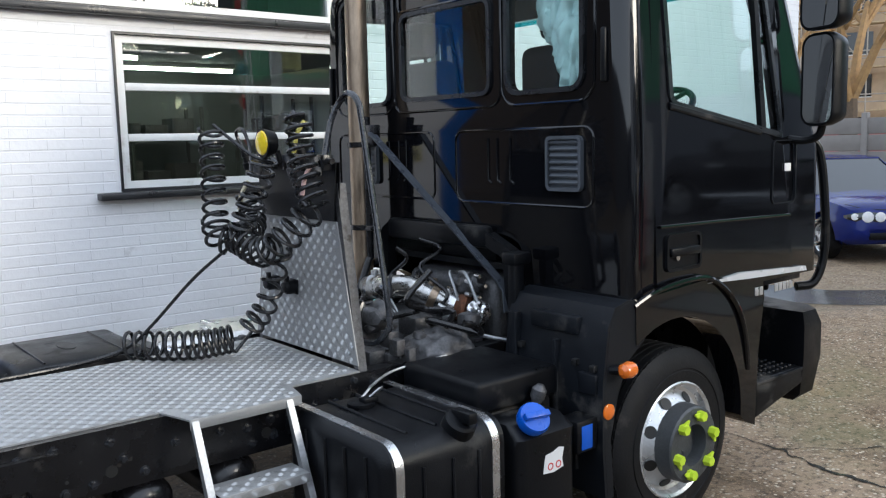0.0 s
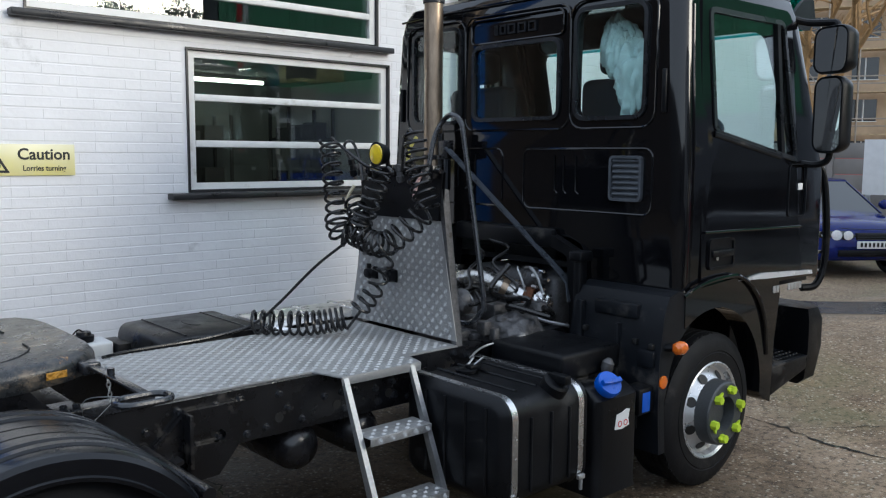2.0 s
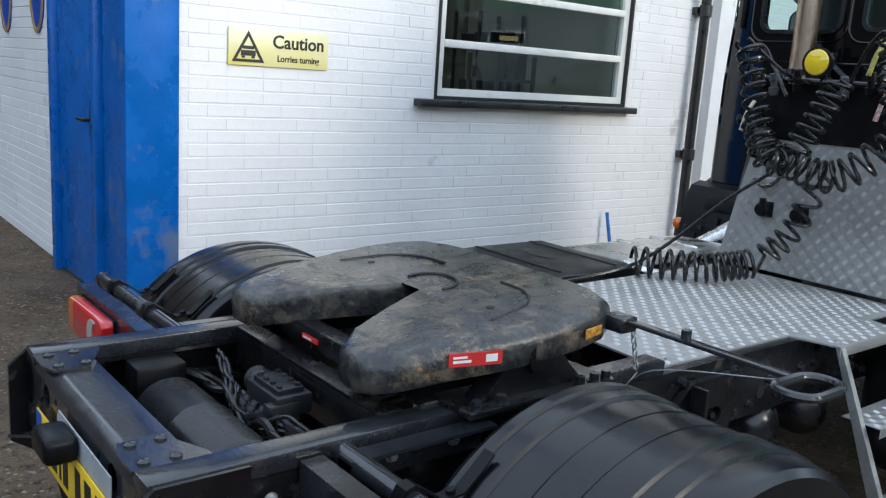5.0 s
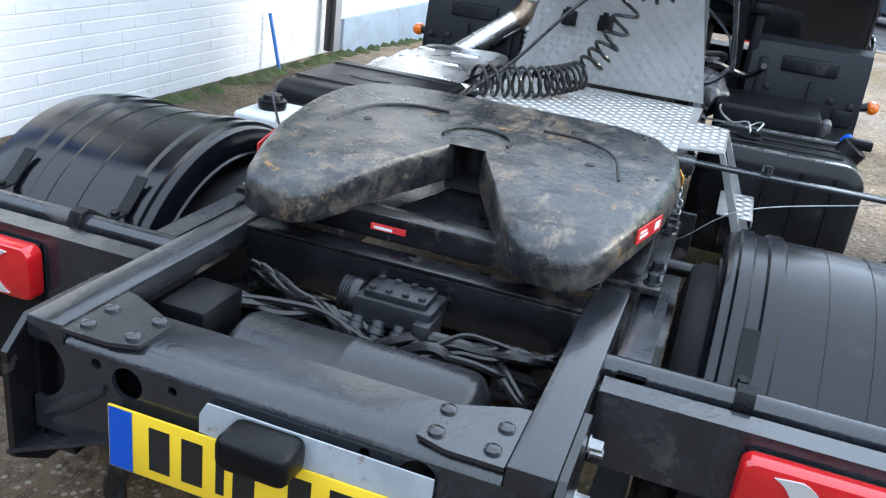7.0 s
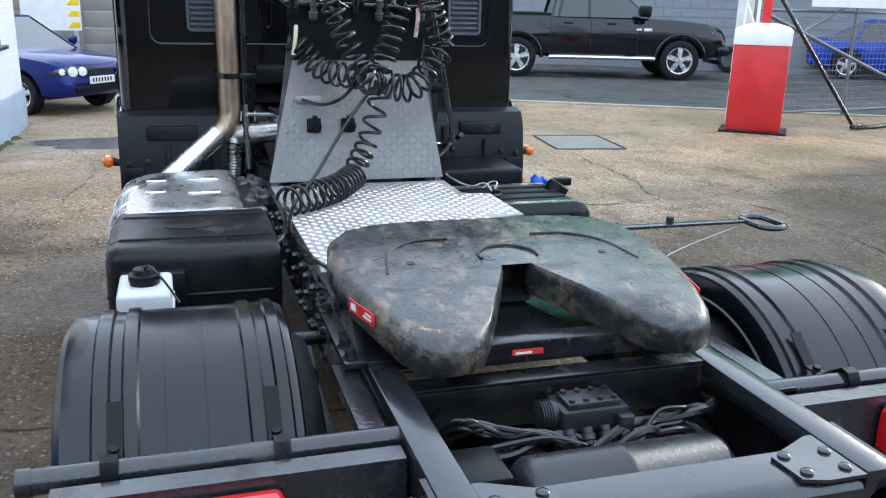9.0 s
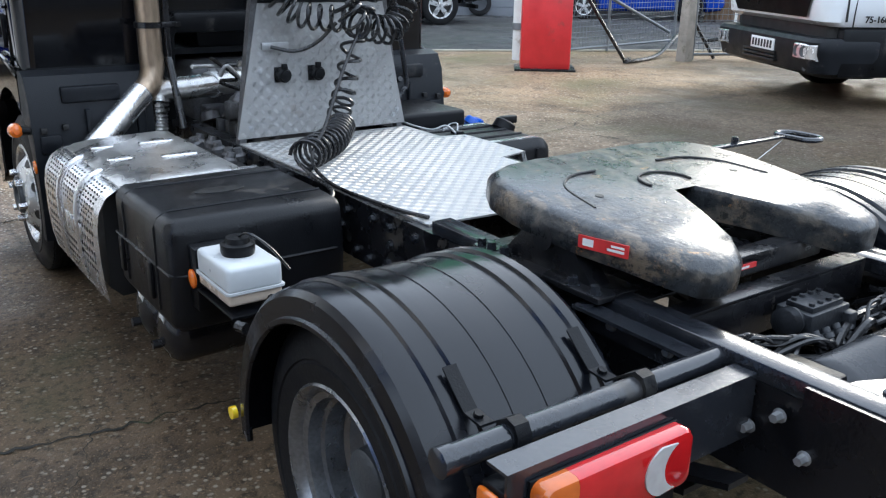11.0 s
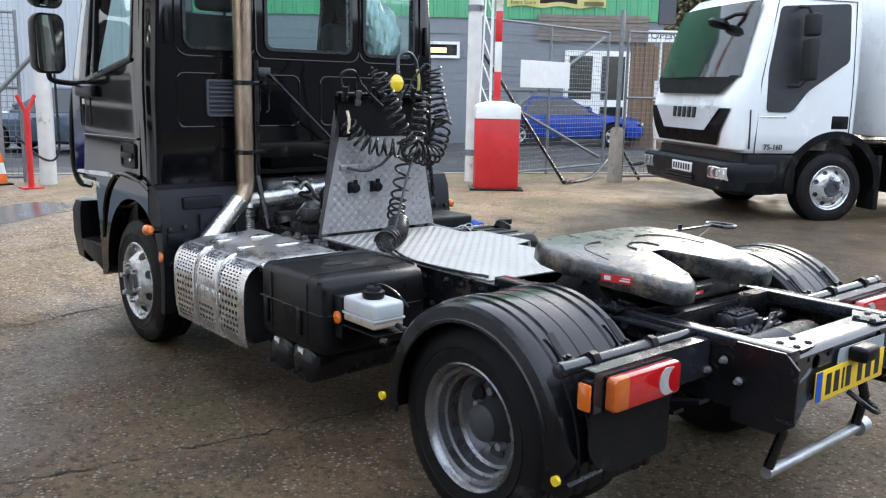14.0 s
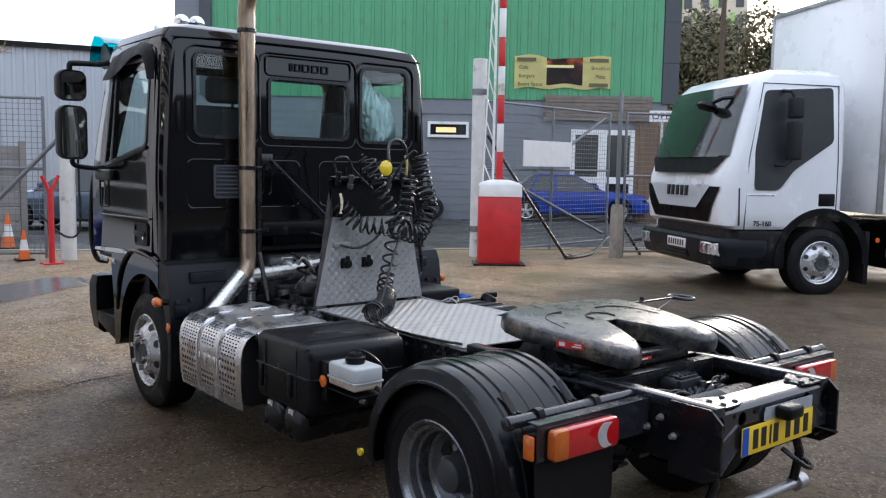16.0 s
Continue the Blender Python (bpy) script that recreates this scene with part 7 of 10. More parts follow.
for v in bm.verts:
    p = v.co.copy()
    k = 1 + 0.18 * noise.noise(p * 2.7) + 0.12 * abs(noise.noise(p * 6.5)) + 0.08 * abs(noise.noise(p * 13))
    v.co = Vector((2.655 + p.x * 0.055 * k, -0.285 + p.y * 0.052 * k, 0.812 + p.z * 0.058 * k))
P("heat_wrap", bm, ALU_BRIGHT, None, "crinkled silver heat shield wrap")
bm = B()
lathe(bm, [(-0.05, 0.03), (-0.045, 0.05), (-0.02, 0.062), (0.02, 0.062), (0.03, 0.045), (0.06, 0.04), (0.062, 0.01)], (2.69, -0.20, 0.925), (0.3, -0.9, 0.2), 20)
tb = P("turbocharger", bm, CASTING, None, "cast turbocharger housing")
for k in range(5):
    bm = B()
    a = k * 1.25
    cyl(bm, (2.66 + 0.05 * math.cos(a), -0.25, 0.925 + 0.05 * math.sin(a)), (2.655 + 0.05 * math.cos(a), -0.285, 0.925 + 0.05 * math.sin(a)), 0.011, 0.009, seg=8)
    P("stud", bm, ALU_BRIGHT, tb)
bm = B()
tube(bm, [(2.64, -0.18, 0.985), (2.62, -0.24, 0.99), (2.60, -0.30, 0.95), (2.61, -0.33, 0.87)], 0.008, 7, 6)
tube(bm, [(2.66, -0.12, 0.98), (2.60, -0.16, 0.985), (2.585, -0.21, 0.92), (2.60, -0.23, 0.84)], 0.006, 7, 6)
P("oil_line", bm, GALV, tb)
bm = B()
bmesh.ops.create_icosphere(bm, subdivisions=5, radius=1.0)
for v in bm.verts:
    p = v.co.copy()
    k = 1 + 0.16 * noise.noise(p * 1.9) + 0.07 * noise.noise(p * 4.3) + 0.03 * noise.noise(p * 11)
    v.co = Vector((2.36 + p.x * 0.16 * k, -0.36 + p.y * 0.14 * k, 0.70 + p.z * 0.11 * k))
P("bell_housing", bm, CASTING, None, "dirty alloy bell housing", 180)
for x, y, z, r in ((2.23, -0.10, 0.83, 0.07), (2.20, 0.10, 0.80, 0.055), (2.33, 0.22, 0.80, 0.06)):
    bm = B()
    bmesh.ops.create_icosphere(bm, subdivisions=3, radius=r)
    for v in bm.verts:
        v.co *= 1 + 0.35 * noise.noise(v.co * 22 + Vector((x * 9, y * 9, 0)))
        v.co += Vector((x, y, z))
    P("gearbox_casting", bm, CASTING, None, "knobbly alloy gearbox casting")
bm = B()
lathe(bm, [(0.0, 0.036)] + [(0.012 + 0.0075 * i, 0.042 if i % 2 else 0.035) for i in range(22)] + [(0.185, 0.036)], (2.60, 0.522, 0.800), (-0.06, 0.06, -1), 20)
for z in (0.79, 0.765):
    lathe(bm, [(-0.008, 0.042), (-0.006, 0.047), (0.006, 0.047), (0.008, 0.042)], (2.60, 0.522, z), (0, 0, 1), 20)
P("flexible_bellows", bm, EXHAUST, None, "ribbed flexible exhaust bellows")
bm = B()
tube(bm, [(2.605, 0.535, 0.985), (2.605, 0.535, 2.50)], 0.054, 24)
tube(bm, [(2.605, 0.535, 2.44), (2.605, 0.535, 2.58), (2.58, 0.535, 2.66), (2.52, 0.535, 2.74)], 0.0565, 24, 6, cap=False)
tube(bm, [(2.605, 0.535, 1.02), (2.60, 0.537, 0.95), (2.585, 0.56, 0.89), (2.565, 0.61, 0.845)], 0.0545, 24, 6)
stk = P("exhaust_chimney", bm, STACK_HOT, None, "heat-stained brown steel exhaust stack")
bm = B()
tube(bm, [(2.57, 0.60, 0.855), (2.43, 0.92, 0.60)], 0.0565, 24)
P("stack_elbow", bm, ALU_BRIGHT, stk, "bright lower stack pipe")
for z in (2.45, 1.565, 1.15):
    bm = B()
    lathe(bm, [(-0.014, 0.057), (-0.012, 0.063), (0.012, 0.063), (0.014, 0.057)], (2.605, 0.535, z), (0, 0, 1), 24)
    if z < 2:
        box(bm, 2.572, 2.612, 0.395, 0.482, z - 0.012, z + 0.012, 0.003)
        bolt(bm, (2.572, 0.41, z), (-1, 0, 0), 0.008)
    P("clamp", bm, CHASSIS, stk)
bm = B()
tube(bm, [(2.594, 0.455, 1.70), (2.594, 0.458, 1.06), (2.585, 0.46, 0.99), (2.52, 0.46, 0.84), (2.457, 0.46, 0.69)], 0.018, 12, 4)
box(bm, 2.572, 2.612, 0.365, 0.448, 1.56, 1.66, 0.004)
P("stack_post", bm, CHASSIS, None, "black upright holding the stack")
bm = B()
rings(bm, [[(x - 0.019, y - 0.003, z + 0.004), (x + 0.019, y - 0.003, z + 0.004), (x + 0.019, y + 0.003, z - 0.004), (x - 0.019, y + 0.003, z - 0.004)] for x, y, z in ((2.57, 0.38, 1.62), (2.675, -0.40, 0.975), (2.68, -0.44, 0.93), (2.66, -0.47, 0.84))])
P("diagonal_strut", bm, surface("strut_grey", (0.055, 0.062, 0.075), 0.3, var=0.2, scale=12, bump=0.001), None, "grey diagonal bracing tube")

# ---- right side: fuel and additive tanks ----
FUEL = surface("tank_plastic", (0.006, 0.0065, 0.008), 0.36, spec=0.25, var=0.25, scale=6, fine=180, bump=0.0015, dirt=(0.05, 0.047, 0.043), dirt_amount=0.05)
bm = B()
lo = rr_pts(-1.055, -0.44, 0.205, 0.645, 0.085, 6)
rings(bm, [[(1.595, y, z) for y, z in offset_poly(lo, 0.05)], [(1.60, y, z) for y, z in offset_poly(lo, 0.03)], [(1.625, y, z) for y, z in lo], [(2.085, y, z) for y, z in lo], [(2.11, y, z) for y, z in offset_poly(lo, 0.03)], [(2.115, y, z) for y, z in offset_poly(lo, 0.05)]])
ft = P("fuel_tank", bm, FUEL, None, "black fuel tank with bright straps", 40)
for y in (-0.95, -0.83, -0.71, -0.59):
    bm = B()
    tube(bm, [(1.592, y, 0.25), (1.592, y, 0.60)], 0.007, 6)
    P("moulded_rib", bm, FUEL, ft)
for x in (1.74, 1.86, 1.97):
    bm = B()
    tube(bm, [(x, -0.5, 0.648), (x, -0.97, 0.648)], 0.006, 6)
    tube(bm, [(x, -1.058, 0.56), (x, -1.058, 0.26)], 0.006, 6)
    P("moulded_rib", bm, FUEL, ft)
for x in (1.648, 2.045):
    bm = B()
    lo2 = [p for p in rr_pts(-1.0585, -0.40, 0.2, 0.6485, 0.088, 6)]
    pth = [(-0.43, 0.6485)] + [p for p in lo2[7:14]] + [p for p in lo2[14:20]] + [(-0.5, 0.2)]
    path = [(y, z) for y, z in pth]
    rings(bm, [[(x - 0.016, y, z), (x + 0.016, y, z), (x + 0.016, y + (0.003 if y < -1.0 else 0), z - (0.003 if z > 0.6 else 0)), (x - 0.016, y + (0.003 if y < -1.0 else 0), z - (0.003 if z > 0.6 else 0))] for y, z in path], cap=False)
    st = P("strap", bm, ALU_BRIGHT, ft, "bright metal strap")
    bm = B()
    cyl(bm, (x, -1.063, 0.24), (x, -1.063, 0.19), 0.008, seg=8)
    box(bm, x - 0.02, x + 0.02, -1.07, -1.055, 0.235, 0.255, 0.003)
    P("strap_bolt", bm, GALV, st)
bm = B()
lathe(bm, [(0, 0.05), (0.025, 0.05), (0.027, 0.058), (0.07, 0.056), (0.078, 0.048), (0.08, 0.005)], (1.925, -0.985, 0.605), (0, -0.55, 0.83), 18)
box(bm, 1.905, 1.945, -1.085, -0.99, 0.66, 0.70, 0.008)
P("filler_cap", bm, PLASTIC, ft, "black filler cap")
bm = B()
lathe(bm, [(0, 0.05), (0.012, 0.05), (0.016, 0.04), (0.018, 0.005)], (1.80, -0.62, 0.648), (0, 0, 1), 20)
box(bm, 1.79, 1.85, -0.66, -0.62, 0.66, 0.68, 0.005)
P("level_sender", bm, PLASTIC, ft)
bm = B()
tube(bm, [(1.80, -0.62, 0.67), (1.86, -0.60, 0.70), (1.90, -0.54, 0.68), (2.05, -0.48, 0.70), (2.3, -0.50, 0.72)], 0.005, 6, 6)
tube(bm, [(1.82, -0.64, 0.675), (1.85, -0.66, 0.705), (1.88, -0.64, 0.70), (1.88, -0.60, 0.672)], 0.004, 6, 6)
P("sender_wire", bm, GALV, ft)
bm = B()
box(bm, 2.10, 2.52, -0.90, -0.46, 0.60, 0.72, 0.02, 3)
box(bm, 2.12, 2.50, -0.88, -0.50, 0.35, 0.60, 0.02, 3)
P("battery_box", bm, PLASTIC, None, "black covered battery box")
bm = B()
lp = [[(x, y, z) for x, y in rr_pts(2.135, 2.425, -1.075, -0.80, r, 4)] for z, r in ((0.12, 0.03), (0.14, 0.04), (0.50, 0.04), (0.545, 0.035))] + [[(x, y, 0.585) for x, y in rr_pts(2.15, 2.41, -1.02, -0.82, 0.03, 4)]]
rings(bm, lp)
ad = P("additive_tank", bm, FUEL, None, "black additive tank with blue cap", 45)
bm = B()
lathe(bm, [(0, 0.042), (0.02, 0.043), (0.022, 0.056), (0.05, 0.06), (0.062, 0.055), (0.066, 0.02), (0.066, 0.004)], (2.235, -1.02, 0.575), (-0.15, -0.72, 0.68), 24)
dcap = Vector((-0.15, -0.72, 0.68)).normalized()
ctr = Vector((2.235, -1.02, 0.575)) + dcap * 0.074
u, v = axes(dcap)
box(bm, -0.05, 0.05, -0.012, 0.012, -0.012, 0.012, 0.005, m=Matrix.Translation(ctr) @ Matrix((u, v, dcap)).transposed().to_4x4())
P("blue_cap", bm, BLUE_CAP, ad, "bright blue cap")
bm = B()
pts = [(2.25, 0.405), (2.30, 0.40), (2.352, 0.41), (2.345, 0.44), (2.355, 0.48), (2.33, 0.486), (2.30, 0.475), (2.262, 0.47), (2.255, 0.44)]
prism(bm, pts, "y", -1.0775, -1.0758)
lab = P("torn_label", bm, WHITE_PRINT, ad, "torn white warning label")
for x in (2.285, 2.325):
    bm = B()
    lo = [(x + 0.014 * math.cos(a), 0.425 + 0.014 * math.sin(a)) for a in [k * math.pi / 8 for k in range(16)]]
    ring_prism(bm, lo, offset_poly(lo, 0.004), "y", -1.0787, -1.0777)
    P("warning_ring", bm, RED_PRINT, lab)
bm = B()
box(bm, 2.44, 2.555, -1.065, -0.96, 0.42, 0.545, 0.012)
cyl(bm, (2.50, -1.0, 0.42), (2.50, -1.0, 0.34), 0.012, seg=8)
bx = P("fuse_box", bm, PLASTIC)
bm = B()
box(bm, 2.462, 2.52, -1.0675, -1.0655, 0.435, 0.525, 0.001)
P("blue_label", bm, BLUE_CAP, bx, "blue label")
bm = B()
lathe(bm, [(0, 0.012), (0.03, 0.028), (0.06, 0.028), (0.08, 0.012)], (2.36, -0.93, 0.60), (0.2, -0.2, 1), 12)
P("filter_head", bm, CASTING)
for s, x0 in ((-1, 1.11), (-1, 1.42)):
    bm = B()
    lathe(bm, [(-0.5, 0.085), (0.0, 0.098), (0.03, 0.094), (0.06, 0.075), (0.08, 0.04), (0.083, 0.005)], (x0, -0.33, 0.40), (0.05, -1, 0), 26)
    P("air_reservoir", bm, surface("reservoir_black", (0.012, 0.012, 0.014), 0.25, var=0.2, bump=0.0) if x0 < 1.2 else bpy.data.materials["reservoir_black"], None, "black domed air reservoir under the chassis")

# ---- left side: exhaust box, tank, fluid bottle ----
shield = new("exhaust_box")
shield.parent = truck
bm = B()
lo = [(0.46, 0.30), (1.02, 0.27), (1.06, 0.31), (1.06, 0.60), (1.04, 0.645), (0.98, 0.67), (0.60, 0.682), (0.46, 0.66)]
prism(bm, lo, "x", 1.60, 2.36)
P("body", bm, INK, shield)
# perforated outer plate, rounded over the top
PX0, PX1 = 1.565, 2.40
prof = [(1.072, 0.255), (1.085, 0.32), (1.092, 0.42), (1.092, 0.54), (1.082, 0.60), (1.055, 0.648), (1.01, 0.676), (0.96, 0.686)]


def plate_at(u, v):
    """u along x, v from 0 (foot) to 1 (top edge)."""
    s = v * (len(prof) - 1)
    i = min(int(s), len(prof) - 2)
    a, b = prof[i], prof[i + 1]
    f = s - i
    return Vector((PX0 + (PX1 - PX0) * u, a[0] + (b[0] - a[0]) * f, a[1] + (b[1] - a[1]) * f))


bm = B()
cols, rows = 24, 22
for i in range(cols):
    for j in range(rows):
        u0, u1, v0, v1 = i / cols, (i + 1) / cols, j / rows, (j + 1) / rows
        rib = i in (0, 1, 8, 9, 15, 16, 23)
        hole = (not rib) and 1 <= j < 18 and not (6 <= j <= 9 and 9 < i < 15)
        cq = [plate_at(u0, v0), plate_at(u1, v0), plate_at(u1, v1), plate_at(u0, v1)]
        if not hole:
            bm.faces.new([bm.verts.new(p) for p in cq])
        else:
            sh = 0.12 if j % 2 else -0.12
            hole_pts = []
            for k in range(8):
                a = radians(22.5 + 45 * k)
                uu = 0.5 + sh + 0.33 * math.cos(a)
                vv = 0.5 + 0.27 * math.sin(a)
                hole_pts.append(plate_at(u0 + (u1 - u0) * uu, v0 + (v1 - v0) * vv))
            outer = [plate_at(u1, (v0 + v1) / 2), cq[2], plate_at((u0 + u1) / 2, v1), cq[3], plate_at(u0, (v0 + v1) / 2), cq[0], plate_at((u0 + u1) / 2, v0), cq[1]]
            ov = [bm.verts.new(p) for p in outer]
            hv = [bm.verts.new(p) for p in hole_pts]
            for k in range(8):
                bm.faces.new((ov[k], ov[(k + 1) % 8], hv[k]))
                bm.faces.new((ov[(k + 1) % 8], hv[(k + 1) % 8], hv[k]))
bmesh.ops.remove_doubles(bm, verts=bm.verts, dist=1e-5)
P("perforated_plate", bm, ALU_BRIGHT, shield, "perforated bright metal heat shield", 50)
for u in (0.333, 0.667):
    bm = B()
    pts = [plate_at(u, v / 16) + Vector((0, 0.004, 0.002)) for v in range(1, 16)]
    tube(bm, pts, 0.011, 8)
    P("pressed_rib", bm, ALU_BRIGHT, shield)
for x0, w in ((2.11, 0.02), (2.055, 0.045), (1.99, 0.045), (1.925, 0.045), (1.86, 0.045)):
    bm = B()
    box(bm, x0 - w, x0, 1.091, 1.0965, 0.44, 0.50, 0.002)
    P("emblem_bar", bm, ALU_BRIGHT, shield)
bm = B()
rings(bm, [[(x, 1.0, 0.682 - d), (x, 0.965, 0.699 - d), (x, 0.90, 0.708 - d), (x, 0.62, 0.716 - d), (x, 0.575, 0.711 - d), (x, 0.552, 0.690 - d), (x, 0.556, 0.686 - d), (x, 0.58, 0.704 - d), (x, 0.62, 0.709 - d), (x, 0.90, 0.701 - d), (x, 0.962, 0.692 - d), (x, 0.996, 0.676 - d)] for x, d in ((1.525, 0.030), (1.53, 0.008), (1.55, 0.0), (2.34, 0.0), (2.375, 0.008), (2.385, 0.03))])
P("top_shield", bm, surface("top_shield_steel", (0.66, 0.65, 0.63), 0.30, 0.9, var=0.2, scale=7, bump=0.002), shield, "bright pressed steel top shield")
for x, y0, y1, z in ((2.11, 0.63, 0.77, 0.7145), (1.82, 0.63, 0.77, 0.7145), (2.15, 0.86, 0.95, 0.7055), (1.90, 0.86, 0.95, 0.7055)):
    bm = B()
    box(bm, x - 0.016, x + 0.016, y0, y1, z - 0.004, z + 0.008, 0.006, 3)
    P("pressed_bead", bm, ALU_BRIGHT, shield)
bm = B()
tube(bm, [(1.555, 1.0, 0.665), (1.56, 0.75, 0.69), (1.575, 0.55, 0.675), (1.64, 0.47, 0.66)], 0.024, 12, 6)
P("return_pipe", bm, ALU_BRIGHT, shield)
bm = B()
for i in range(8):
    x, y = rnd.uniform(1.7, 2.25), rnd.uniform(0.43, 0.52)
    lathe(bm, [(0, 0.03), (0.03, 0.03), (0.04, 0.02), (0.06, 0.018), (0.062, 0.003)], (x, y, 0.65), (0, rnd.uniform(-.3, .3), 1), 10)
P("sensor_clutter", bm, CASTING, shield)["kind"] = "stuff"
bm = B()
lathe(bm, [(-0.30, 0.10), (-0.28, 0.16), (0.28, 0.16), (0.30, 0.10)], (1.98, 0.74, 0.42), (1, 0, 0), 26)
P("silencer", bm, STAINLESS, shield)

bm = B()
prof = round_poly([(0.915, 0.37), (1.475, 0.37), (1.475, 0.725), (1.05, 0.725), (0.925, 0.72), (0.905, 0.58)], 0.05, 6)
lp = []
for y, d in ((0.475, 0.03), (0.48, 0.012), (0.50, 0.0), (1.015, 0.0), (1.04, 0.014), (1.05, 0.035)):
    lp.append([(x, y, z) for x, z in offset_poly(prof, d)])
rings(bm, lp)
bbx = P("plastic_tank", bm, FUEL, None, "black moulded plastic tank", 40)
for x in (1.04, 1.36):
    bm = B()
    tube(bm, [(x, 0.50, 0.726), (x, 1.005, 0.726), (x, 1.036, 0.71), (x, 1.051, 0.68), (x, 1.051, 0.42)], 0.005, 6)
    P("seam", bm, FUEL, bbx)
bm = B()
tube(bm, [(0.908, 0.51, 0.56), (0.908, 1.01, 0.56), (0.93, 1.047, 0.56), (1.46, 1.051, 0.56)], 0.006, 6)
P("seam", bm, FUEL, bbx)
bm = B()
lathe(bm, [(0, 0.085), (0.003, 0.085), (0.004, 0.07), (0.0042, 0.004)], (0, 0, 0), (0, 0, 1), 28)
for v in bm.verts:
    v.co = Vector((1.20 + v.co.x * 0.42, 0.78 + v.co.y, 0.7245 + v.co.z))
P("top_recess", bm, INK, bbx)
for x in (1.10, 1.40):
    bm = B()
    box(bm, x - 0.018, x + 0.018, 1.046, 1.062, 0.44, 0.56, 0.005)
    P("toggle_latch", bm, PLASTIC, bbx)
for x in (1.38, 1.16):
    bm = B()
    lathe(bm, [(-0.5, 0.098), (0.0, 0.110), (0.02, 0.107), (0.045, 0.088), (0.062, 0.05), (0.066, 0.004)], (x, 0.96, 0.290), (0, 1, 0), 24)
    cyl(bm, (x + 0.02, 1.01, 0.245), (x + 0.02, 1.05, 0.245), 0.016, seg=8)
    ar = P("air_reservoir", bm, bpy.data.materials["reservoir_black"], None, "black air reservoir with white label")
    bm = B()
    box(bm, x - 0.03, x + 0.012, 1.012, 1.022, 0.315, 0.360)
    P("white_label", bm, WHITE_PRINT, ar)
BOTTLE = surface("milky_plastic", (0.50, 0.52, 0.53), 0.35, var=0.06, scale=8, bump=0.0)
bm = B()
box(bm, 0.60, 0.83, 0.84, 1.0, 0.600, 0.672, 0.014, 3)
res = P("fluid_bottle", bm, BOTTLE, None, "milky white fluid bottle with black cap")
bm = B()
box(bm, 0.602, 0.828, 0.842, 0.998, 0.562, 0.599, 0.010, 3)
P("fluid_level", bm, surface("fluid", (0.48, 0.40, 0.32), 0.3, var=0.08, bump=0.0), res, "pinkish fluid in the bottle's foot")
bm = B()
ring_prism(bm, rr_pts(0.595, 0.835, 0.835, 1.005, 0.012, 4), rr_pts(0.602, 0.828, 0.842, 0.998, 0.012, 4), "z", 0.597, 0.604)
P("bottle_seam", bm, BOTTLE, res)
bm = B()
lathe(bm, [(0.0, 0.045), (0.01, 0.048), (0.03, 0.048), (0.034, 0.036), (0.048, 0.032), (0.05, 0.004)], (0.715, 0.92, 0.672), (0, 0, 1), 20)
P("cap", bm, PLASTIC, res)
bm = B()
tube(bm, [(0.715, 0.92, 0.72), (0.68, 0.90, 0.735), (0.63, 0.86, 0.70), (0.60, 0.82, 0.64)], 0.004, 6, 6)
P("breather", bm, HOSE, res)
bm = B()
box(bm, 0.838, 0.90, 0.80, 1.0, 0.47, 0.66, 0.004)
box(bm, 0.58, 0.90, 0.82, 1.0, 0.535, 0.543, 0.002)
brk = P("bottle_bracket", bm, PLASTIC)
bm = B()
lathe(bm, [(0, 0.029), (0.006, 0.029), (0.009, 0.022), (0.01, 0.003)], (0.867, 1.0005, 0.565), (0, 1, 0), 20)
P("reflector", bm, AMBER, brk, "round orange reflector")
bm = B()
tube(bm, [(0.60, 0.88, 0.57), (0.54, 0.86, 0.56), (0.50, 0.70, 0.55)], 0.012, 8, 5)
cyl(bm, (0.515, 0.99, 0.535), (0.545, 1.0, 0.535), 0.015, seg=8)
P("bottle_hose", bm, HOSE)

# ---- surroundings: gate, fence, barrier ----
POST_PAINT = surface("post_paint", (0.62, 0.62, 0.60), 0.55, var=0.1, scale=5, bump=0.003, dirt=(0.3, 0.24, 0.17), dirt_amount=0.1)
FENCE_STEEL = surface("fence_steel", (0.20, 0.215, 0.23), 0.5, 0.6, var=0.2, scale=8, bump=0.001)
BARRIER_WHITE = surface("barrier_white", (0.75, 0.74, 0.72), 0.4, var=0.08, scale=5, bump=0.001, dirt=(0.45, 0.4, 0.33), dirt_amount=0.08)
CONCRETE_POST = surface("post_concrete", (0.30, 0.27, 0.23), 0.85, var=0.2, scale=9, bump=0.006, dirt=(0.10, 0.10, 0.06), dirt_amount=0.12)

bar = thing("barrier", "red and white vehicle barrier with its arm raised upright", "barrier", at=(7.77, -6.52, 0), turn=-39)
bm = B()
box(bm, -0.27, 0.27, -0.34, 0.34, 0.03, 1.12, 0.012)
part("cabinet", bm, RED_PAINT, bar, "red steel cabinet")
bm = B()
box(bm, -0.33, 0.33, -0.42, 0.42, 0.0, 0.03, 0.004)
part("base_plate", bm, CHASSIS, bar)
bm = B()
rings(bm, [[(x, y, z) for x, y in rr_pts(-w, w, -v, v, 0.03, 4)] for z, w, v in ((1.1205, 0.28, 0.35), (1.30, 0.28, 0.35), (1.345, 0.26, 0.30), (1.385, 0.2, 0.16), (1.39, 0.15, 0.1))])
part("cap", bm, BARRIER_WHITE, bar, "domed white cap")
ARM_H = 0.62
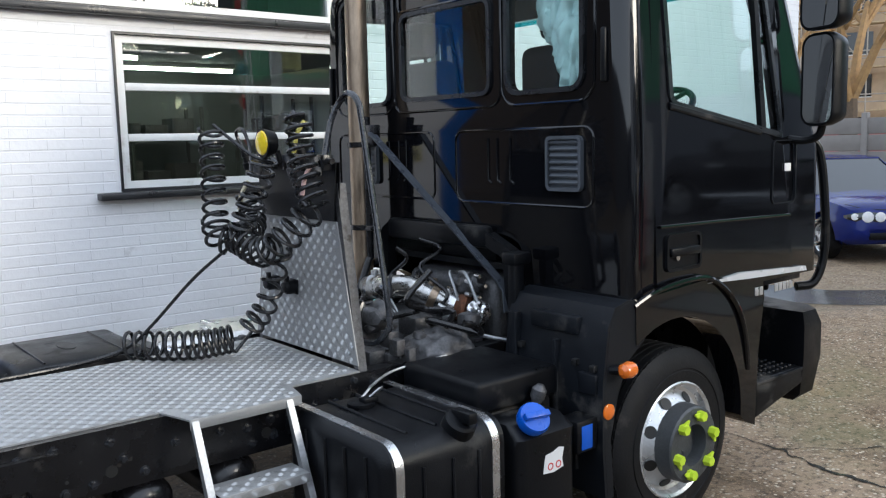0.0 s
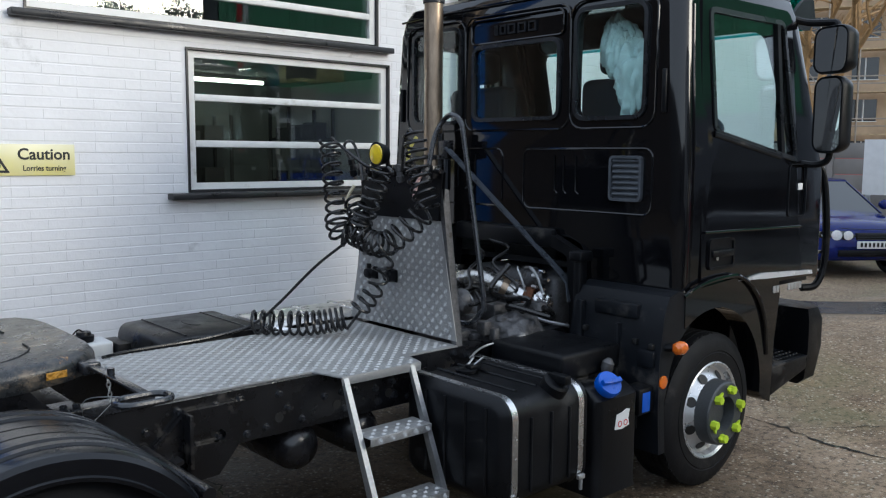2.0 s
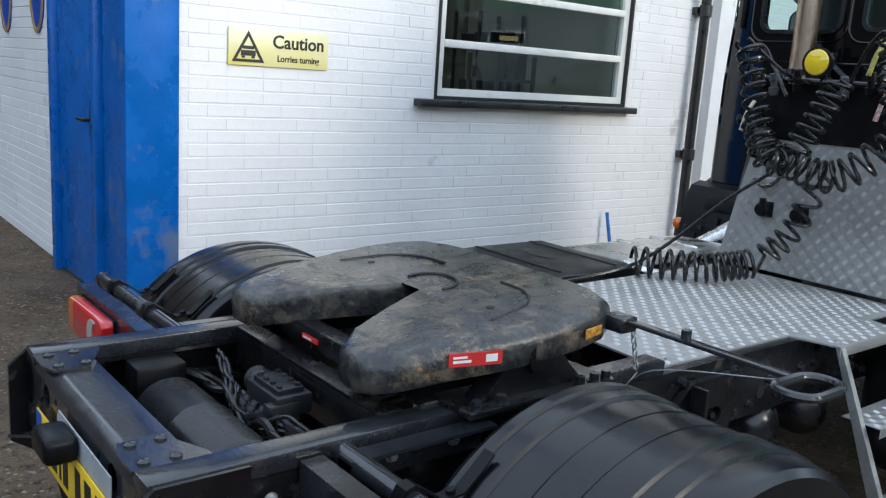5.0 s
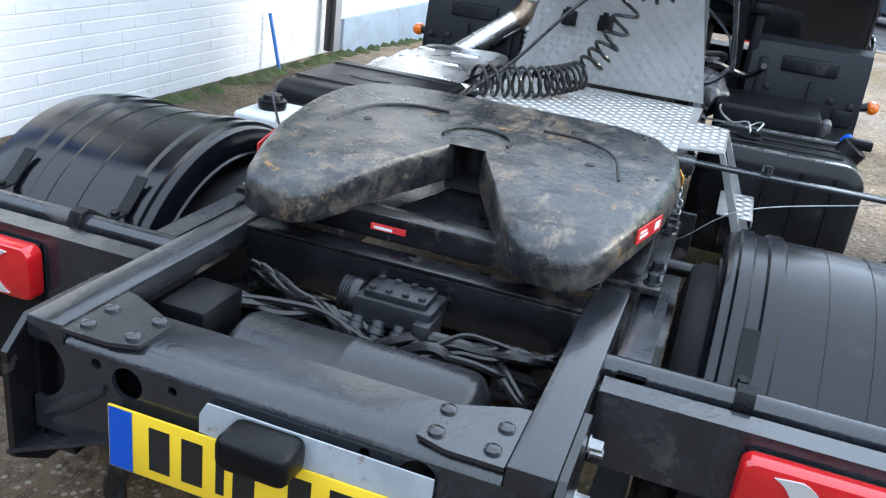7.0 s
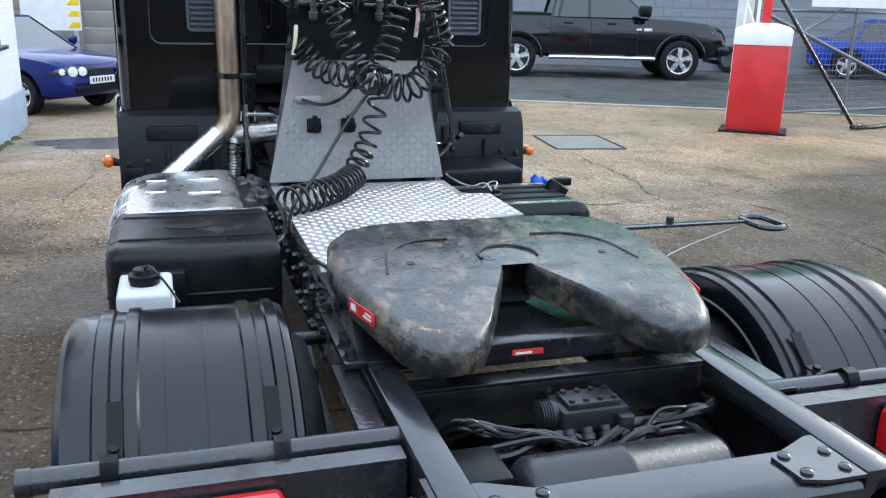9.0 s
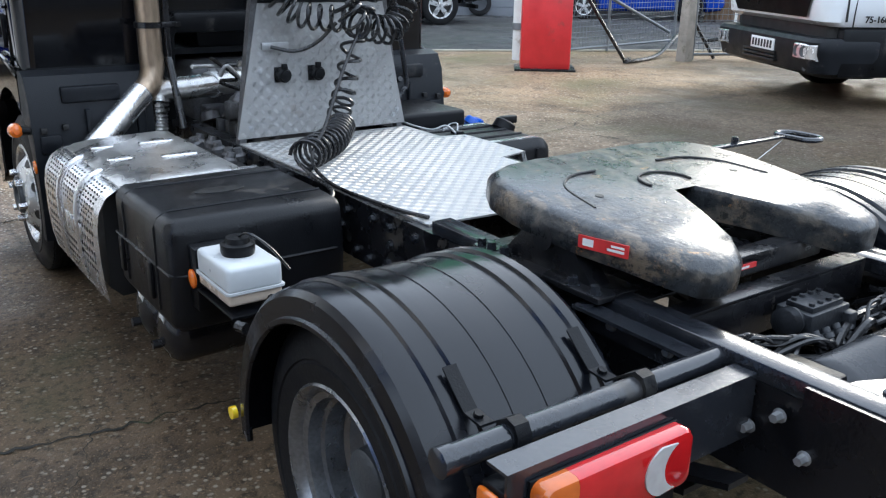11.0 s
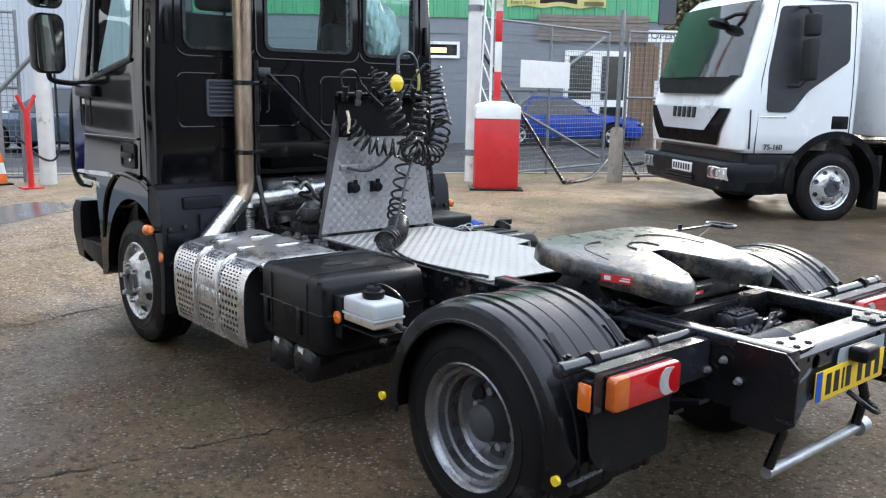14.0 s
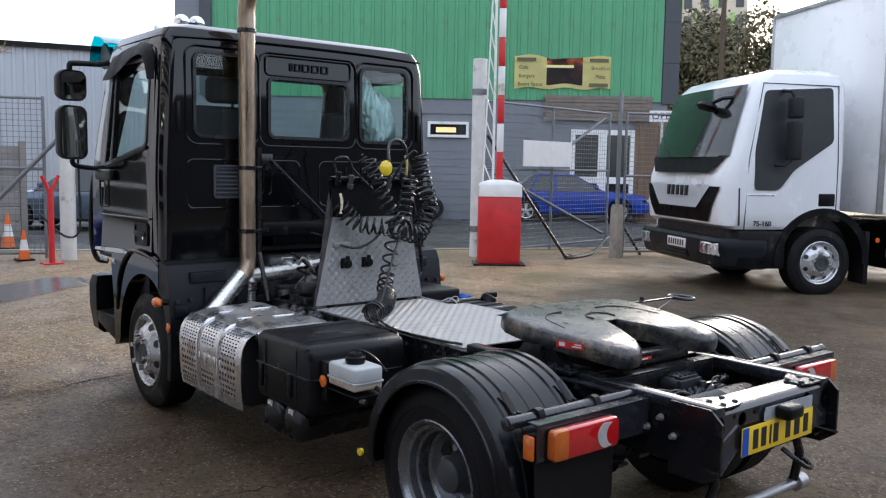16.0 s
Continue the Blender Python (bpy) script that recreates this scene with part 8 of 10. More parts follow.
for k in range(10):
    bm = B()
    box(bm, 0.12, 0.17, -0.055, 0.055, 1.38 + k * ARM_H * 0.75, 1.38 + (k + 1) * ARM_H * 0.75 - 0.003, 0.006)
    part("arm_section", bm, RED_PAINT if k % 2 == 0 else BARRIER_WHITE, bar, "red arm section" if k % 2 == 0 else "white arm section")
lat = B()
for k in range(14):
    z = 1.3 + k * 0.36
    tube(lat, [(0.16, 0.11, z), (0.16, 0.27 - 0.012 * k, z + 0.36)], 0.012, 5)
    tube(lat, [(0.16, 0.27 - 0.012 * k, z), (0.16, 0.27 - 0.012 * (k + 1), z + 0.36)], 0.014, 5)
box(lat, 0.14, 0.18, 0.085, 0.125, 0.9, 6.6)
part("lattice_strut", lat, BARRIER_WHITE, bar, "white lattice strut")

gate = thing("gate_post", "tall round off-white gate post, rust streaked", "gate post")
p = along(2.55, 0.25)
bm = B()
cyl(bm, p, p + Vector((0, 0, 3.45)), 0.125, seg=24)
lathe(bm, [(3.45, 0.13), (3.47, 0.12), (3.48, 0.02)], p, (0, 0, 1), 24)
part("post", bm, POST_PAINT, gate)
for z in (0.5, 2.9):
    bm = B()
    lathe(bm, [(-0.05, 0.127), (-0.05, 0.14), (0.05, 0.14), (0.05, 0.127)], p + Vector((0, 0, z)), (0, 0, 1), 24)
    box(bm, p.x - 0.26, p.x - 0.1, p.y - 0.02, p.y + 0.02, z - 0.03, z + 0.03)
    part("hinge_band", bm, FENCE_STEEL, gate)

gate2 = thing("gate_post", "off-white round gate post with a hanging cable", "gate post")
p2 = Vector((11.75, -0.87, 0))
bm = B()
cyl(bm, p2, p2 + Vector((0, 0, 2.2)), 0.12, seg=22)
part("post", bm, POST_PAINT, gate2)
bm = B()
tube(bm, [p2 + Vector((-0.1, -0.14, 2.0)), p2 + Vector((-0.1, -0.15, 1.0)), p2 + Vector((-0.1, -0.13, 0.45)), p2 + Vector((-0.12, 0.1, 0.40)), p2 + Vector((-0.1, 0.45, 0.75))], 0.018, 6, 6)
part("cable", bm, HOSE, gate2)


def mesh_panel(name, label, a, b, h, z0=0.1, pitch=0.085, posts=True):
    """A steel framed wire panel from a to b."""
    f = thing(name, label, "fence", "yard fence")
    d = (b - a)
    ln = d.length
    d.normalize()
    bm = B()
    nv = int(ln / pitch)
    for i in range(1, nv):
        q = a + d * (ln * i / nv)
        tube(bm, [q + Vector((0, 0, z0)), q + Vector((0, 0, h))], 0.0042, 4, cap=False)
    nh = int((h - z0) / pitch)
    for i in range(1, nh):
        z = z0 + (h - z0) * i / nh
        tube(bm, [a + Vector((0, 0, z)), b + Vector((0, 0, z))], 0.0042, 4, cap=False)
    part("wire_mesh", bm, FENCE_STEEL, f)["kind"] = "stuff"
    for q0, q1 in ((a + Vector((0, 0, z0)), b + Vector((0, 0, z0))), (a + Vector((0, 0, h)), b + Vector((0, 0, h))), (a + Vector((0, 0, z0 + (h - z0) * 0.55)), b + Vector((0, 0, z0 + (h - z0) * 0.55)))):
        bm = B()
        tube(bm, [q0, q1], 0.022, 8)
        part("rail", bm, FENCE_STEEL, f)
    for k in range(3 if posts else 2):
        q = a + d * (ln * k / (2 if posts else 1))
        bm = B()
        tube(bm, [q + Vector((0, 0, 0.02)), q + Vector((0, 0, h + 0.03))], 0.026, 8)
        part("upright", bm, FENCE_STEEL, f)
    return f


leaf_a, leaf_b = along(2.3, 0.45), along(-2.0, 2.15)
g1 = mesh_panel("gate_leaf", "grey steel mesh gate leaf standing half open", Vector((8.75, -7.05, 0)), Vector((9.35, -11.1, 0)), 2.75)
bm = B()
tube(bm, [Vector((9.30, -10.9, 2.65)), Vector((8.8, -7.3, 0.9))], 0.03, 8)
part("brace", bm, FENCE_STEEL, g1)
bm = B()
tube(bm, [Vector((8.8, -7.3, 1.5)), Vector((9.30, -10.9, 0.25))], 0.03, 8)
part("brace", bm, FENCE_STEEL, g1)
bm = B()
box(bm, 8.86, 8.88, -8.0, -9.55, 1.62, 2.1)
bmesh.ops.transform(bm, matrix=Matrix.Translation((9.0, -8.8, 0)) @ Matrix.Rotation(radians(8.5), 4, 'Z') @ Matrix.Translation((-8.98, 8.8, 0)), verts=bm.verts)
part("notice_board", bm, WHITE_PRINT, g1, "blank white notice board")
post = thing("fence_post", "concrete bollard carrying a tall steel fence post", "fence post")
c0 = along(0)
bm = B()
rings(bm, [[(c0.x + a, c0.y + b, z) for a, b in rr_pts(-w, w, -w, w, 0.02, 3)] for z, w in ((0, 0.095), (0.9, 0.085), (0.96, 0.065))])
part("bollard", bm, CONCRETE_POST, post)
bm = B()
tube(bm, [c0 + Vector((0, 0, 0.9)), c0 + Vector((0, 0, 2.95))], 0.04, 8)
part("steel_post", bm, FENCE_STEEL, post)
for e in (c0 + Vector((0.35, 0.95, 0.02)), c0 + Vector((-0.05, -0.65, 0.02))):
    bm = B()
    tube(bm, [c0 + Vector((0, 0, 0.75)) if e.y < c0.y else along(2.4, 0.2, 2.15), e], 0.028, 8)
    part("raking_brace", bm, CHASSIS, post)
mesh_panel("mesh_fence", "grey wire mesh fence beside the bollard", along(-0.15, 0.05), along(-3.6, 0.05), 2.6)
mesh_panel("mesh_fence", "grey wire mesh fence panel behind the parked lorry", along(-3.65, 0.05), along(-9, 0.05), 2.6)
g2 = mesh_panel("gate_leaf", "grey steel mesh gate leaf by the traffic cones", Vector((12.0, -0.6, 0)), Vector((12.75, 1.0, 0)), 2.55)
bm = B()
tube(bm, [Vector((11.85, -0.8, 1.95)), Vector((12.72, 0.75, 0.05))], 0.035, 8)
part("raking_brace", bm, FENCE_STEEL, g2)
bm = B()
box(bm, 12.36, 12.38, 0.1, 0.62, 1.55, 1.95)
part("notice_board", bm, WHITE_PRINT, g2, "blank white notice board")
bm = B()
for pts in ([(7.9, -8.4, 0.03), (7.6, -8.0, 0.04), (7.9, -9.0, 0.05), (8.2, -9.8, 0.3), (8.6, -10.4, 0.25)], [(7.4, -9.6, 0.3), (7.2, -10.2, 0.35), (6.9, -10.8, 0.2)]):
    tube(bm, pts, 0.03, 6, 6)
solo("ground_cable", bm, HOSE, "thick black cable trailing past the fence post", "cable")

for (x, y, k) in ((12.01, -0.27, 0.66), (14.08, -0.49, 0.86)):
    cone = thing("traffic_cone", "orange and white traffic cone on a black base", "traffic cone", "traffic cones by the gate", at=(x, y, 0))
    cone.scale = (k, k, k)
    bm = B()
    box(bm, -0.2, 0.2, -0.2, 0.2, 0, 0.035, 0.01)
    part("base", bm, RUBBER, cone)
    ORANGE = bpy.data.materials.get("cone_orange") or surface("cone_orange", (0.85, 0.16, 0.02), 0.45, var=0.1)
    for z0, z1, mt in ((0.035, 0.25, ORANGE), (0.25, 0.5, WHITE_PRINT), (0.5, 0.72, ORANGE)):
        bm = B()
        cyl(bm, (0, 0, z0), (0, 0, z1 - 0.001), 0.14 - 0.15 * z0, 0.14 - 0.15 * z1, seg=20)
        part("sleeve", bm, mt, cone)
rp = thing("barrier_rest", "red forked steel barrier rest post", "post", at=(11.31, -0.5, 0))
bm = B()
cyl(bm, (0, 0, 0), (0, 0, 1.15), 0.045, seg=14)
tube(bm, [(0, 0.12, 1.35), (0, 0.02, 1.12)], 0.03, 8)
tube(bm, [(0, -0.12, 1.35), (0, -0.02, 1.12)], 0.03, 8)
box(bm, -0.14, 0.14, -0.14, 0.14, 0, 0.02)
part("post", bm, RED_PAINT, rp)

# ---- green clad building across the road ----
GP, GD, GN = Vector((17.5, -13.3, 0)), Vector((0.632, 0.775, 0)), Vector((-0.775, 0.632, 0))
GM = Matrix((GD, GN, Vector((0, 0, 1)))).transposed().to_4x4()
GM.translation = GP
GREEN = surface("green_cladding", (0.095, 0.35, 0.17), 0.45, var=0.16, scale=1.5, fine=30, bump=0.001, dirt=(0.12, 0.26, 0.14), dirt_amount=0.07, dirt_scale=1.5, each=0.15, stretch=(1, 1, 0.2))
GREY_BLOCK = surface("grey_painted_block", (0.20, 0.212, 0.235), 0.7, var=0.1, scale=2, fine=40, bump=0.003, each=0.12)
BOARD = surface("weathered_board", (0.24, 0.20, 0.17), 0.85, var=0.3, scale=6, bump=0.004, each=0.4)
TIMBER = surface("brown_timber", (0.19, 0.12, 0.07), 0.75, var=0.3, scale=5, bump=0.004, stretch=(1, 1, 0.2), each=0.3)
green = thing("clad_building", "green metal clad building on a grey block base", "building")
green.matrix_basis = GM
prof = []
for k in range(4):
    x = k * 0.31
    prof += [(x, 0.0), (x + 0.2, 0.0), (x + 0.225, 0.035), (x + 0.285, 0.035)]
prof.append((1.24, 0.0))
bm = B()
rings(bm, [[(x, y + 0.02, 3.6) for x, y in prof], [(x, y + 0.02, 9.5) for x, y in prof]], closed=False)
sheet = mesh_of("cladding_panel", bm, GREEN)
for k in range(11):
    share("cladding_panel", sheet, green, Matrix.Translation((-6.4 + k * 1.24, 0, 0)))
bm = B()
box(bm, -6.6, 8.1, -0.6, -0.02, 0, 9.4)
part("wall_core", bm, GREY_BLOCK, green)
for k in range(5):
    bm = B()
    box(bm, -6.9 + 0.0, -6.42, -0.3 + 0.0, 0.06, 3.55 + k * 1.2, 3.55 + (k + 1) * 1.2 - 0.01)
    part("corner_flashing", bm, surface("dark_flashing", (0.06, 0.065, 0.075), 0.5, var=0.1) if k == 0 else bpy.data.materials["dark_flashing"], green)
bm = B()
box(bm, 7.0, 7.35, -0.02, 0.1, 3.6, 9.4)
part("downpipe_recess", bm, bpy.data.materials["dark_flashing"], green)
bm = B()
blk = B()
box(blk, 0, 0.44, 0.0, 0.012, 0, 0.215)
blk_me = mesh_of("block", blk, GREY_BLOCK)
for j in range(15):
    for k in range(30):
        x = -6.4 + k * 0.45 + (0.225 if j % 2 else 0)
        z = j * 0.225 + 0.005
        if x > 6.8 or (-6.2 < x + 0.44 and x < -2.8 and z < 3.0) or (-0.75 < x + 0.44 and x < 0.6 and 2.2 < z < 2.95):
            continue
        share("block", blk_me, green, Matrix.Translation((x, 0.0, z)))
bm.free()
w = new("window")
w.parent = green
bm = B()
ring_prism(bm, [(-0.68, 2.45), (0.55, 2.45), (0.55, 2.92), (-0.68, 2.92)], [(-0.6, 2.53), (0.47, 2.53), (0.47, 2.84), (-0.6, 2.84)], "y", 0.0, 0.08)
part("frame", bm, WHITE_PAINT, w)
bm = B()
box(bm, -0.61, 0.48, 0.02, 0.03, 2.52, 2.85)
part("pane", bm, CAR_GLASS, w)
# Glowing panel added to give the window its yellow interior.
bm = B()
box(bm, -0.3, 0.3, 0.031, 0.034, 2.60, 2.75)
part("interior_glow", bm, glow("yellow_interior_glow", (0.8, 0.6, 0.25), 0.6), w)
dr = new("glazed_door")
dr.parent = green
for x0, x1 in ((-4.7, -3.75), (-5.65, -4.7)):
    bm = B()
    ring_prism(bm, [(x0, 0.1), (x1, 0.1), (x1, 2.75), (x0, 2.75)], [(x0 + 0.13, 0.25), (x1 - 0.13, 0.25), (x1 - 0.13, 2.6), (x0 + 0.13, 2.6)], "y", 0.0, 0.08)
    box(bm, x0 + 0.1, x1 - 0.1, 0.0, 0.07, 1.15, 1.35)
    part("door_leaf", bm, WHITE_PAINT, dr, "white framed glazed leaf")
    bm = B()
    box(bm, x0 + 0.12, x1 - 0.12, 0.02, 0.03, 0.24, 2.61)
    part("pane", bm, CAR_GLASS, dr)
for k in range(7):
    bm = B()
    box(bm, -6.15 + 0.03 * (k % 3), -2.9 - 0.05 * (k % 2), 0.09 + 0.015 * (k % 2), 0.13 + 0.015 * (k % 2), 3.02 + k * 0.105, 3.115 + k * 0.105)
    part("canopy_board", bm, BOARD, green, "weathered grey board")
for k in range(9):
    bm = B()
    box(bm, -6.9 + k * 0.14, -6.77 + k * 0.14, 0.02, 0.06 + 0.01 * (k % 2), 0, 2.9 + 0.1 * (k % 3))
    part("timber_board", bm, TIMBER, green)
ban = thing("banner", "yellow cafe banner with a dark picture, tied to the green wall", "banner")
ban.matrix_basis = GM
bm = B()
nx, nz = 24, 8
grid = [[bm.verts.new((-4.86 + 2.86 * i / nx, 0.09 + 0.03 * math.sin(i * 0.9) * math.sin(j * 0.5), 3.95 + 0.95 * j / nz - (0.10 * math.sin(math.pi * min(max((i - 7) / 10, 0), 1)) if j == nz else 0) + 0.03 * math.sin(i * 0.7))) for j in range(nz + 1)] for i in range(nx + 1)]
for i in range(nx):
    for j in range(nz):
        f = bm.faces.new((grid[i][j], grid[i + 1][j], grid[i + 1][j + 1], grid[i][j + 1]))
        f.material_index = 1 if 7 <= i < 16 and 1 <= j < nz else 0
bmesh.ops.solidify(bm, geom=bm.faces[:], thickness=0.004)
BAN_Y = surface("banner_yellow", (0.90, 0.82, 0.36), 0.6, var=0.06, scale=2)
BAN_PIC, bnt, blinks = nodes_of("banner_picture")
bn = noise_node(bnt, blinks, 1.6, 4)
blinks.new(ramp(bnt, blinks, bn, [(0.48, (0.02, 0.014, 0.014)), (0.58, (0.08, 0.02, 0.015)), (0.66, (0.5, 0.10, 0.02)), (0.74, (0.8, 0.4, 0.15))]), bnt["Principled BSDF"].inputs["Base Color"])
part("cloth", bm, [BAN_Y, BAN_PIC], ban)
BFACE = lambda x, z: Matrix.Translation((x, 0.135, z)) @ Matrix.Rotation(math.pi, 4, 'Z') @ Matrix.Rotation(math.pi / 2, 4, 'X')
for tx, x, z in (("Cafe", -2.27, 4.55), ("Burgers", -2.36, 4.30), ("Event Space", -2.47, 4.06), ("Breakfast", -4.55, 4.55), ("Pizza", -4.55, 4.30)):
    part("lettering", words(tx, 0.15, BFACE(x, z)), surface("banner_ink", (0.12, 0.1, 0.05), 0.6, var=0.1) if tx == "Cafe" else bpy.data.materials["banner_ink"], ban)
for x, z in ((-2.35, 4.78), (-4.5, 4.78), (-4.5, 4.06)):
    bm = B()
    box(bm, x - 0.28, x + 0.28, 0.128, 0.136, z - 0.05, z + 0.05)
    part("writing_bar", bm, bpy.data.materials["banner_ink"], ban)
bm = B()
box(bm, -3.75, -2.95, 0.132, 0.136, 4.55, 4.63)
part("writing_bar", bm, BAN_Y, ban)
tyre = thing("loose_tyre", "black tyre leaning against the grey wall", "tyre")
tyre.matrix_basis = GM
bm = B()
lathe(bm, [(-0.09, 0.2), (-0.1, 0.26), (-0.08, 0.32), (0.08, 0.32), (0.1, 0.26), (0.09, 0.2), (-0.09, 0.2)], (0.35, 0.2, 0.33), (0, 1, 0.15), 28, cap=False)
part("tyre", bm, RUBBER, tyre)
osn = thing("open_sign", "white board on a post reading open", "sign")
osn.matrix_basis = GM @ Matrix.Translation((-5.15, 5.5, 0))
bm = B()
box(bm, -0.36, 0.36, 0, 0.02, 2.72, 2.98)
part("board", bm, WHITE_PRINT, osn)
part("lettering", words("OPEN", 0.22, Matrix.Translation((0, 0.024, 2.85)) @ Matrix.Rotation(math.pi, 4, 'Z') @ Matrix.Rotation(math.pi / 2, 4, 'X'), squeeze=1.1), INK, osn)
bm = B()
tube(bm, [(0.05, -0.02, 0), (0.05, -0.02, 2.75)], 0.03, 8)
box(bm, -0.2, 0.15, -0.01, 0.01, 1.4, 1.85)
part("post", bm, POST_PAINT, osn)

# ---- vehicles ----
def car_wheel(parent, x, y, r, s, spokes=5):
    bm = B()
    lathe(bm, [(-0.2, r * 0.66), (-0.21, r * 0.9), (-0.18, r), (-0.02, r), (0.0, r * 0.92), (0.0, r * 0.72), (-0.01, r * 0.66)], (x, y, r), (0, s, 0), 28, cap=False)
    wh = part("wheel", bm, RUBBER, parent)
    bm = B()
    lathe(bm, [(-0.02, r * 0.68), (-0.005, r * 0.67), (-0.01, r * 0.62), (-0.06, r * 0.6)], (x, y, r), (0, s, 0), 28, cap=False)
    for k in range(spokes):
        a = 2 * math.pi * k / spokes + 0.3
        u, v = Vector((math.cos(a), 0, math.sin(a))), Vector((-math.sin(a), 0, math.cos(a)))
        c = Vector((x, y, r))
        rings(bm, [[c + v * w + Vector((0, s * d, 0)), c - v * w + Vector((0, s * d, 0)), c - v * w + Vector((0, s * (d - 0.03), 0)), c + v * w + Vector((0, s * (d - 0.03), 0))] for c, w, d in ((c + u * r * 0.1, r * 0.1, -0.012), (c + u * r * 0.64, r * 0.13, -0.02))])
    lathe(bm, [(-0.03, r * 0.2), (-0.005, r * 0.17), (0.0, 0.01)], (x, y, r), (0, s, 0), 16)
    part("rim", bm, WHEEL_SILVER, wh)
    bm = B()
    lathe(bm, [(-0.07, r * 0.64), (-0.068, 0.01)], (x, y, r), (0, s, 0), 24)
    part("brake_backing", bm, INK, wh)


def car(name, label, at, turn, paint, length, width, belt, roof, hood, r, wheels, screen, tail, bed=None, front_plate=True, st=None):
    """A car: x forward. screen: (base x, roof x); tail: (roof x, base x); wheels: (front x, rear x)."""
    c = thing(name, label, "car" if not bed else "pickup truck", at=(*at, 0), turn=turn)
    L, W = length / 2, width / 2
    st = st or [(-L, 0.42, belt - 0.16, 0.80), (-L + 0.06, 0.30, belt - 0.05, 0.92), (-L + 0.35, 0.24, belt - 0.01, 0.985), (wheels[1], 0.22, belt, 1.0), (0, 0.22, belt - 0.01, 1.0),
          (screen[0] - 0.1, 0.22, belt - 0.02, 1.0), (wheels[0], 0.22, hood, 0.99), (L - 0.35, 0.24, hood - 0.05, 0.955), (L - 0.12, 0.27, hood - 0.12, 0.87), (L - 0.02, 0.34, hood - 0.24, 0.75), (L, 0.42, hood - 0.32, 0.66)]
    loops = []
    for x, zb, zt, k in st:
        w = W * k
        loops.append([(x, y, z) for y, z in ((-w * 0.86, zb), (-w * 0.97, zb + 0.07), (-w, (zb + zt) / 2 - 0.02), (-w * 0.985, zt - 0.16), (-w * 0.93, zt - 0.03), (-w * 0.75, zt + 0.015), (0, zt + 0.04),
                                             (w * 0.75, zt + 0.015), (w * 0.93, zt - 0.03), (w * 0.985, zt - 0.16), (w, (zb + zt) / 2 - 0.02), (w * 0.97, zb + 0.07), (w * 0.86, zb))])
    bm = B()
    rings(bm, loops)
    cs = []
    for wx in wheels:
        for s in (1, -1):
            q = B()
            cyl(q, (wx, s * (W - 0.24), r + 0.01), (wx, s * (W + 0.2), r + 0.01), r + 0.07, seg=28)
            cs.append(q)
    part("body", cut(bm, cs), paint, c, smooth=40)
    # greenhouse
    gl = [(screen[0], 0.90, belt + 0.0, 0.93), (screen[1], 0.73, roof - 0.02, 0.80), ((screen[1] + tail[0]) / 2, 0.75, roof, 0.83), (tail[0], 0.72, roof - 0.03, 0.80), (tail[1], 0.86, belt + 0.0, 0.92)]
    bm = B()
    base, top = belt - 0.03, None
    lo = []
    n = 5
    lower = [(screen[0], W * 0.90), (screen[1] + (screen[0] - screen[1]) * 0.25, W * 0.945), ((screen[1] + tail[0]) / 2, W * 0.95), (tail[0] + (tail[1] - tail[0]) * 0.2, W * 0.94), (tail[1], W * 0.88)]
    upper = [(screen[1] + 0.05, W * 0.66, roof - 0.05), (screen[1] - 0.1, W * 0.72, roof - 0.04), ((screen[1] + tail[0]) / 2, W * 0.74, roof - 0.03), (tail[0] + 0.1, W * 0.72, roof - 0.04), (tail[0] - 0.02, W * 0.66, roof - 0.07)]
    ring_lo = [(x, y, base) for x, y in lower] + [(x, -y, base) for x, y in lower[::-1]]
    ring_hi = [(x, y, z) for x, y, z in upper] + [(x, -y, z) for x, y, z in upper[::-1]]
    rings(bm, [ring_lo, ring_hi])
    part("glasshouse", bm, CAR_GLASS, c, "dark car windows", 20)
    bm = B()
    rt = [(x, y * 1.03, z - 0.01) for x, y, z in upper] + [(x, -y * 1.03, z - 0.01) for x, y, z in upper[::-1]]
    r2 = [(x * 0.99, y * 0.97, z + 0.03) for x, y, z in rt]
    r3 = [((screen[1] + tail[0]) / 2 + (x - (screen[1] + tail[0]) / 2) * 0.7, y * 0.6, roof + 0.0) for x, y, z in rt]
    rings(bm, [rt, r2, r3])
    part("roof", bm, paint, c, smooth=50)
    for s in (1, -1):
        for (xa, ya), (xb, yb, zb2), wd in ((lower[0], upper[0], 0.05), (lower[2], upper[2], 0.06), (lower[4], upper[4], 0.08), (lower[3], upper[3], 0.06)):
            bm = B()
            a, b = Vector((xa, s * ya, base)), Vector((xb, s * yb, zb2))
            o = Vector((0, s * 0.008, 0))
            rings(bm, [[a + Vector((wd / 2, 0, 0)) - o, a - Vector((wd / 2, 0, 0)) - o, a - Vector((wd / 2, 0, 0)) + o, a + Vector((wd / 2, 0, 0)) + o], [b + Vector((wd / 2, 0, 0)) - o, b - Vector((wd / 2, 0, 0)) - o, b - Vector((wd / 2, 0, 0)) + o, b + Vector((wd / 2, 0, 0)) + o]])
            part("pillar", bm, paint, c)
        bm = B()
        lathe(bm, [(-0.06, 0.02), (-0.04, 0.07), (0.02, 0.08), (0.05, 0.05), (0.055, 0.01)], (screen[0] - 0.25, s * (W + 0.09), belt + 0.1), (1, 0, 0), 14)
        part("door_mirror", bm, paint, c)
        bm = B()
        box(bm, 0.3 - 0.1, 0.3 + 0.1, *sorted((s * (W * 0.985 - 0.01), s * (W + 0.015))), belt - 0.17, belt - 0.135, 0.008)
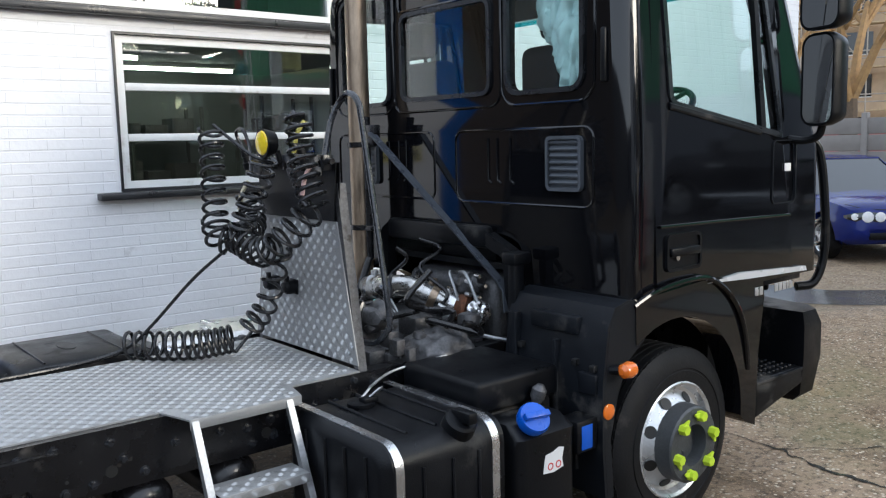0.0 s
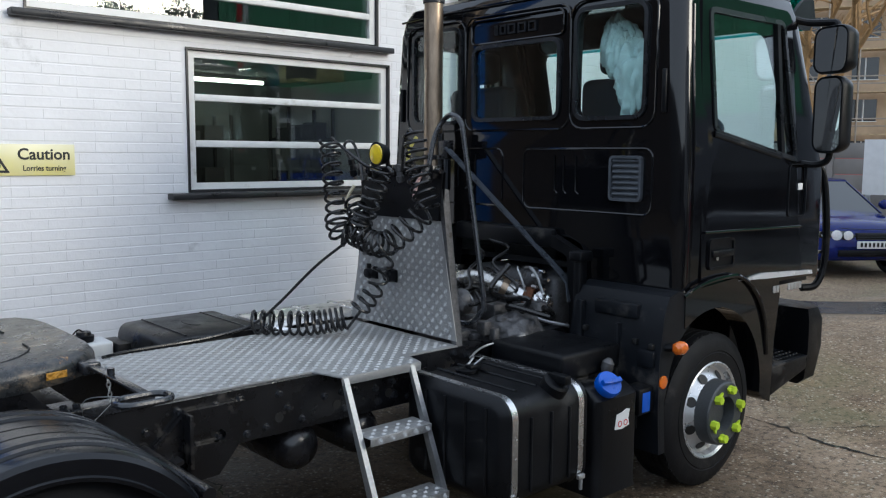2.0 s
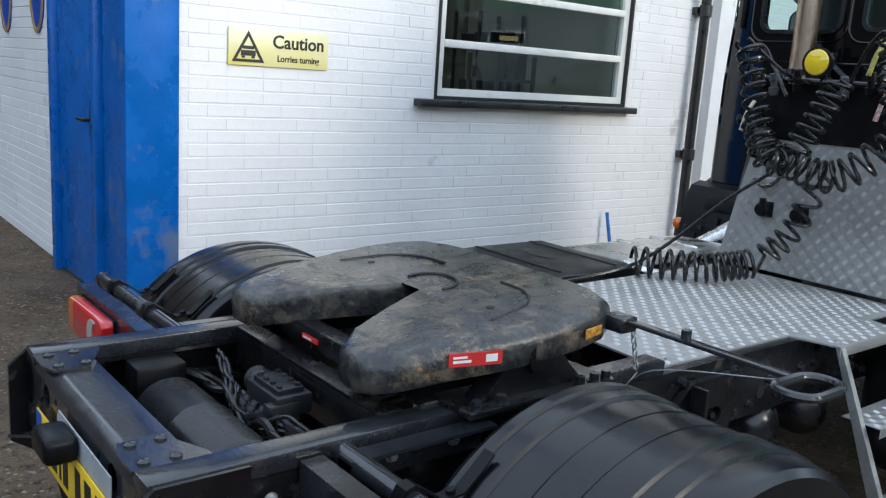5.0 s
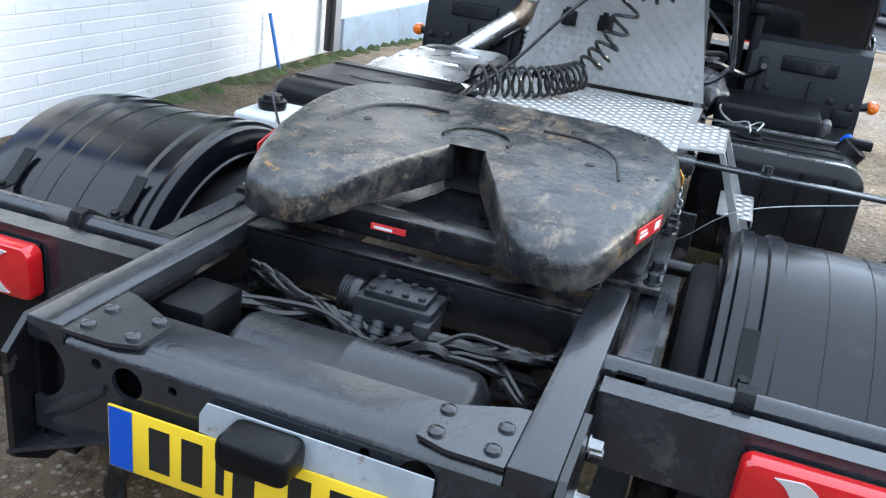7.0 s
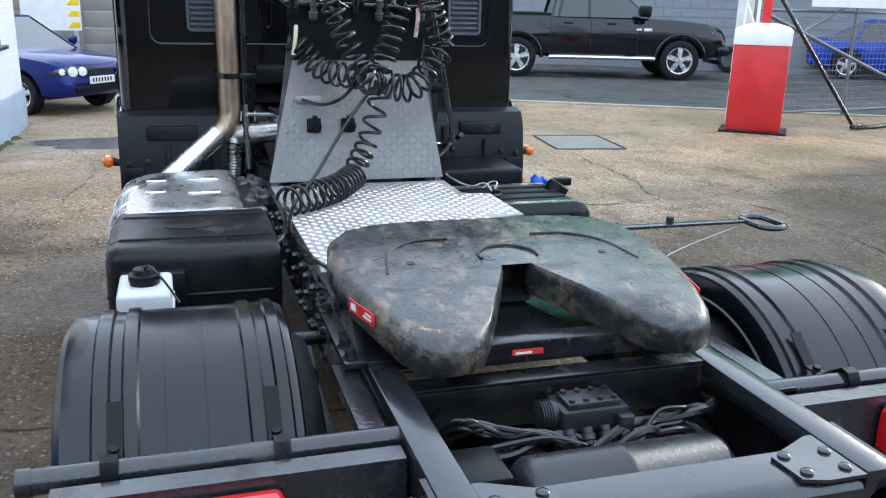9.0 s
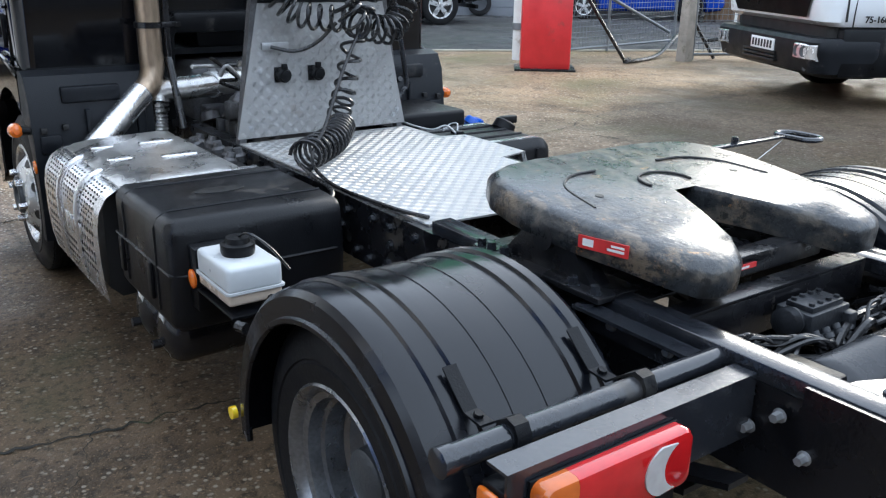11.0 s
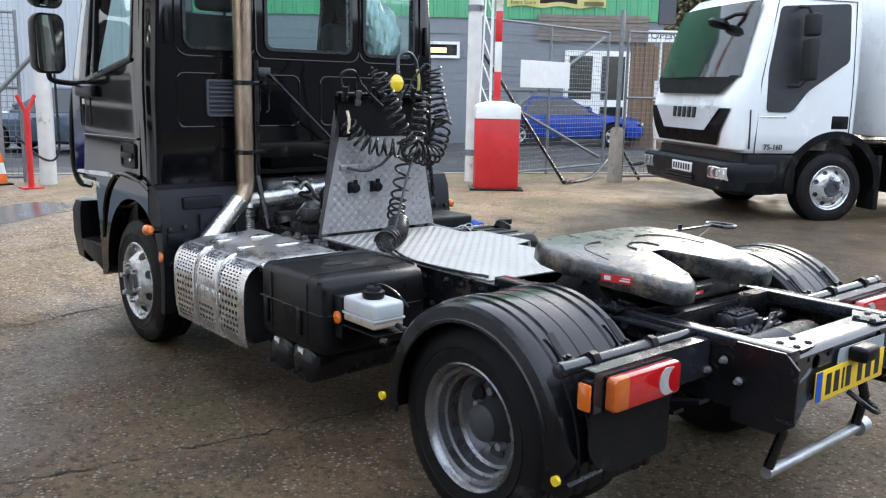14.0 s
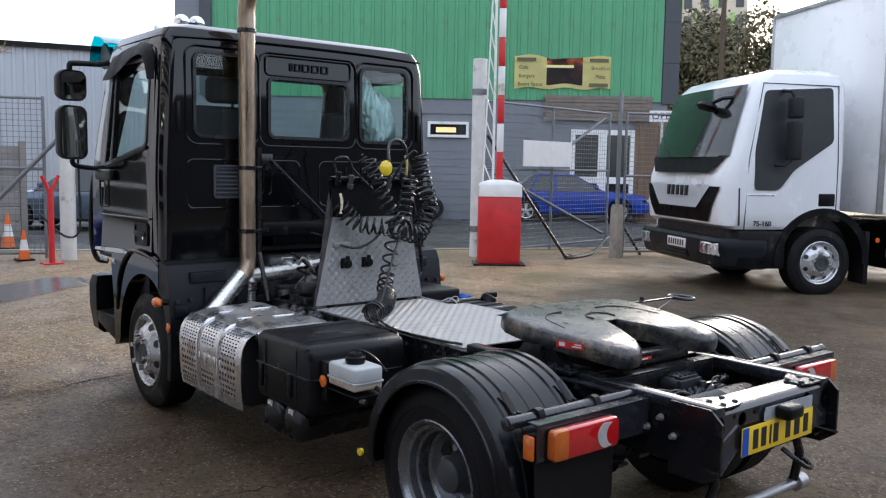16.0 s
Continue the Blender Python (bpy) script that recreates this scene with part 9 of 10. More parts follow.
        box(bm, -0.75, -0.55, *sorted((s * (W * 0.985 - 0.01), s * (W + 0.015))), belt - 0.17, belt - 0.135, 0.008)
        part("door_handle", bm, paint, c)
        for xx in (screen[0] - 0.25, -0.15, -1.05):
            bm = B()
            tube(bm, [(xx, s * (W * 0.99), belt - 0.08), (xx, s * (W * 1.0 + 0.001), 0.62), (xx, s * (W * 0.985), 0.32)], 0.005, 5, 5)
            part("door_seam", bm, INK, c)
        if bed:
            bm = B()
            rings(bm, [[(L - 0.16 - 0.22 * f, s * W * (0.60 + 0.34 * f), hood - 0.17), (L - 0.13 - 0.22 * f, s * W * (0.61 + 0.34 * f), hood - 0.20), (L - 0.13 - 0.22 * f, s * W * (0.61 + 0.34 * f), hood - 0.40), (L - 0.20 - 0.22 * f, s * W * (0.60 + 0.33 * f), hood - 0.42)] for f in (0.0, 0.35, 0.7, 1.0)])
            part("headlamp", bm, CLEAR_LENS, c, "tall clear headlamp")
        else:
            unit = B()
            rings(unit, [[(L + 0.005 - d, s * W * f, hood - 0.15 - q), (L + 0.035 - d, s * W * f, hood - 0.22), (L + 0.01 - d, s * W * f, hood - 0.29 + q), (L - 0.20 - d, s * W * f, hood - 0.22)] for f, d, q in ((0.36, -0.01, 0.045), (0.42, 0.0, 0.01), (0.62, 0.035, 0.0), (0.80, 0.09, 0.01), (0.90, 0.17, 0.04))])
            unit = part("headlamp", unit, CAR_GLASS, c, "clear headlamp unit with round reflectors")
            for f, d, q in ((0.47, 0.0, 0.068), (0.65, 0.035, 0.075), (0.82, 0.10, 0.048)):
                bm = B()
                lathe(bm, [(-0.02, q * 0.7), (0.0, q), (0.008, q * 0.96), (0.012, q * 0.6), (0.014, 0.004)], (L + 0.024 - d, s * W * f, hood - 0.215), (1, s * 0.35, 0.1), 20)
                part("reflector", bm, CLEAR_LENS, unit)
        bm = B()
        box(bm, -L - 0.01, -L + 0.10, *sorted((s * W * 0.55, s * W * 0.9)), belt - 0.28, belt - 0.10, 0.02)
        part("tail_lamp", bm, RED_LENS, c)
        for wx in wheels:
            car_wheel(c, wx, s * (W - 0.01), r, s)
    bm = B()
    box(bm, L - 0.06, L + 0.004, -W * 0.32, W * 0.32, hood - 0.29, hood - 0.18, 0.02)
    grl = part("grille", bm, PLASTIC, c)
    for k in range(4):
        bm = B()
        box(bm, L + 0.0045, L + 0.010, -W * 0.30, W * 0.30, hood - 0.276 + k * 0.025, hood - 0.268 + k * 0.025, 0.002)
        part("grille_bar", bm, HUB_GREY, grl)
    bm = B()
    tube(bm, [(L - 0.30, -W * 0.86, hood - 0.055), (L - 0.13, -W * 0.6, hood - 0.11), (L - 0.05, 0, hood - 0.13), (L - 0.13, W * 0.6, hood - 0.11), (L - 0.30, W * 0.86, hood - 0.055)], 0.004, 5, 6)
    part("bonnet_seam", bm, INK, c)
    bm = B()
    box(bm, L - 0.07, L + 0.015, -W * 0.62, W * 0.62, 0.34, 0.44, 0.02)
    part("bumper_intake", bm, PLASTIC, c)
    if front_plate:
        bm = B()
        box(bm, L + 0.012, L + 0.022, -0.26, 0.26, 0.46, 0.57, 0.002)
        pl = part("number_plate", bm, WHITE_PRINT, c)
        for k in range(7):
            bm = B()
            box(bm, L + 0.0225, L + 0.0235, -0.21 + k * 0.062, -0.175 + k * 0.062, 0.485, 0.548)
            part("character_bar", bm, INK, pl)
    return c


hatch = car("hatchback_car", "dark blue hatchback car parked at the building's end", (13.65, 3.54), 232, CAR_BLUE, 4.2, 1.72, 0.93, 1.44, 0.87, 0.30, (1.32, -1.28), (0.95, 0.15), (-1.2, -1.9))
hatch.location.z = -0.215
car("saloon_car", "blue saloon car parked behind the mesh gate", (15.26, -16.35), math.degrees(math.atan2(-0.775, -0.632)), CAR_BLUE_B, 4.6, 1.78, 0.95, 1.42, 0.88, 0.33, (1.38, -1.38), (0.9, 0.05), (-1.1, -1.95))
car("estate_car", "grey car parked behind the fence", (18.0, -3.1), math.degrees(math.atan2(0.775, 0.632)), CAR_SILVER, 4.3, 1.74, 0.93, 1.45, 0.88, 0.32, (1.3, -1.3), (0.95, 0.1), (-1.2, -1.9))
PK = [(-2.92, 0.62, 1.26, 0.95), (-2.88, 0.55, 1.345, 0.985), (-2.3, 0.52, 1.36, 1.0), (-1.75, 0.50, 1.365, 1.0), (-1.02, 0.46, 1.365, 1.0), (-0.98, 0.46, 1.34, 1.0), (0.9, 0.44, 1.33, 1.0), (1.25, 0.44, 1.30, 1.0), (1.87, 0.46, 1.27, 1.0), (2.45, 0.48, 1.22, 0.985), (2.78, 0.52, 1.13, 0.93), (2.90, 0.56, 0.98, 0.86)]
pk = car("pickup_truck", "black crew cab pickup truck on the road", (16.75, -8.50), -107, CAR_BLACK, 5.84, 2.02, 1.36, 1.96, 1.24, 0.435, (1.87, -1.78), (1.15, 0.45), (-0.85, -1.0), bed=True, front_plate=False, st=PK)
for s in (1, -1):
    bm = B()
    tube(bm, [(1.28, s * 1.05, 0.46), (1.22, s * 1.07, 0.47), (-0.98, s * 1.07, 0.47), (-1.05, s * 1.05, 0.46)], 0.05, 10)
    part("side_step", bm, CHROME, pk, "chrome side step")
    bm = B()
    box(bm, 1.02, 1.20, *sorted((s * 1.0, s * 1.016)), 1.06, 1.12)
    box(bm, 0.86, 0.97, *sorted((s * 1.0, s * 1.016)), 1.07, 1.11)
    part("badge_bar", bm, WHITE_PRINT, pk)
    for wx in (1.87, -1.78):
        bm = B()
        arc = [(wx + 0.56 * math.cos(radians(a)), 0.44 + 0.56 * math.sin(radians(a))) for a in range(0, 181, 12)]
        tube(bm, [(x, s * 1.0, z) for x, z in arc], 0.035, 8)
        part("wheel_arch_lip", bm, CAR_BLACK, pk)
    bm = B()
    tube(bm, [(-2.86, s * 0.95, 1.375), (-1.05, s * 0.95, 1.385)], 0.03, 8)
    part("bed_rail", bm, PLASTIC, pk)
    bm = B()
    box(bm, 0.86, 1.10, *sorted((s * 1.06, s * 1.30)), 1.36, 1.60, 0.05, 3)
    part("tow_mirror", bm, PLASTIC, pk)
bm = B()
box(bm, 2.70, 2.97, -0.98, 0.98, 0.55, 0.76, 0.06, 3)
part("front_bumper", bm, CAR_BLACK, pk)
bm = B()
box(bm, -2.75, -1.15, -0.85, 0.85, 0.8, 1.37, 0.02)
part("bed_cover", bm, PLASTIC, pk)

# ---- white box lorry ----
lor = thing("box_lorry", "white box lorry with black plastic lower cab", "lorry", at=(4.0, -8.32, 0), turn=60.8)
lor.scale = (1.163, 1.163, 1.163)
WS = [(0.735, -0.30, 1.09, 1.02, 0.10), (0.775, -0.30, 1.155, 1.05, 0.13), (0.95, -0.30, 1.19, 1.06, 0.17), (1.30, -0.30, 1.17, 1.06, 0.17), (1.50, -0.30, 1.11, 1.05, 0.15), (2.0, -0.30, 0.95, 1.02, 0.14), (2.34, -0.30, 0.83, 0.99, 0.14), (2.45, -0.28, 0.72, 0.94, 0.16), (2.51, -0.22, 0.52, 0.80, 0.16)]
bm = B()
rings(bm, [[(x, y, z) for x, y in rr_pts(a, b, -w, w, r, 6)] for z, a, b, w, r in WS])
q = B()
cyl(q, (-0.03, 0.5, 0.40), (-0.03, 1.4, 0.40), 0.50, seg=32)
q2 = B()
cyl(q2, (-0.03, -0.5, 0.40), (-0.03, -1.4, 0.40), 0.50, seg=32)
part("cab_shell", cut(bm, [q, q2]), WHITE_TRUCK, lor, smooth=35)


def lor_x(z):
    for a, b in zip(WS, WS[1:]):
        if a[0] <= z <= b[0]:
            return a[2] + (b[2] - a[2]) * (z - a[0]) / (b[0] - a[0])
    return WS[-1][2]


def front_panel(pts, proud, name, mt, label="", thick=0.012, bow=0.0):
    """A panel wrapped on the lorry's sloping front: (y, z) corners."""
    bm = B()
    rows2 = []
    n = 10
    (yl0, zl0), (yr0, zr0), (yr1, zr1), (yl1, zl1) = pts
    lo, hi = [], []
    for i in range(n + 1):
        t = i / n
        for j in range(7):
            f = j / 6
            y = (yl0 + (yr0 - yl0) * t) * (1 - f) + (yl1 + (yr1 - yl1) * t) * f
            z = (zl0 + (zr0 - zl0) * t) * (1 - f) + (zl1 + (zr1 - zl1) * t) * f
            bend = 0.15 - math.sqrt(max(0.0, 0.0225 - max(0.0, abs(y) - 0.89) ** 2))
            rows2.append((lor_x(z) - bend + proud + bow * (1 - (y / 0.97) ** 2), y, z))
    vs = [bm.verts.new(p) for p in rows2]
    for i in range(n):
        for j in range(6):
            bm.faces.new((vs[i * 7 + j], vs[(i + 1) * 7 + j], vs[(i + 1) * 7 + j + 1], vs[i * 7 + j + 1]))
    bmesh.ops.solidify(bm, geom=bm.faces[:], thickness=thick)
    return part(name, bm, mt, lor, label)


LOR_GLASS = surface("lorry_windscreen", (0.045, 0.055, 0.052), 0.02, var=0.35, scale=2, bump=0.0, coat=1.0, spec=0.8)
LAMP_SILVER = surface("lamp_silver", (0.70, 0.70, 0.70), 0.22, 0.6, var=0.15, scale=25, bump=0.0, coat=1.0)
LOR_SIDE = surface("lorry_side_window", (0.034, 0.037, 0.040), 0.40, var=0.3, scale=2, bump=0.0, spec=0.35)
LOR_TRIM = surface("weathered_black_trim", (0.026, 0.027, 0.029), 0.6, var=0.2, scale=8, bump=0.001, spec=0.2)
front_panel([(-0.97, 1.53), (0.97, 1.53), (0.89, 2.33), (-0.89, 2.33)], 0.018, "windscreen", LOR_GLASS, "dark windscreen", bow=0.085)
front_panel([(-0.72, 1.35), (0.72, 1.35), (0.96, 1.545), (-0.96, 1.545)], 0.030, "wiper_panel", LOR_TRIM, bow=0.05)
front_panel([(-0.72, 0.80), (0.72, 0.80), (0.96, 1.20), (-0.96, 1.20)], 0.022, "grille", PLASTIC, "black grille")
front_panel([(-0.50, 0.95), (0.50, 0.95), (0.80, 1.22), (-0.80, 1.22)], 0.042, "nose_panel", WHITE_TRUCK)
for k in range(5):
    bm = B()
    y = 0.24 - k * 0.12
    z = 1.14
    box(bm, lor_x(z) + 0.03, lor_x(z) + 0.062, y - 0.030, y + 0.030, z - 0.06, z + 0.06, 0.004)
    part("emblem_bar", bm, INK, lor)
for y in (0.55, -0.2):
    bm = B()
    tube(bm, [(lor_x(1.5) + 0.03, y, 1.50), (lor_x(1.56) + 0.03, y - 0.35, 1.545)], 0.010, 6)
    part("wiper", bm, PLASTIC, lor)
bm = B()
rings(bm, [[(x, y, z) for x, y in rr_pts(0.55, b, -w, w, 0.14, 6)] for z, b, w in ((0.285, 1.08, 1.0), (0.33, 1.20, 1.05), (0.50, 1.25, 1.068), (0.60, 1.25, 1.068), (0.635, 1.22, 1.05))])
part("bumper", bm, GREY_PLASTIC, lor, "dark grey bumper", 40)
bm = B()
rings(bm, [[(x, y, z) for x, y in rr_pts(0.45, 1.06, -0.99, 0.99, 0.14, 6)] for z in (0.60, 0.80)])
part("bumper_recess", bm, INK, lor)
for z in (0.375, 0.41, 0.445):
    bm = B()
    box(bm, 1.20, 1.252, -0.34, 0.34, z - 0.010, z + 0.010, 0.004)
    part("intake_slat", bm, INK, lor)
for s in (1, -1):
    bm = B()
    rings(bm, [[(1.235 - d, s * y, 0.440), (1.258 - d, s * y, 0.455), (1.258 - d, s * y, 0.570), (1.240 - d, s * y, 0.585), (1.10 - d, s * y, 0.585), (1.10 - d, s * y, 0.440)] for y, d in ((0.715, -0.004), (0.80, -0.004), (0.92, -0.002), (1.0, 0.02), (1.03, 0.040))])
    hl = part("headlamp", bm, LAMP_SILVER, lor, "clear headlamp with twin reflectors")
    for y, r in ((0.785, 0.050), (0.90, 0.050)):
        bm = B()
        xx = 1.258
        lathe(bm, [(0.0, r), (0.006, r), (0.007, r * 0.86), (0.001, r * 0.5), (0.0, 0.004)], (xx, s * y, 0.515), (1, s * 0.25, 0), 18)
        part("reflector", bm, HUB_GREY, hl)
    bm = B()
    lathe(bm, [(0, 0.035), (0.006, 0.032), (0.004, 0.02), (0.004, 0.004)], (1.205, s * 0.86, 0.37), (1, s * 0.1, 0), 16)
    part("fog_lamp", bm, HUB_GREY, lor)
    bm = B()
    box(bm, 0.42, 1.0, *sorted((s * 0.9, s * 1.06)), 0.30, 0.72, 0.02)
    part("step_box", bm, PLASTIC, lor)
    bm = B()
    pts = [(0.83, 1.17), (0.83, 1.60), (0.72, 2.26), (-0.09, 2.31), (-0.11, 1.71), (0.37, 1.39), (0.54, 1.17)]
    prism(bm, round_poly(pts[::-1], 0.05, 3), "y", *sorted((s * 1.03, s * 1.072)))
    for v in bm.verts:
        v.co.y -= s * max(0, (v.co.z - 1.35)) * 0.072
    part("side_window", bm, LOR_SIDE, lor, "dark side window")
    bm = B()
    rings(bm, [[(0.985, s * 1.045, 0.78), (1.0, s * 1.045, 0.78), (1.0, s * 1.066, 0.78), (0.985, s * 1.066, 0.78)], [(1.0, s * 1.045, 1.19), (1.015, s * 1.045, 1.19), (1.015, s * 1.066, 1.19), (1.0, s * 1.066, 1.19)]])
    part("corner_slot", bm, INK, lor)
    bm = B()
    tube(bm, [(-0.17, s * 1.058, 0.95), (-0.17, s * 1.05, 1.5), (-0.16, s * 1.0, 2.33), (0.74, s * 0.99, 2.34), (0.90, s * 1.05, 1.5), (0.93, s * 1.06, 0.73)], 0.006, 5)
    part("door_seam", bm, INK, lor)
    bm = B()
    box(bm, -0.15, 0.05, *sorted((s * 1.045, s * 1.068)), 1.0, 1.14, 0.025, 3)
    part("door_handle", bm, PLASTIC, lor)
    reads = Matrix(((-s, 0, 0, 0.718), (0, 0, s, s * 1.0655), (0, 1, 0, 0.80), (0, 0, 0, 1)))
    part("lettering", words("75-160", 0.078, reads, 0.002, bold=0.0015), INK, lor, "black model number")
    bm = B()
    box(bm, 0.59, 0.895, *sorted((s * 1.05, s * 1.066)), 1.108, 1.126, 0.003)
    part("badge_bar", bm, LAMP_SILVER, lor)
    bm = B()
    pts = [(-0.03 + 0.58 * math.cos(radians(a)), 0.40 + 0.58 * math.sin(radians(a))) for a in range(185, -15, -8)]
    ptsi = [(-0.03 + 0.50 * math.cos(radians(a)), 0.40 + 0.50 * math.sin(radians(a))) for a in range(185, -15, -8)]
    prism(bm, pts + ptsi[::-1], "y", *sorted((s * 0.80, s * 1.07)))
    part("wheel_arch", bm, PLASTIC, lor)
    for z0, z1 in ((1.50, 1.92), (1.95, 2.18)):
        bm = B()
        box(bm, 0.42, 0.52, *sorted((s * 1.10, s * 1.30)), z0, z1, 0.03, 3)
        part("mirror", bm, LOR_TRIM, lor)
    bm = B()
    tube(bm, [(0.5, s * 1.0, 2.26), (0.52, s * 1.18, 2.24), (0.48, s * 1.2, 2.16)], 0.02, 6)
    part("mirror_arm", bm, LOR_TRIM, lor)
    bm = B()
    tube(bm, [(0.6, s * 1.04, 1.45), (0.55, s * 1.18, 1.44), (0.48, s * 1.2, 1.52)], 0.02, 6)
    part("mirror_arm", bm, LOR_TRIM, lor)
    hub2 = new("front_wheel")
    hub2.parent = lor
    wheel_parts(hub2, (-0.03, s * 1.03, 0.362), s)
    hub2 = new("rear_wheel")
    hub2.parent = lor
    wheel_parts(hub2, (-3.7, s * 1.03, 0.362), s, rear=True)
    bm = B()
    lathe(bm, [(0, 0.03), (0.01, 0.025), (0.012, 0.004)], (-0.72, s * 1.05, 0.62), (0, s, 0), 14)
    part("reflector", bm, AMBER, lor)
    bm = B()
    box(bm, -6.5, -0.85, *sorted((s * 1.02, s * 1.06)), 0.42, 0.52, 0.01)
    part("side_guard", bm, GALV, lor)
    bm = B()
    for k in range(3):
        box(bm, -0.95 - 1.8 * k, -0.91 - 1.8 * k, *sorted((s * 1.0, s * 1.04)), 0.52, 0.86)
    part("guard_bracket", bm, GALV, lor)
bm = B()
lathe(bm, [(-0.05, 0.01), (-0.04, 0.1), (0, 0.13), (0.03, 0.1), (0.035, 0.01)], (1.12, 0.45, 2.10), (0.3, 0, -1), 18)
tube(bm, [(0.84, 0.80, 2.20), (1.02, 0.62, 2.19), (1.10, 0.47, 2.13)], 0.022, 6)
part("front_mirror", bm, PLASTIC, lor)
bm = B()
box(bm, 1.248, 1.262, -0.15, 0.33, 0.465, 0.575, 0.002)
pl = part("number_plate", bm, WHITE_PRINT, lor)
for k in range(7):
    bm = B()
    box(bm, 1.2625, 1.2635, -0.12 + k * 0.062, -0.08 + k * 0.062, 0.485, 0.555)
    part("character_bar", bm, INK, pl)
BOXM = surface("white_box_panel", (0.86, 0.86, 0.86), 0.3, var=0.03, scale=2, bump=0.0, coat=0.3)
bm = B()
box(bm, -6.8, -0.62, -1.17, 1.17, 0.92, 3.46, 0.02)
part("cargo_box", bm, BOXM, lor, "white cargo box")
for s in (1, -1):
    for x in (-6.79, -0.63):
        bm = B()
        box(bm, x - 0.035, x + 0.035, *sorted((s * 1.15, s * 1.182)), 0.93, 3.45, 0.006)
        part("corner_trim", bm, GALV, lor)
    bm = B()
    box(bm, -6.78, -0.64, *sorted((s * 1.15, s * 1.182)), 3.42, 3.475, 0.006)
    part("top_trim", bm, GALV, lor)
bm = B()
box(bm, -0.66, -0.60, -1.15, 1.15, 3.42, 3.475, 0.006)
for k in range(9):
    lathe(bm, [(0, 0.012), (0.008, 0.004)], (-0.598, -1.1 + 0.275 * k, 3.44), (1, 0, 0), 8)
part("front_top_trim", bm, GALV, lor)
bm = B()
box(bm, -6.6, 0.9, -0.40, 0.40, 0.55, 0.80, 0.01)
part("chassis", bm, CHASSIS, lor)
# Sump, axle, tanks and flaps added to block light from under the lorry.
bm = B()
box(bm, -0.45, 0.75, -0.38, 0.38, 0.24, 0.56, 0.06)
lathe(bm, [(-0.3, 0.08), (-0.2, 0.16), (0.2, 0.16), (0.3, 0.08)], (-0.9, 0, 0.42), (1, 0, 0), 16)
part("engine_sump", bm, CHASSIS, lor)
bm = B()
cyl(bm, (-0.03, -0.82, 0.36), (-0.03, 0.82, 0.36), 0.06, seg=12)
part("front_axle", bm, CHASSIS, lor)
for s in (1, -1):
    bm = B()
    box(bm, -2.5, -1.0, *sorted((s * 0.45, s * 1.0)), 0.26, 0.80, 0.06, 3)
    part("fuel_tank", bm, PLASTIC, lor)
    bm = B()
    box(bm, -0.62, -0.56, *sorted((s * 0.78, s * 1.06)), 0.12, 0.72, 0.01)
    part("mud_flap", bm, RUBBER, lor)

# ---- distance ----
GREY_SHED = surface("pale_shed_cladding", (0.46, 0.50, 0.55), 0.5, var=0.06, scale=1, bump=0.001, stretch=(1, 1, 0.15))
shed = thing("warehouse", "long pale grey metal clad warehouse", "building", at=(33.5, -6.0, 0), turn=-15)
bm = B()
prof2 = []
for k in range(60):
    y = -11 + k * 0.4
    prof2 += [(y, 0.0), (y + 0.22, 0.0), (y + 0.26, 0.05), (y + 0.36, 0.05)]
rings(bm, [[(-0.05 - b, a, 0) for a, b in prof2], [(-0.05 - b, a, 5.9) for a, b in prof2]], closed=False)
part("cladding", bm, GREY_SHED, shed)
bm = B()
box(bm, 0, 12, -11, 13, 0, 5.85)
part("core", bm, GREY_SHED, shed)
bm = B()
box(bm, -0.25, 0.2, -11.1, 13.1, 5.86, 6.05)
part("gutter", bm, PLASTIC, shed)
hut = thing("timber_hut", "brown timber hut with a slatted roof behind the fence", "hut", at=(24.5, -2.2, 0), turn=-12)
for k in range(14):
    bm = B()
    box(bm, -0.05 + 0.01 * (k % 2), 0.0, -0.2, 4.5, 0.1 + k * 0.2, 0.29 + k * 0.2)
    part("board", bm, TIMBER, hut)
for k in range(16):
    bm = B()
    rings(bm, [[(-0.35, -0.35 + k * 0.31, 2.7), (-0.35, -0.1 + k * 0.31, 2.7), (-0.35, -0.1 + k * 0.31, 2.76), (-0.35, -0.35 + k * 0.31, 2.76)], [(2.2, -0.35 + k * 0.31, 4.2), (2.2, -0.1 + k * 0.31, 4.2), (2.2, -0.1 + k * 0.31, 4.26), (2.2, -0.35 + k * 0.31, 4.26)]])
    part("roof_slat", bm, BOARD, hut)
bm = B()
box(bm, 0.01, 3.0, -0.2, 4.5, 0, 2.68)
part("core", bm, TIMBER, hut)

PANEL_WALL = surface("concrete_panel", (0.27, 0.25, 0.23), 0.85, var=0.2, scale=2, bump=0.005, each=0.2)
pw = thing("panel_wall", "grey concrete panel wall behind the parked blue car", "wall", kind="structure")
for k in range(5):
    for j in range(6):
        bm = B()
        box(bm, 16.4, 16.46, -1.3 + k * 1.9 + 0.06, 0.55 + k * 1.9 - 0.0, j * 0.31 + 0.005, (j + 1) * 0.31 - 0.006, 0.01)
        part("panel", bm, PANEL_WALL, pw)
    bm = B()
    box(bm, 16.37, 16.49, -1.3 + k * 1.9 - 0.06, -1.3 + k * 1.9 + 0.055, 0, 1.95, 0.01)
    part("panel_post", bm, PANEL_WALL, pw)
hz = thing("hazard_board", "white and yellow hazard striped board on posts", "sign", at=(15.6, 2.9, 0), turn=10)
bm = B()
box(bm, -0.02, 0.02, -0.5, 0.5, 0.9, 1.9)
part("board", bm, WHITE_PRINT, hz)
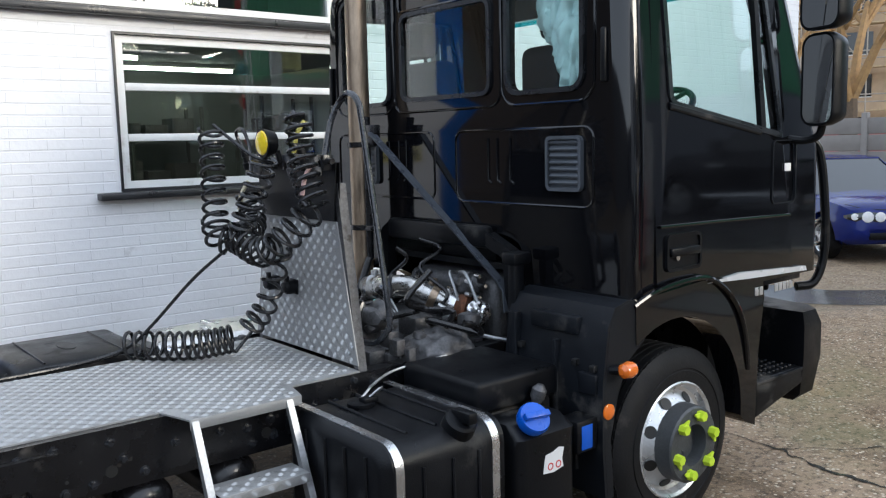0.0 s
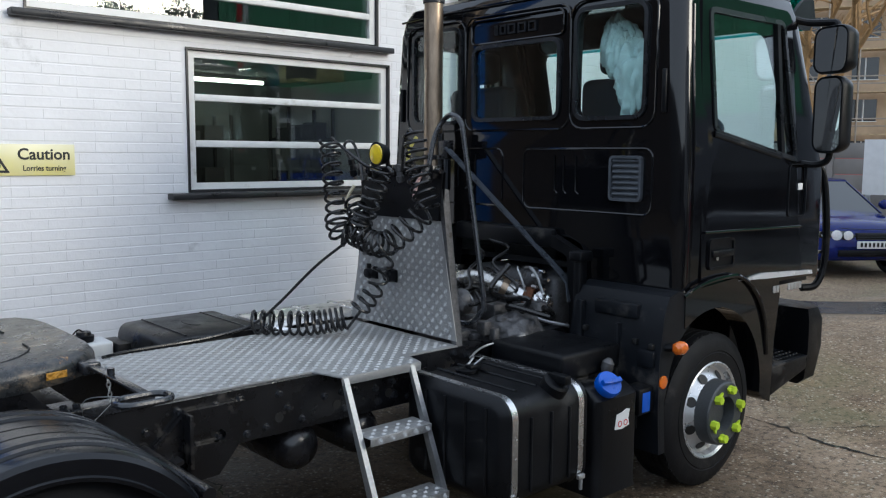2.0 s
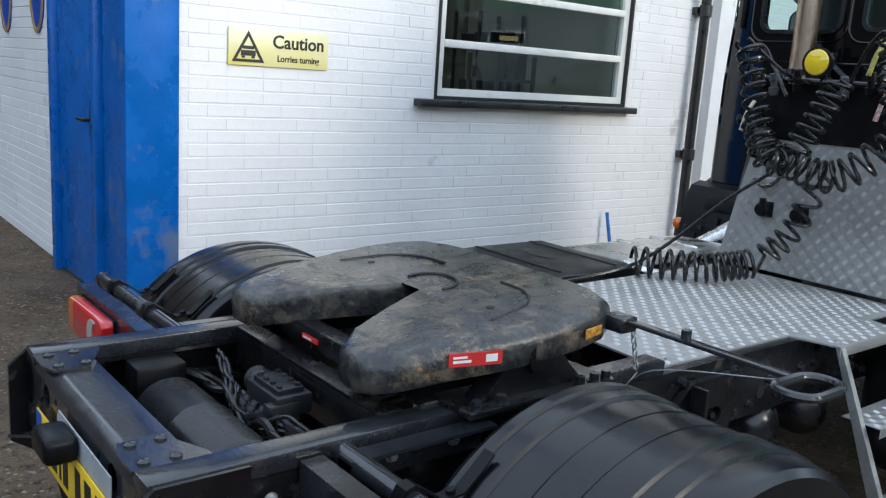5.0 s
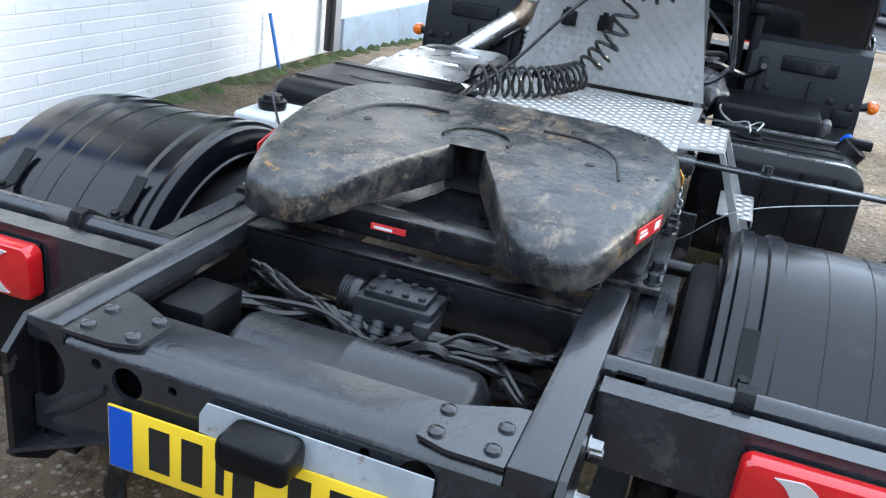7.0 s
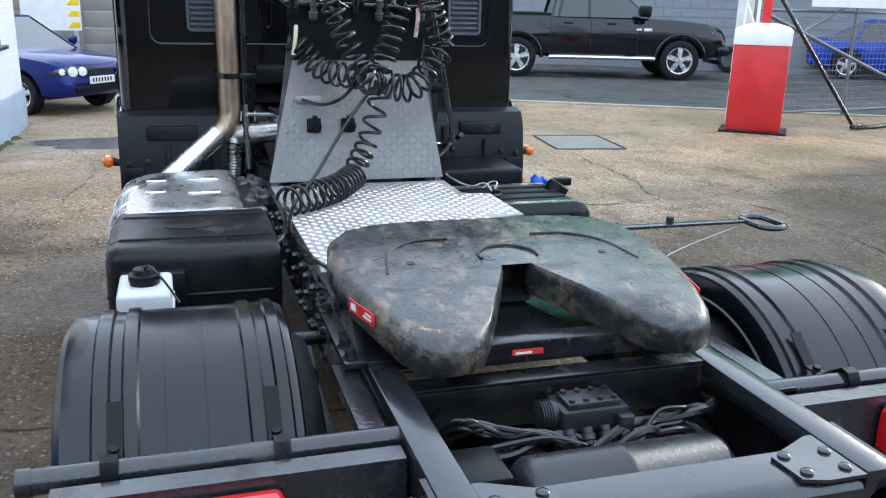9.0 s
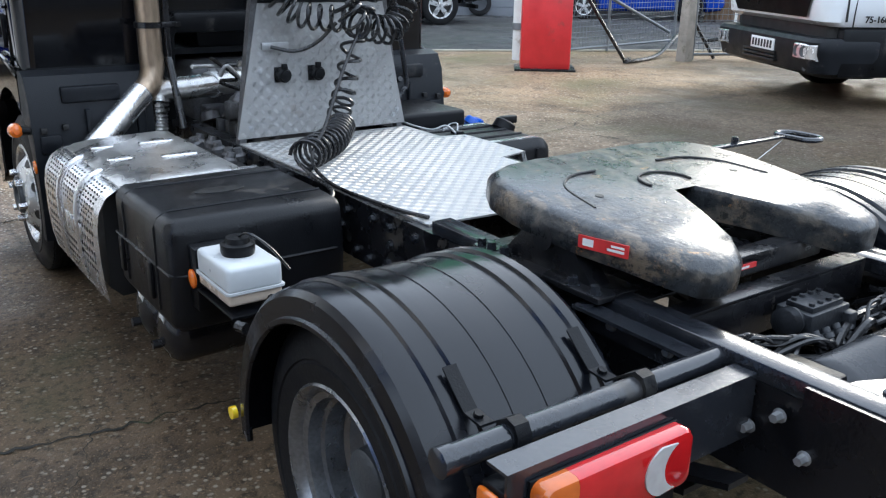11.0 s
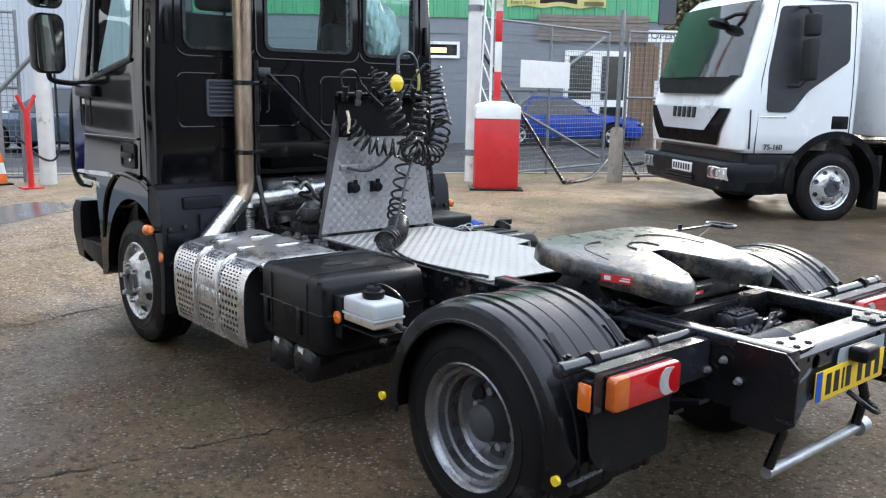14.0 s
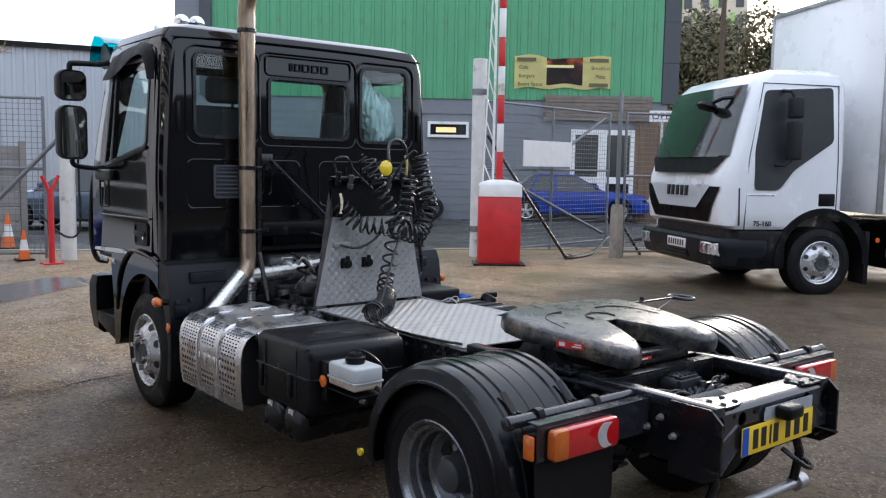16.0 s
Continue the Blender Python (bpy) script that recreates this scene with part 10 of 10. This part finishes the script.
for k in range(5):
    bm = B()
    prism(bm, [(-0.48, 0.95 + k * 0.2), (0.48 - 0.75, 0.95 + k * 0.2), (0.1 - 0.45, 1.05 + k * 0.2), (-0.48, 1.05 + k * 0.2)], "x", -0.026, -0.021)
    part("stripe", bm, YELLOW_LENS, hz)
for y in (-0.4, 0.4):
    bm = B()
    box(bm, -0.03, 0.03, y - 0.04, y + 0.04, 0, 0.9)
    part("post", bm, GALV, hz)

# blocks of flats under scaffold
flats = thing("flats", "brick block of flats wrapped in scaffolding", "building", at=(60, 27.5, 0), turn=25)
BRICK_TAN = surface("tan_brick", (0.50, 0.37, 0.24), 0.8, var=0.15, scale=1, bump=0.003)
bm = B()
box(bm, 0, 12, -13, 14, 0, 24)
part("wall", bm, BRICK_TAN, flats)
SCAF = surface("scaffold_tube", (0.36, 0.32, 0.27), 0.5, 0.5, var=0.2)
DECK = surface("scaffold_board", (0.52, 0.40, 0.24), 0.8, var=0.25, scale=4)
PINK = surface("pink_sheet", (0.70, 0.34, 0.48), 0.7, var=0.2)
for j in range(8):
    z = 1.2 + j * 2.9
    for k in range(9):
        y = -12 + k * 3.0
        bm = B()
        box(bm, -0.06, 0.02, y, y + 1.7, z, z + 1.5)
        wn2 = part("window", bm, CAR_GLASS, flats)
        bm = B()
        box(bm, -0.09, -0.06, y + 0.8, y + 0.88, z, z + 1.5)
        box(bm, -0.09, -0.06, y - 0.05, y + 1.75, z - 0.06, z + 0.0)
        part("frame", bm, WHITE_PAINT, wn2)
    bm = B()
    box(bm, -1.7, -0.4, -13, 14, z + 1.9, z + 1.98)
    part("scaffold_deck", bm, DECK, flats)
    bm = B()
    for dz in (2.5, 3.0):
        tube(bm, [(-1.75, -13, z + dz), (-1.75, 14, z + dz)], 0.05, 5)
    part("guard_rail", bm, SCAF, flats)
for k in range(14):
    bm = B()
    tube(bm, [(-1.75, -13 + k * 2.07, 0), (-1.75, -13 + k * 2.07, 25.5)], 0.05, 5)
    tube(bm, [(-0.45, -13 + k * 2.07, 0), (-0.45, -13 + k * 2.07, 25.5)], 0.05, 5)
    if k < 13:
        tube(bm, [(-1.77, -13 + k * 2.07, (k % 4) * 5.8), (-1.77, -13 + (k + 1) * 2.07, (k % 4) * 5.8 + 2.9)], 0.045, 5)
    part("scaffold_standard", bm, SCAF, flats)
for k, (y, z) in enumerate(((-6, 21.5), (-2, 21.6), (3, 21.5), (6, 18.7))):
    bm = B()
    box(bm, -1.83, -1.8, y, y + 2.2, z, z + 1.3)
    part("debris_sheet", bm, PINK, flats)
bm = B()
box(bm, -0.2, 0.1, -13.2, 14.2, 23.8, 24.6)
part("parapet", bm, WHITE_PAINT, flats)
bm = B()
for k in range(18):
    box(bm, 38 + 0.0, 38.06, 4 + k * 1.2, 4 + k * 1.2 + 1.19, 0, 1.7)
solo("site_hoarding", bm, surface("hoarding_red_white", (0.5, 0.12, 0.1), 0.6, var=0.3, scale=0.8), "red and white site hoarding", "hoarding")

tower = thing("tower_block", "distant pale tower block with green panels", "building", at=(95, -128, 0), turn=35)
bm = B()
box(bm, -13, 13, -8, 8, 0, 41)
part("wall", bm, surface("pale_render", (0.62, 0.56, 0.44), 0.8, var=0.06, scale=0.3), tower)
TGREEN = surface("lime_panel", (0.35, 0.55, 0.16), 0.6, var=0.1)
for j in range(6):
    for k in range(9):
        bm = B()
        z = 23 + j * 3.0
        box(bm, -12.4 + k * 2.8, -11.1 + k * 2.8, 8.0, 8.06, z, z + 1.7)
        part("window", bm, CAR_GLASS, tower)
        if (j + k) % 2:
            bm = B()
            box(bm, -11.0 + k * 2.8, -10.2 + k * 2.8, 8.0, 8.08, z - 0.4, z + 2.2)
            part("green_panel", bm, TGREEN, tower)

# ---- trees ----
BARK = surface("bark", (0.12, 0.085, 0.055), 0.9, var=0.3, scale=12, bump=0.01)
LEAF = surface("evergreen_leaf", (0.20, 0.18, 0.085), 0.6, var=0.45, scale=2, bump=0.0)


def limbs(bm, p, d, length, r, depth, rnd, tips):
    q = p + d * length
    mid = p + d * length * 0.5 + Vector((rnd.uniform(-1, 1), rnd.uniform(-1, 1), 0)) * length * 0.06
    tube(bm, [p, mid, q], [r, r * 0.85, r * 0.65], 6 if depth > 2 else 4, cap=False)
    if depth == 0:
        tips.append(q)
        return
    for k in range(3 if depth > 1 else 4):
        a = rnd.uniform(0, 2 * math.pi)
        u, v = axes(d)
        e = (d + (u * math.cos(a) + v * math.sin(a)) * rnd.uniform(0.45, 0.9) + Vector((0, 0, 0.12))).normalized()
        limbs(bm, p + d * length * rnd.uniform(0.55, 1.0), e, length * rnd.uniform(0.55, 0.78), r * 0.55, depth - 1, rnd, tips)


def bare_tree(at, h, seed, label):
    t = thing("tree", label, "tree", "trees round the yard", at=at)
    rnd2 = random.Random(seed)
    bm = B()
    lathe(bm, [(0, h * 0.035), (h * 0.05, h * 0.025), (h * 0.22, h * 0.02)], (0, 0, 0), (0, 0, 1), 10)
    part("trunk", bm, BARK, t)
    bm, tips = B(), []
    for k in range(4):
        a = k * 1.6 + rnd2.uniform(0, 0.6)
        limbs(bm, Vector((0, 0, h * 0.2)), Vector((0.45 * math.cos(a), 0.45 * math.sin(a), 1)).normalized(), h * 0.3, h * 0.014, 4, rnd2, tips)
    part("crown", bm, surface("twig_bark", (0.36, 0.22, 0.09), 0.8, var=0.3) if "twig_bark" not in bpy.data.materials else bpy.data.materials["twig_bark"], t, "bare tangled twigs")
    return t


bare_tree((27, 9.8, 0), 12, 4, "bare winter tree with orange-brown twigs")
bare_tree((34, 16.5, 0), 12, 9, "bare winter tree by the scaffolded flats")
bare_tree((30, -1.5, 0), 8, 12, "bare winter tree behind the timber hut")


def bushy_tree(at, h, w, seed, n):
    t = thing("tree", "dark ivy-clad evergreen tree with ragged outline", "tree", "evergreens behind the lorry", at=at)
    rnd2 = random.Random(seed)
    bm = B()
    tube(bm, [(0, 0, 0), (0.1, 0, h * 0.4), (-0.1, 0.1, h * 0.85)], [0.3, 0.22, 0.1], 8)
    for k in range(7):
        a = rnd2.uniform(0, 6.28)
        z = h * rnd2.uniform(0.3, 0.75)
        tube(bm, [(0, 0, z), (math.cos(a) * w * 0.35, math.sin(a) * w * 0.35, z + h * 0.1), (math.cos(a) * w * 0.6, math.sin(a) * w * 0.6, z + h * 0.22)], 0.07, 5)
    part("trunk", bm, BARK, t)
    clumps = []
    for k in range(26):
        a, rr, z = rnd2.uniform(0, 6.28), w * 0.75 * math.sqrt(rnd2.random()), h * rnd2.uniform(0.25, 0.95)
        clumps.append((Vector((math.cos(a) * rr * (1.15 - 0.6 * z / h), math.sin(a) * rr * (1.15 - 0.6 * z / h), z)), rnd2.uniform(0.5, 1.15) * w * 0.30))
    verts, faces = [], []
    for k in range(n):
        c, r = clumps[rnd2.randrange(len(clumps))]
        d = Vector((rnd2.gauss(0, 1), rnd2.gauss(0, 1), rnd2.gauss(0, 1))).normalized()
        p = c + d * r * rnd2.uniform(0.55, 1.08)
        u = Vector((rnd2.gauss(0, 1), rnd2.gauss(0, 1), rnd2.gauss(0, 1))).normalized()
        v = u.cross(d).normalized()
        s = rnd2.uniform(0.07, 0.15)
        i = len(verts)
        verts += [p - u * s, p + v * s * 0.5, p + u * s, p - v * s * 0.5]
        faces.append((i, i + 1, i + 2, i + 3))
    me = bpy.data.meshes.new("crown")
    me.from_pydata([tuple(q) for q in verts], [], faces)
    me.materials.append(LEAF)
    ob = new("crown", me)
    ob.parent = t


for k, (x, y, h, w) in enumerate(((22.5, -29, 7.6, 4.2), (19.5, -31, 8.4, 4.0), (25, -27.5, 6.4, 3.6), (17, -33, 8.2, 4.2), (14, -34, 7.0, 4.0))):
    bushy_tree((x, y, 0), h, w, k + 30, 22000)
tp = thing("telegraph_pole", "dark timber telegraph pole", "pole", at=(17.6, -27.6, 0))
bm = B()
cyl(bm, (0, 0, 0), (0, 0, 13), 0.12, 0.09, seg=10)
part("pole", bm, BARK, tp)

# plain unseen walls round the yard, added to keep the cab's reflections dark
CLOSE = surface("unseen_wall_grey", (0.075, 0.076, 0.080), 0.9, var=0.2, scale=1.5, bump=0.004)
bm = B()
box(bm, -15.3, -15, -26, 3.99, 0, 4.2)
solo("unseen_wall_west", bm, CLOSE, "unseen plain dark grey wall added to darken reflections", "wall", kind="structure")
UNSEEN_DARK = surface("unseen_wall_dark", (0.075, 0.060, 0.050), 0.9, var=0.25, scale=1.5, bump=0.004)
bm = B()
box(bm, -15.32, -14.98, 4.0, 15.98, 0, 9.0)
solo("unseen_wall_northwest", bm, UNSEEN_DARK, "unseen tall dark brown wall added to darken reflections", "wall", kind="structure")
bm = B()
box(bm, -15, -0.4, 16.0, 16.3, 0, 9.0)
solo("unseen_wall_north", bm, UNSEEN_DARK, "unseen dark brown wall added to darken reflections", "wall", kind="structure")
bm = B()
box(bm, -15, 1.5, -26.3, -26, 0, 4.2)
solo("unseen_wall_south", bm, CLOSE, "unseen plain dark grey wall added to darken reflections", "wall", kind="structure")

# ---- white bricks ----
BL, BH, BT = 0.215, 0.065, 0.010
bb = B()
box(bb, -BL / 2 - 0.0047, BL / 2 + 0.0047, -0.0024, 0.003, -BH / 2 - 0.001, BH / 2 + 0.001)
eds = [e for e in bb.edges if all(abs(v.co.y + 0.0024) < 1e-5 for v in e.verts) and abs(e.verts[0].co.z - e.verts[1].co.z) < 1e-5]
bevel(bb, eds, 0.0020, 1)
BRICK = mesh_of("brick", bb, BRICK_WHITE)
hb2 = B()
box(hb2, -0.0561, 0.0561, -0.0024, 0.003, -BH / 2 - 0.001, BH / 2 + 0.001)
eds = [e for e in hb2.edges if all(abs(v.co.y + 0.0024) < 1e-5 for v in e.verts) and abs(e.verts[0].co.z - e.verts[1].co.z) < 1e-5]
bevel(hb2, eds, 0.0020, 1)
HALF = mesh_of("brick", hb2, BRICK_WHITE)
bcount = 0
rest = []


def lay(x0, x1, z0, z1, holes, place, parent, near):
    """Courses of bricks on a wall; place(u, z) gives a matrix."""
    global bcount
    rnd2 = random.Random(8)
    j = 0
    z = z0 + BH / 2 + 0.004
    while z + BH / 2 < z1:
        header = (j % 5 == 2)
        step = (0.1125 if header else BL + BT)
        x = x0 + (0.0 if j % 2 else 0.1125) - 0.05
        while x < x1:
            half = 0.0515 if header else BL / 2
            c = x + half + 0.004
            x += step
            lo, hi = max(c - half, x0 + 0.003), min(c + half, x1 - 0.003)
            for a, b, d, e in holes:
                if z + BH / 2 > d + 0.02 and z - BH / 2 < e - 0.02 and hi > a - 0.004 and lo < b + 0.004:
                    if c < (a + b) / 2:
                        hi = a - 0.004
                    else:
                        lo = b + 0.004
            if hi - lo < 0.02:
                continue
            m = place((lo + hi) / 2, z) @ Matrix.Diagonal(((hi - lo) / (2 * half), 1, 1, 1)) @ Matrix.Translation((0, rnd2.uniform(-0.0012, 0.0012), 0)) @ Matrix.Rotation(rnd2.uniform(-0.006, 0.006), 4, 'Y')
            if near and bcount < 300 and near(c, z):
                share("brick", HALF if header else BRICK, parent, m)
                bcount += 1
            else:
                rest.append((m, header))
        z += BH + BT
        j += 1


lay(WALL_X0, WALL_X1 - 0.02, 0.0, WALL_H, [(a - 0.03, b + 0.03, c - 0.06, d + 0.03) for a, b, c, d in OPENINGS] + [(0.725, 1.365, 1.42, 1.63)],
    lambda u, z: Matrix.Translation((u, WALL_Y + 0.003, z)), wall_main, lambda u, z: 0.44 < u < 2.25 and 0.62 < z < 1.42)
lay(WALL_X1 + 0.17, BAY_X1, 0.30, 5.0, [(a - 0.03, b + 0.03, c - 0.06, d + 0.03) for a, b, c, d in BAY_OPENINGS],
    lambda u, z: Matrix.Translation((u, BAY_Y + 0.003, z)), None, None)
lay(4.29, 6.6, 0.0, WALL_H, [], lambda u, z: Matrix.Translation((0.197, u, z)) @ Matrix.Rotation(-math.pi / 2, 4, 'Z'), None, None)
lay(BAY_Y + 0.1, WALL_Y - 0.01, 0.36, 5.0, [], lambda u, z: Matrix.Translation((WALL_X1 - 0.001, u, z)) @ Matrix.Rotation(-math.pi / 2, 4, 'Z'), None, None)
verts, faces = [], []
for m, header in rest:
    src = HALF if header else BRICK
    i = len(verts)
    verts += [tuple(m @ v.co) for v in src.vertices]
    faces += [tuple(i + k for k in p.vertices) for p in src.polygons]
me = bpy.data.meshes.new("brickwork")
me.from_pydata(verts, [], faces)
me.materials.append(BRICK_WHITE)
tagged(new("brickwork", me), "rows of white-painted bricks on the office walls", "brickwork", kind="stuff")

# odds and ends
st = thing("leaning_stick", "thin blue stick leaning on the white wall", "stick")
bm = B()
tube(bm, [(4.02, WALL_Y - 0.14, 0.01), (4.0, WALL_Y - 0.05, 0.43)], 0.014, 8)
part("stick", bm, BLUE_GLOSS, st)
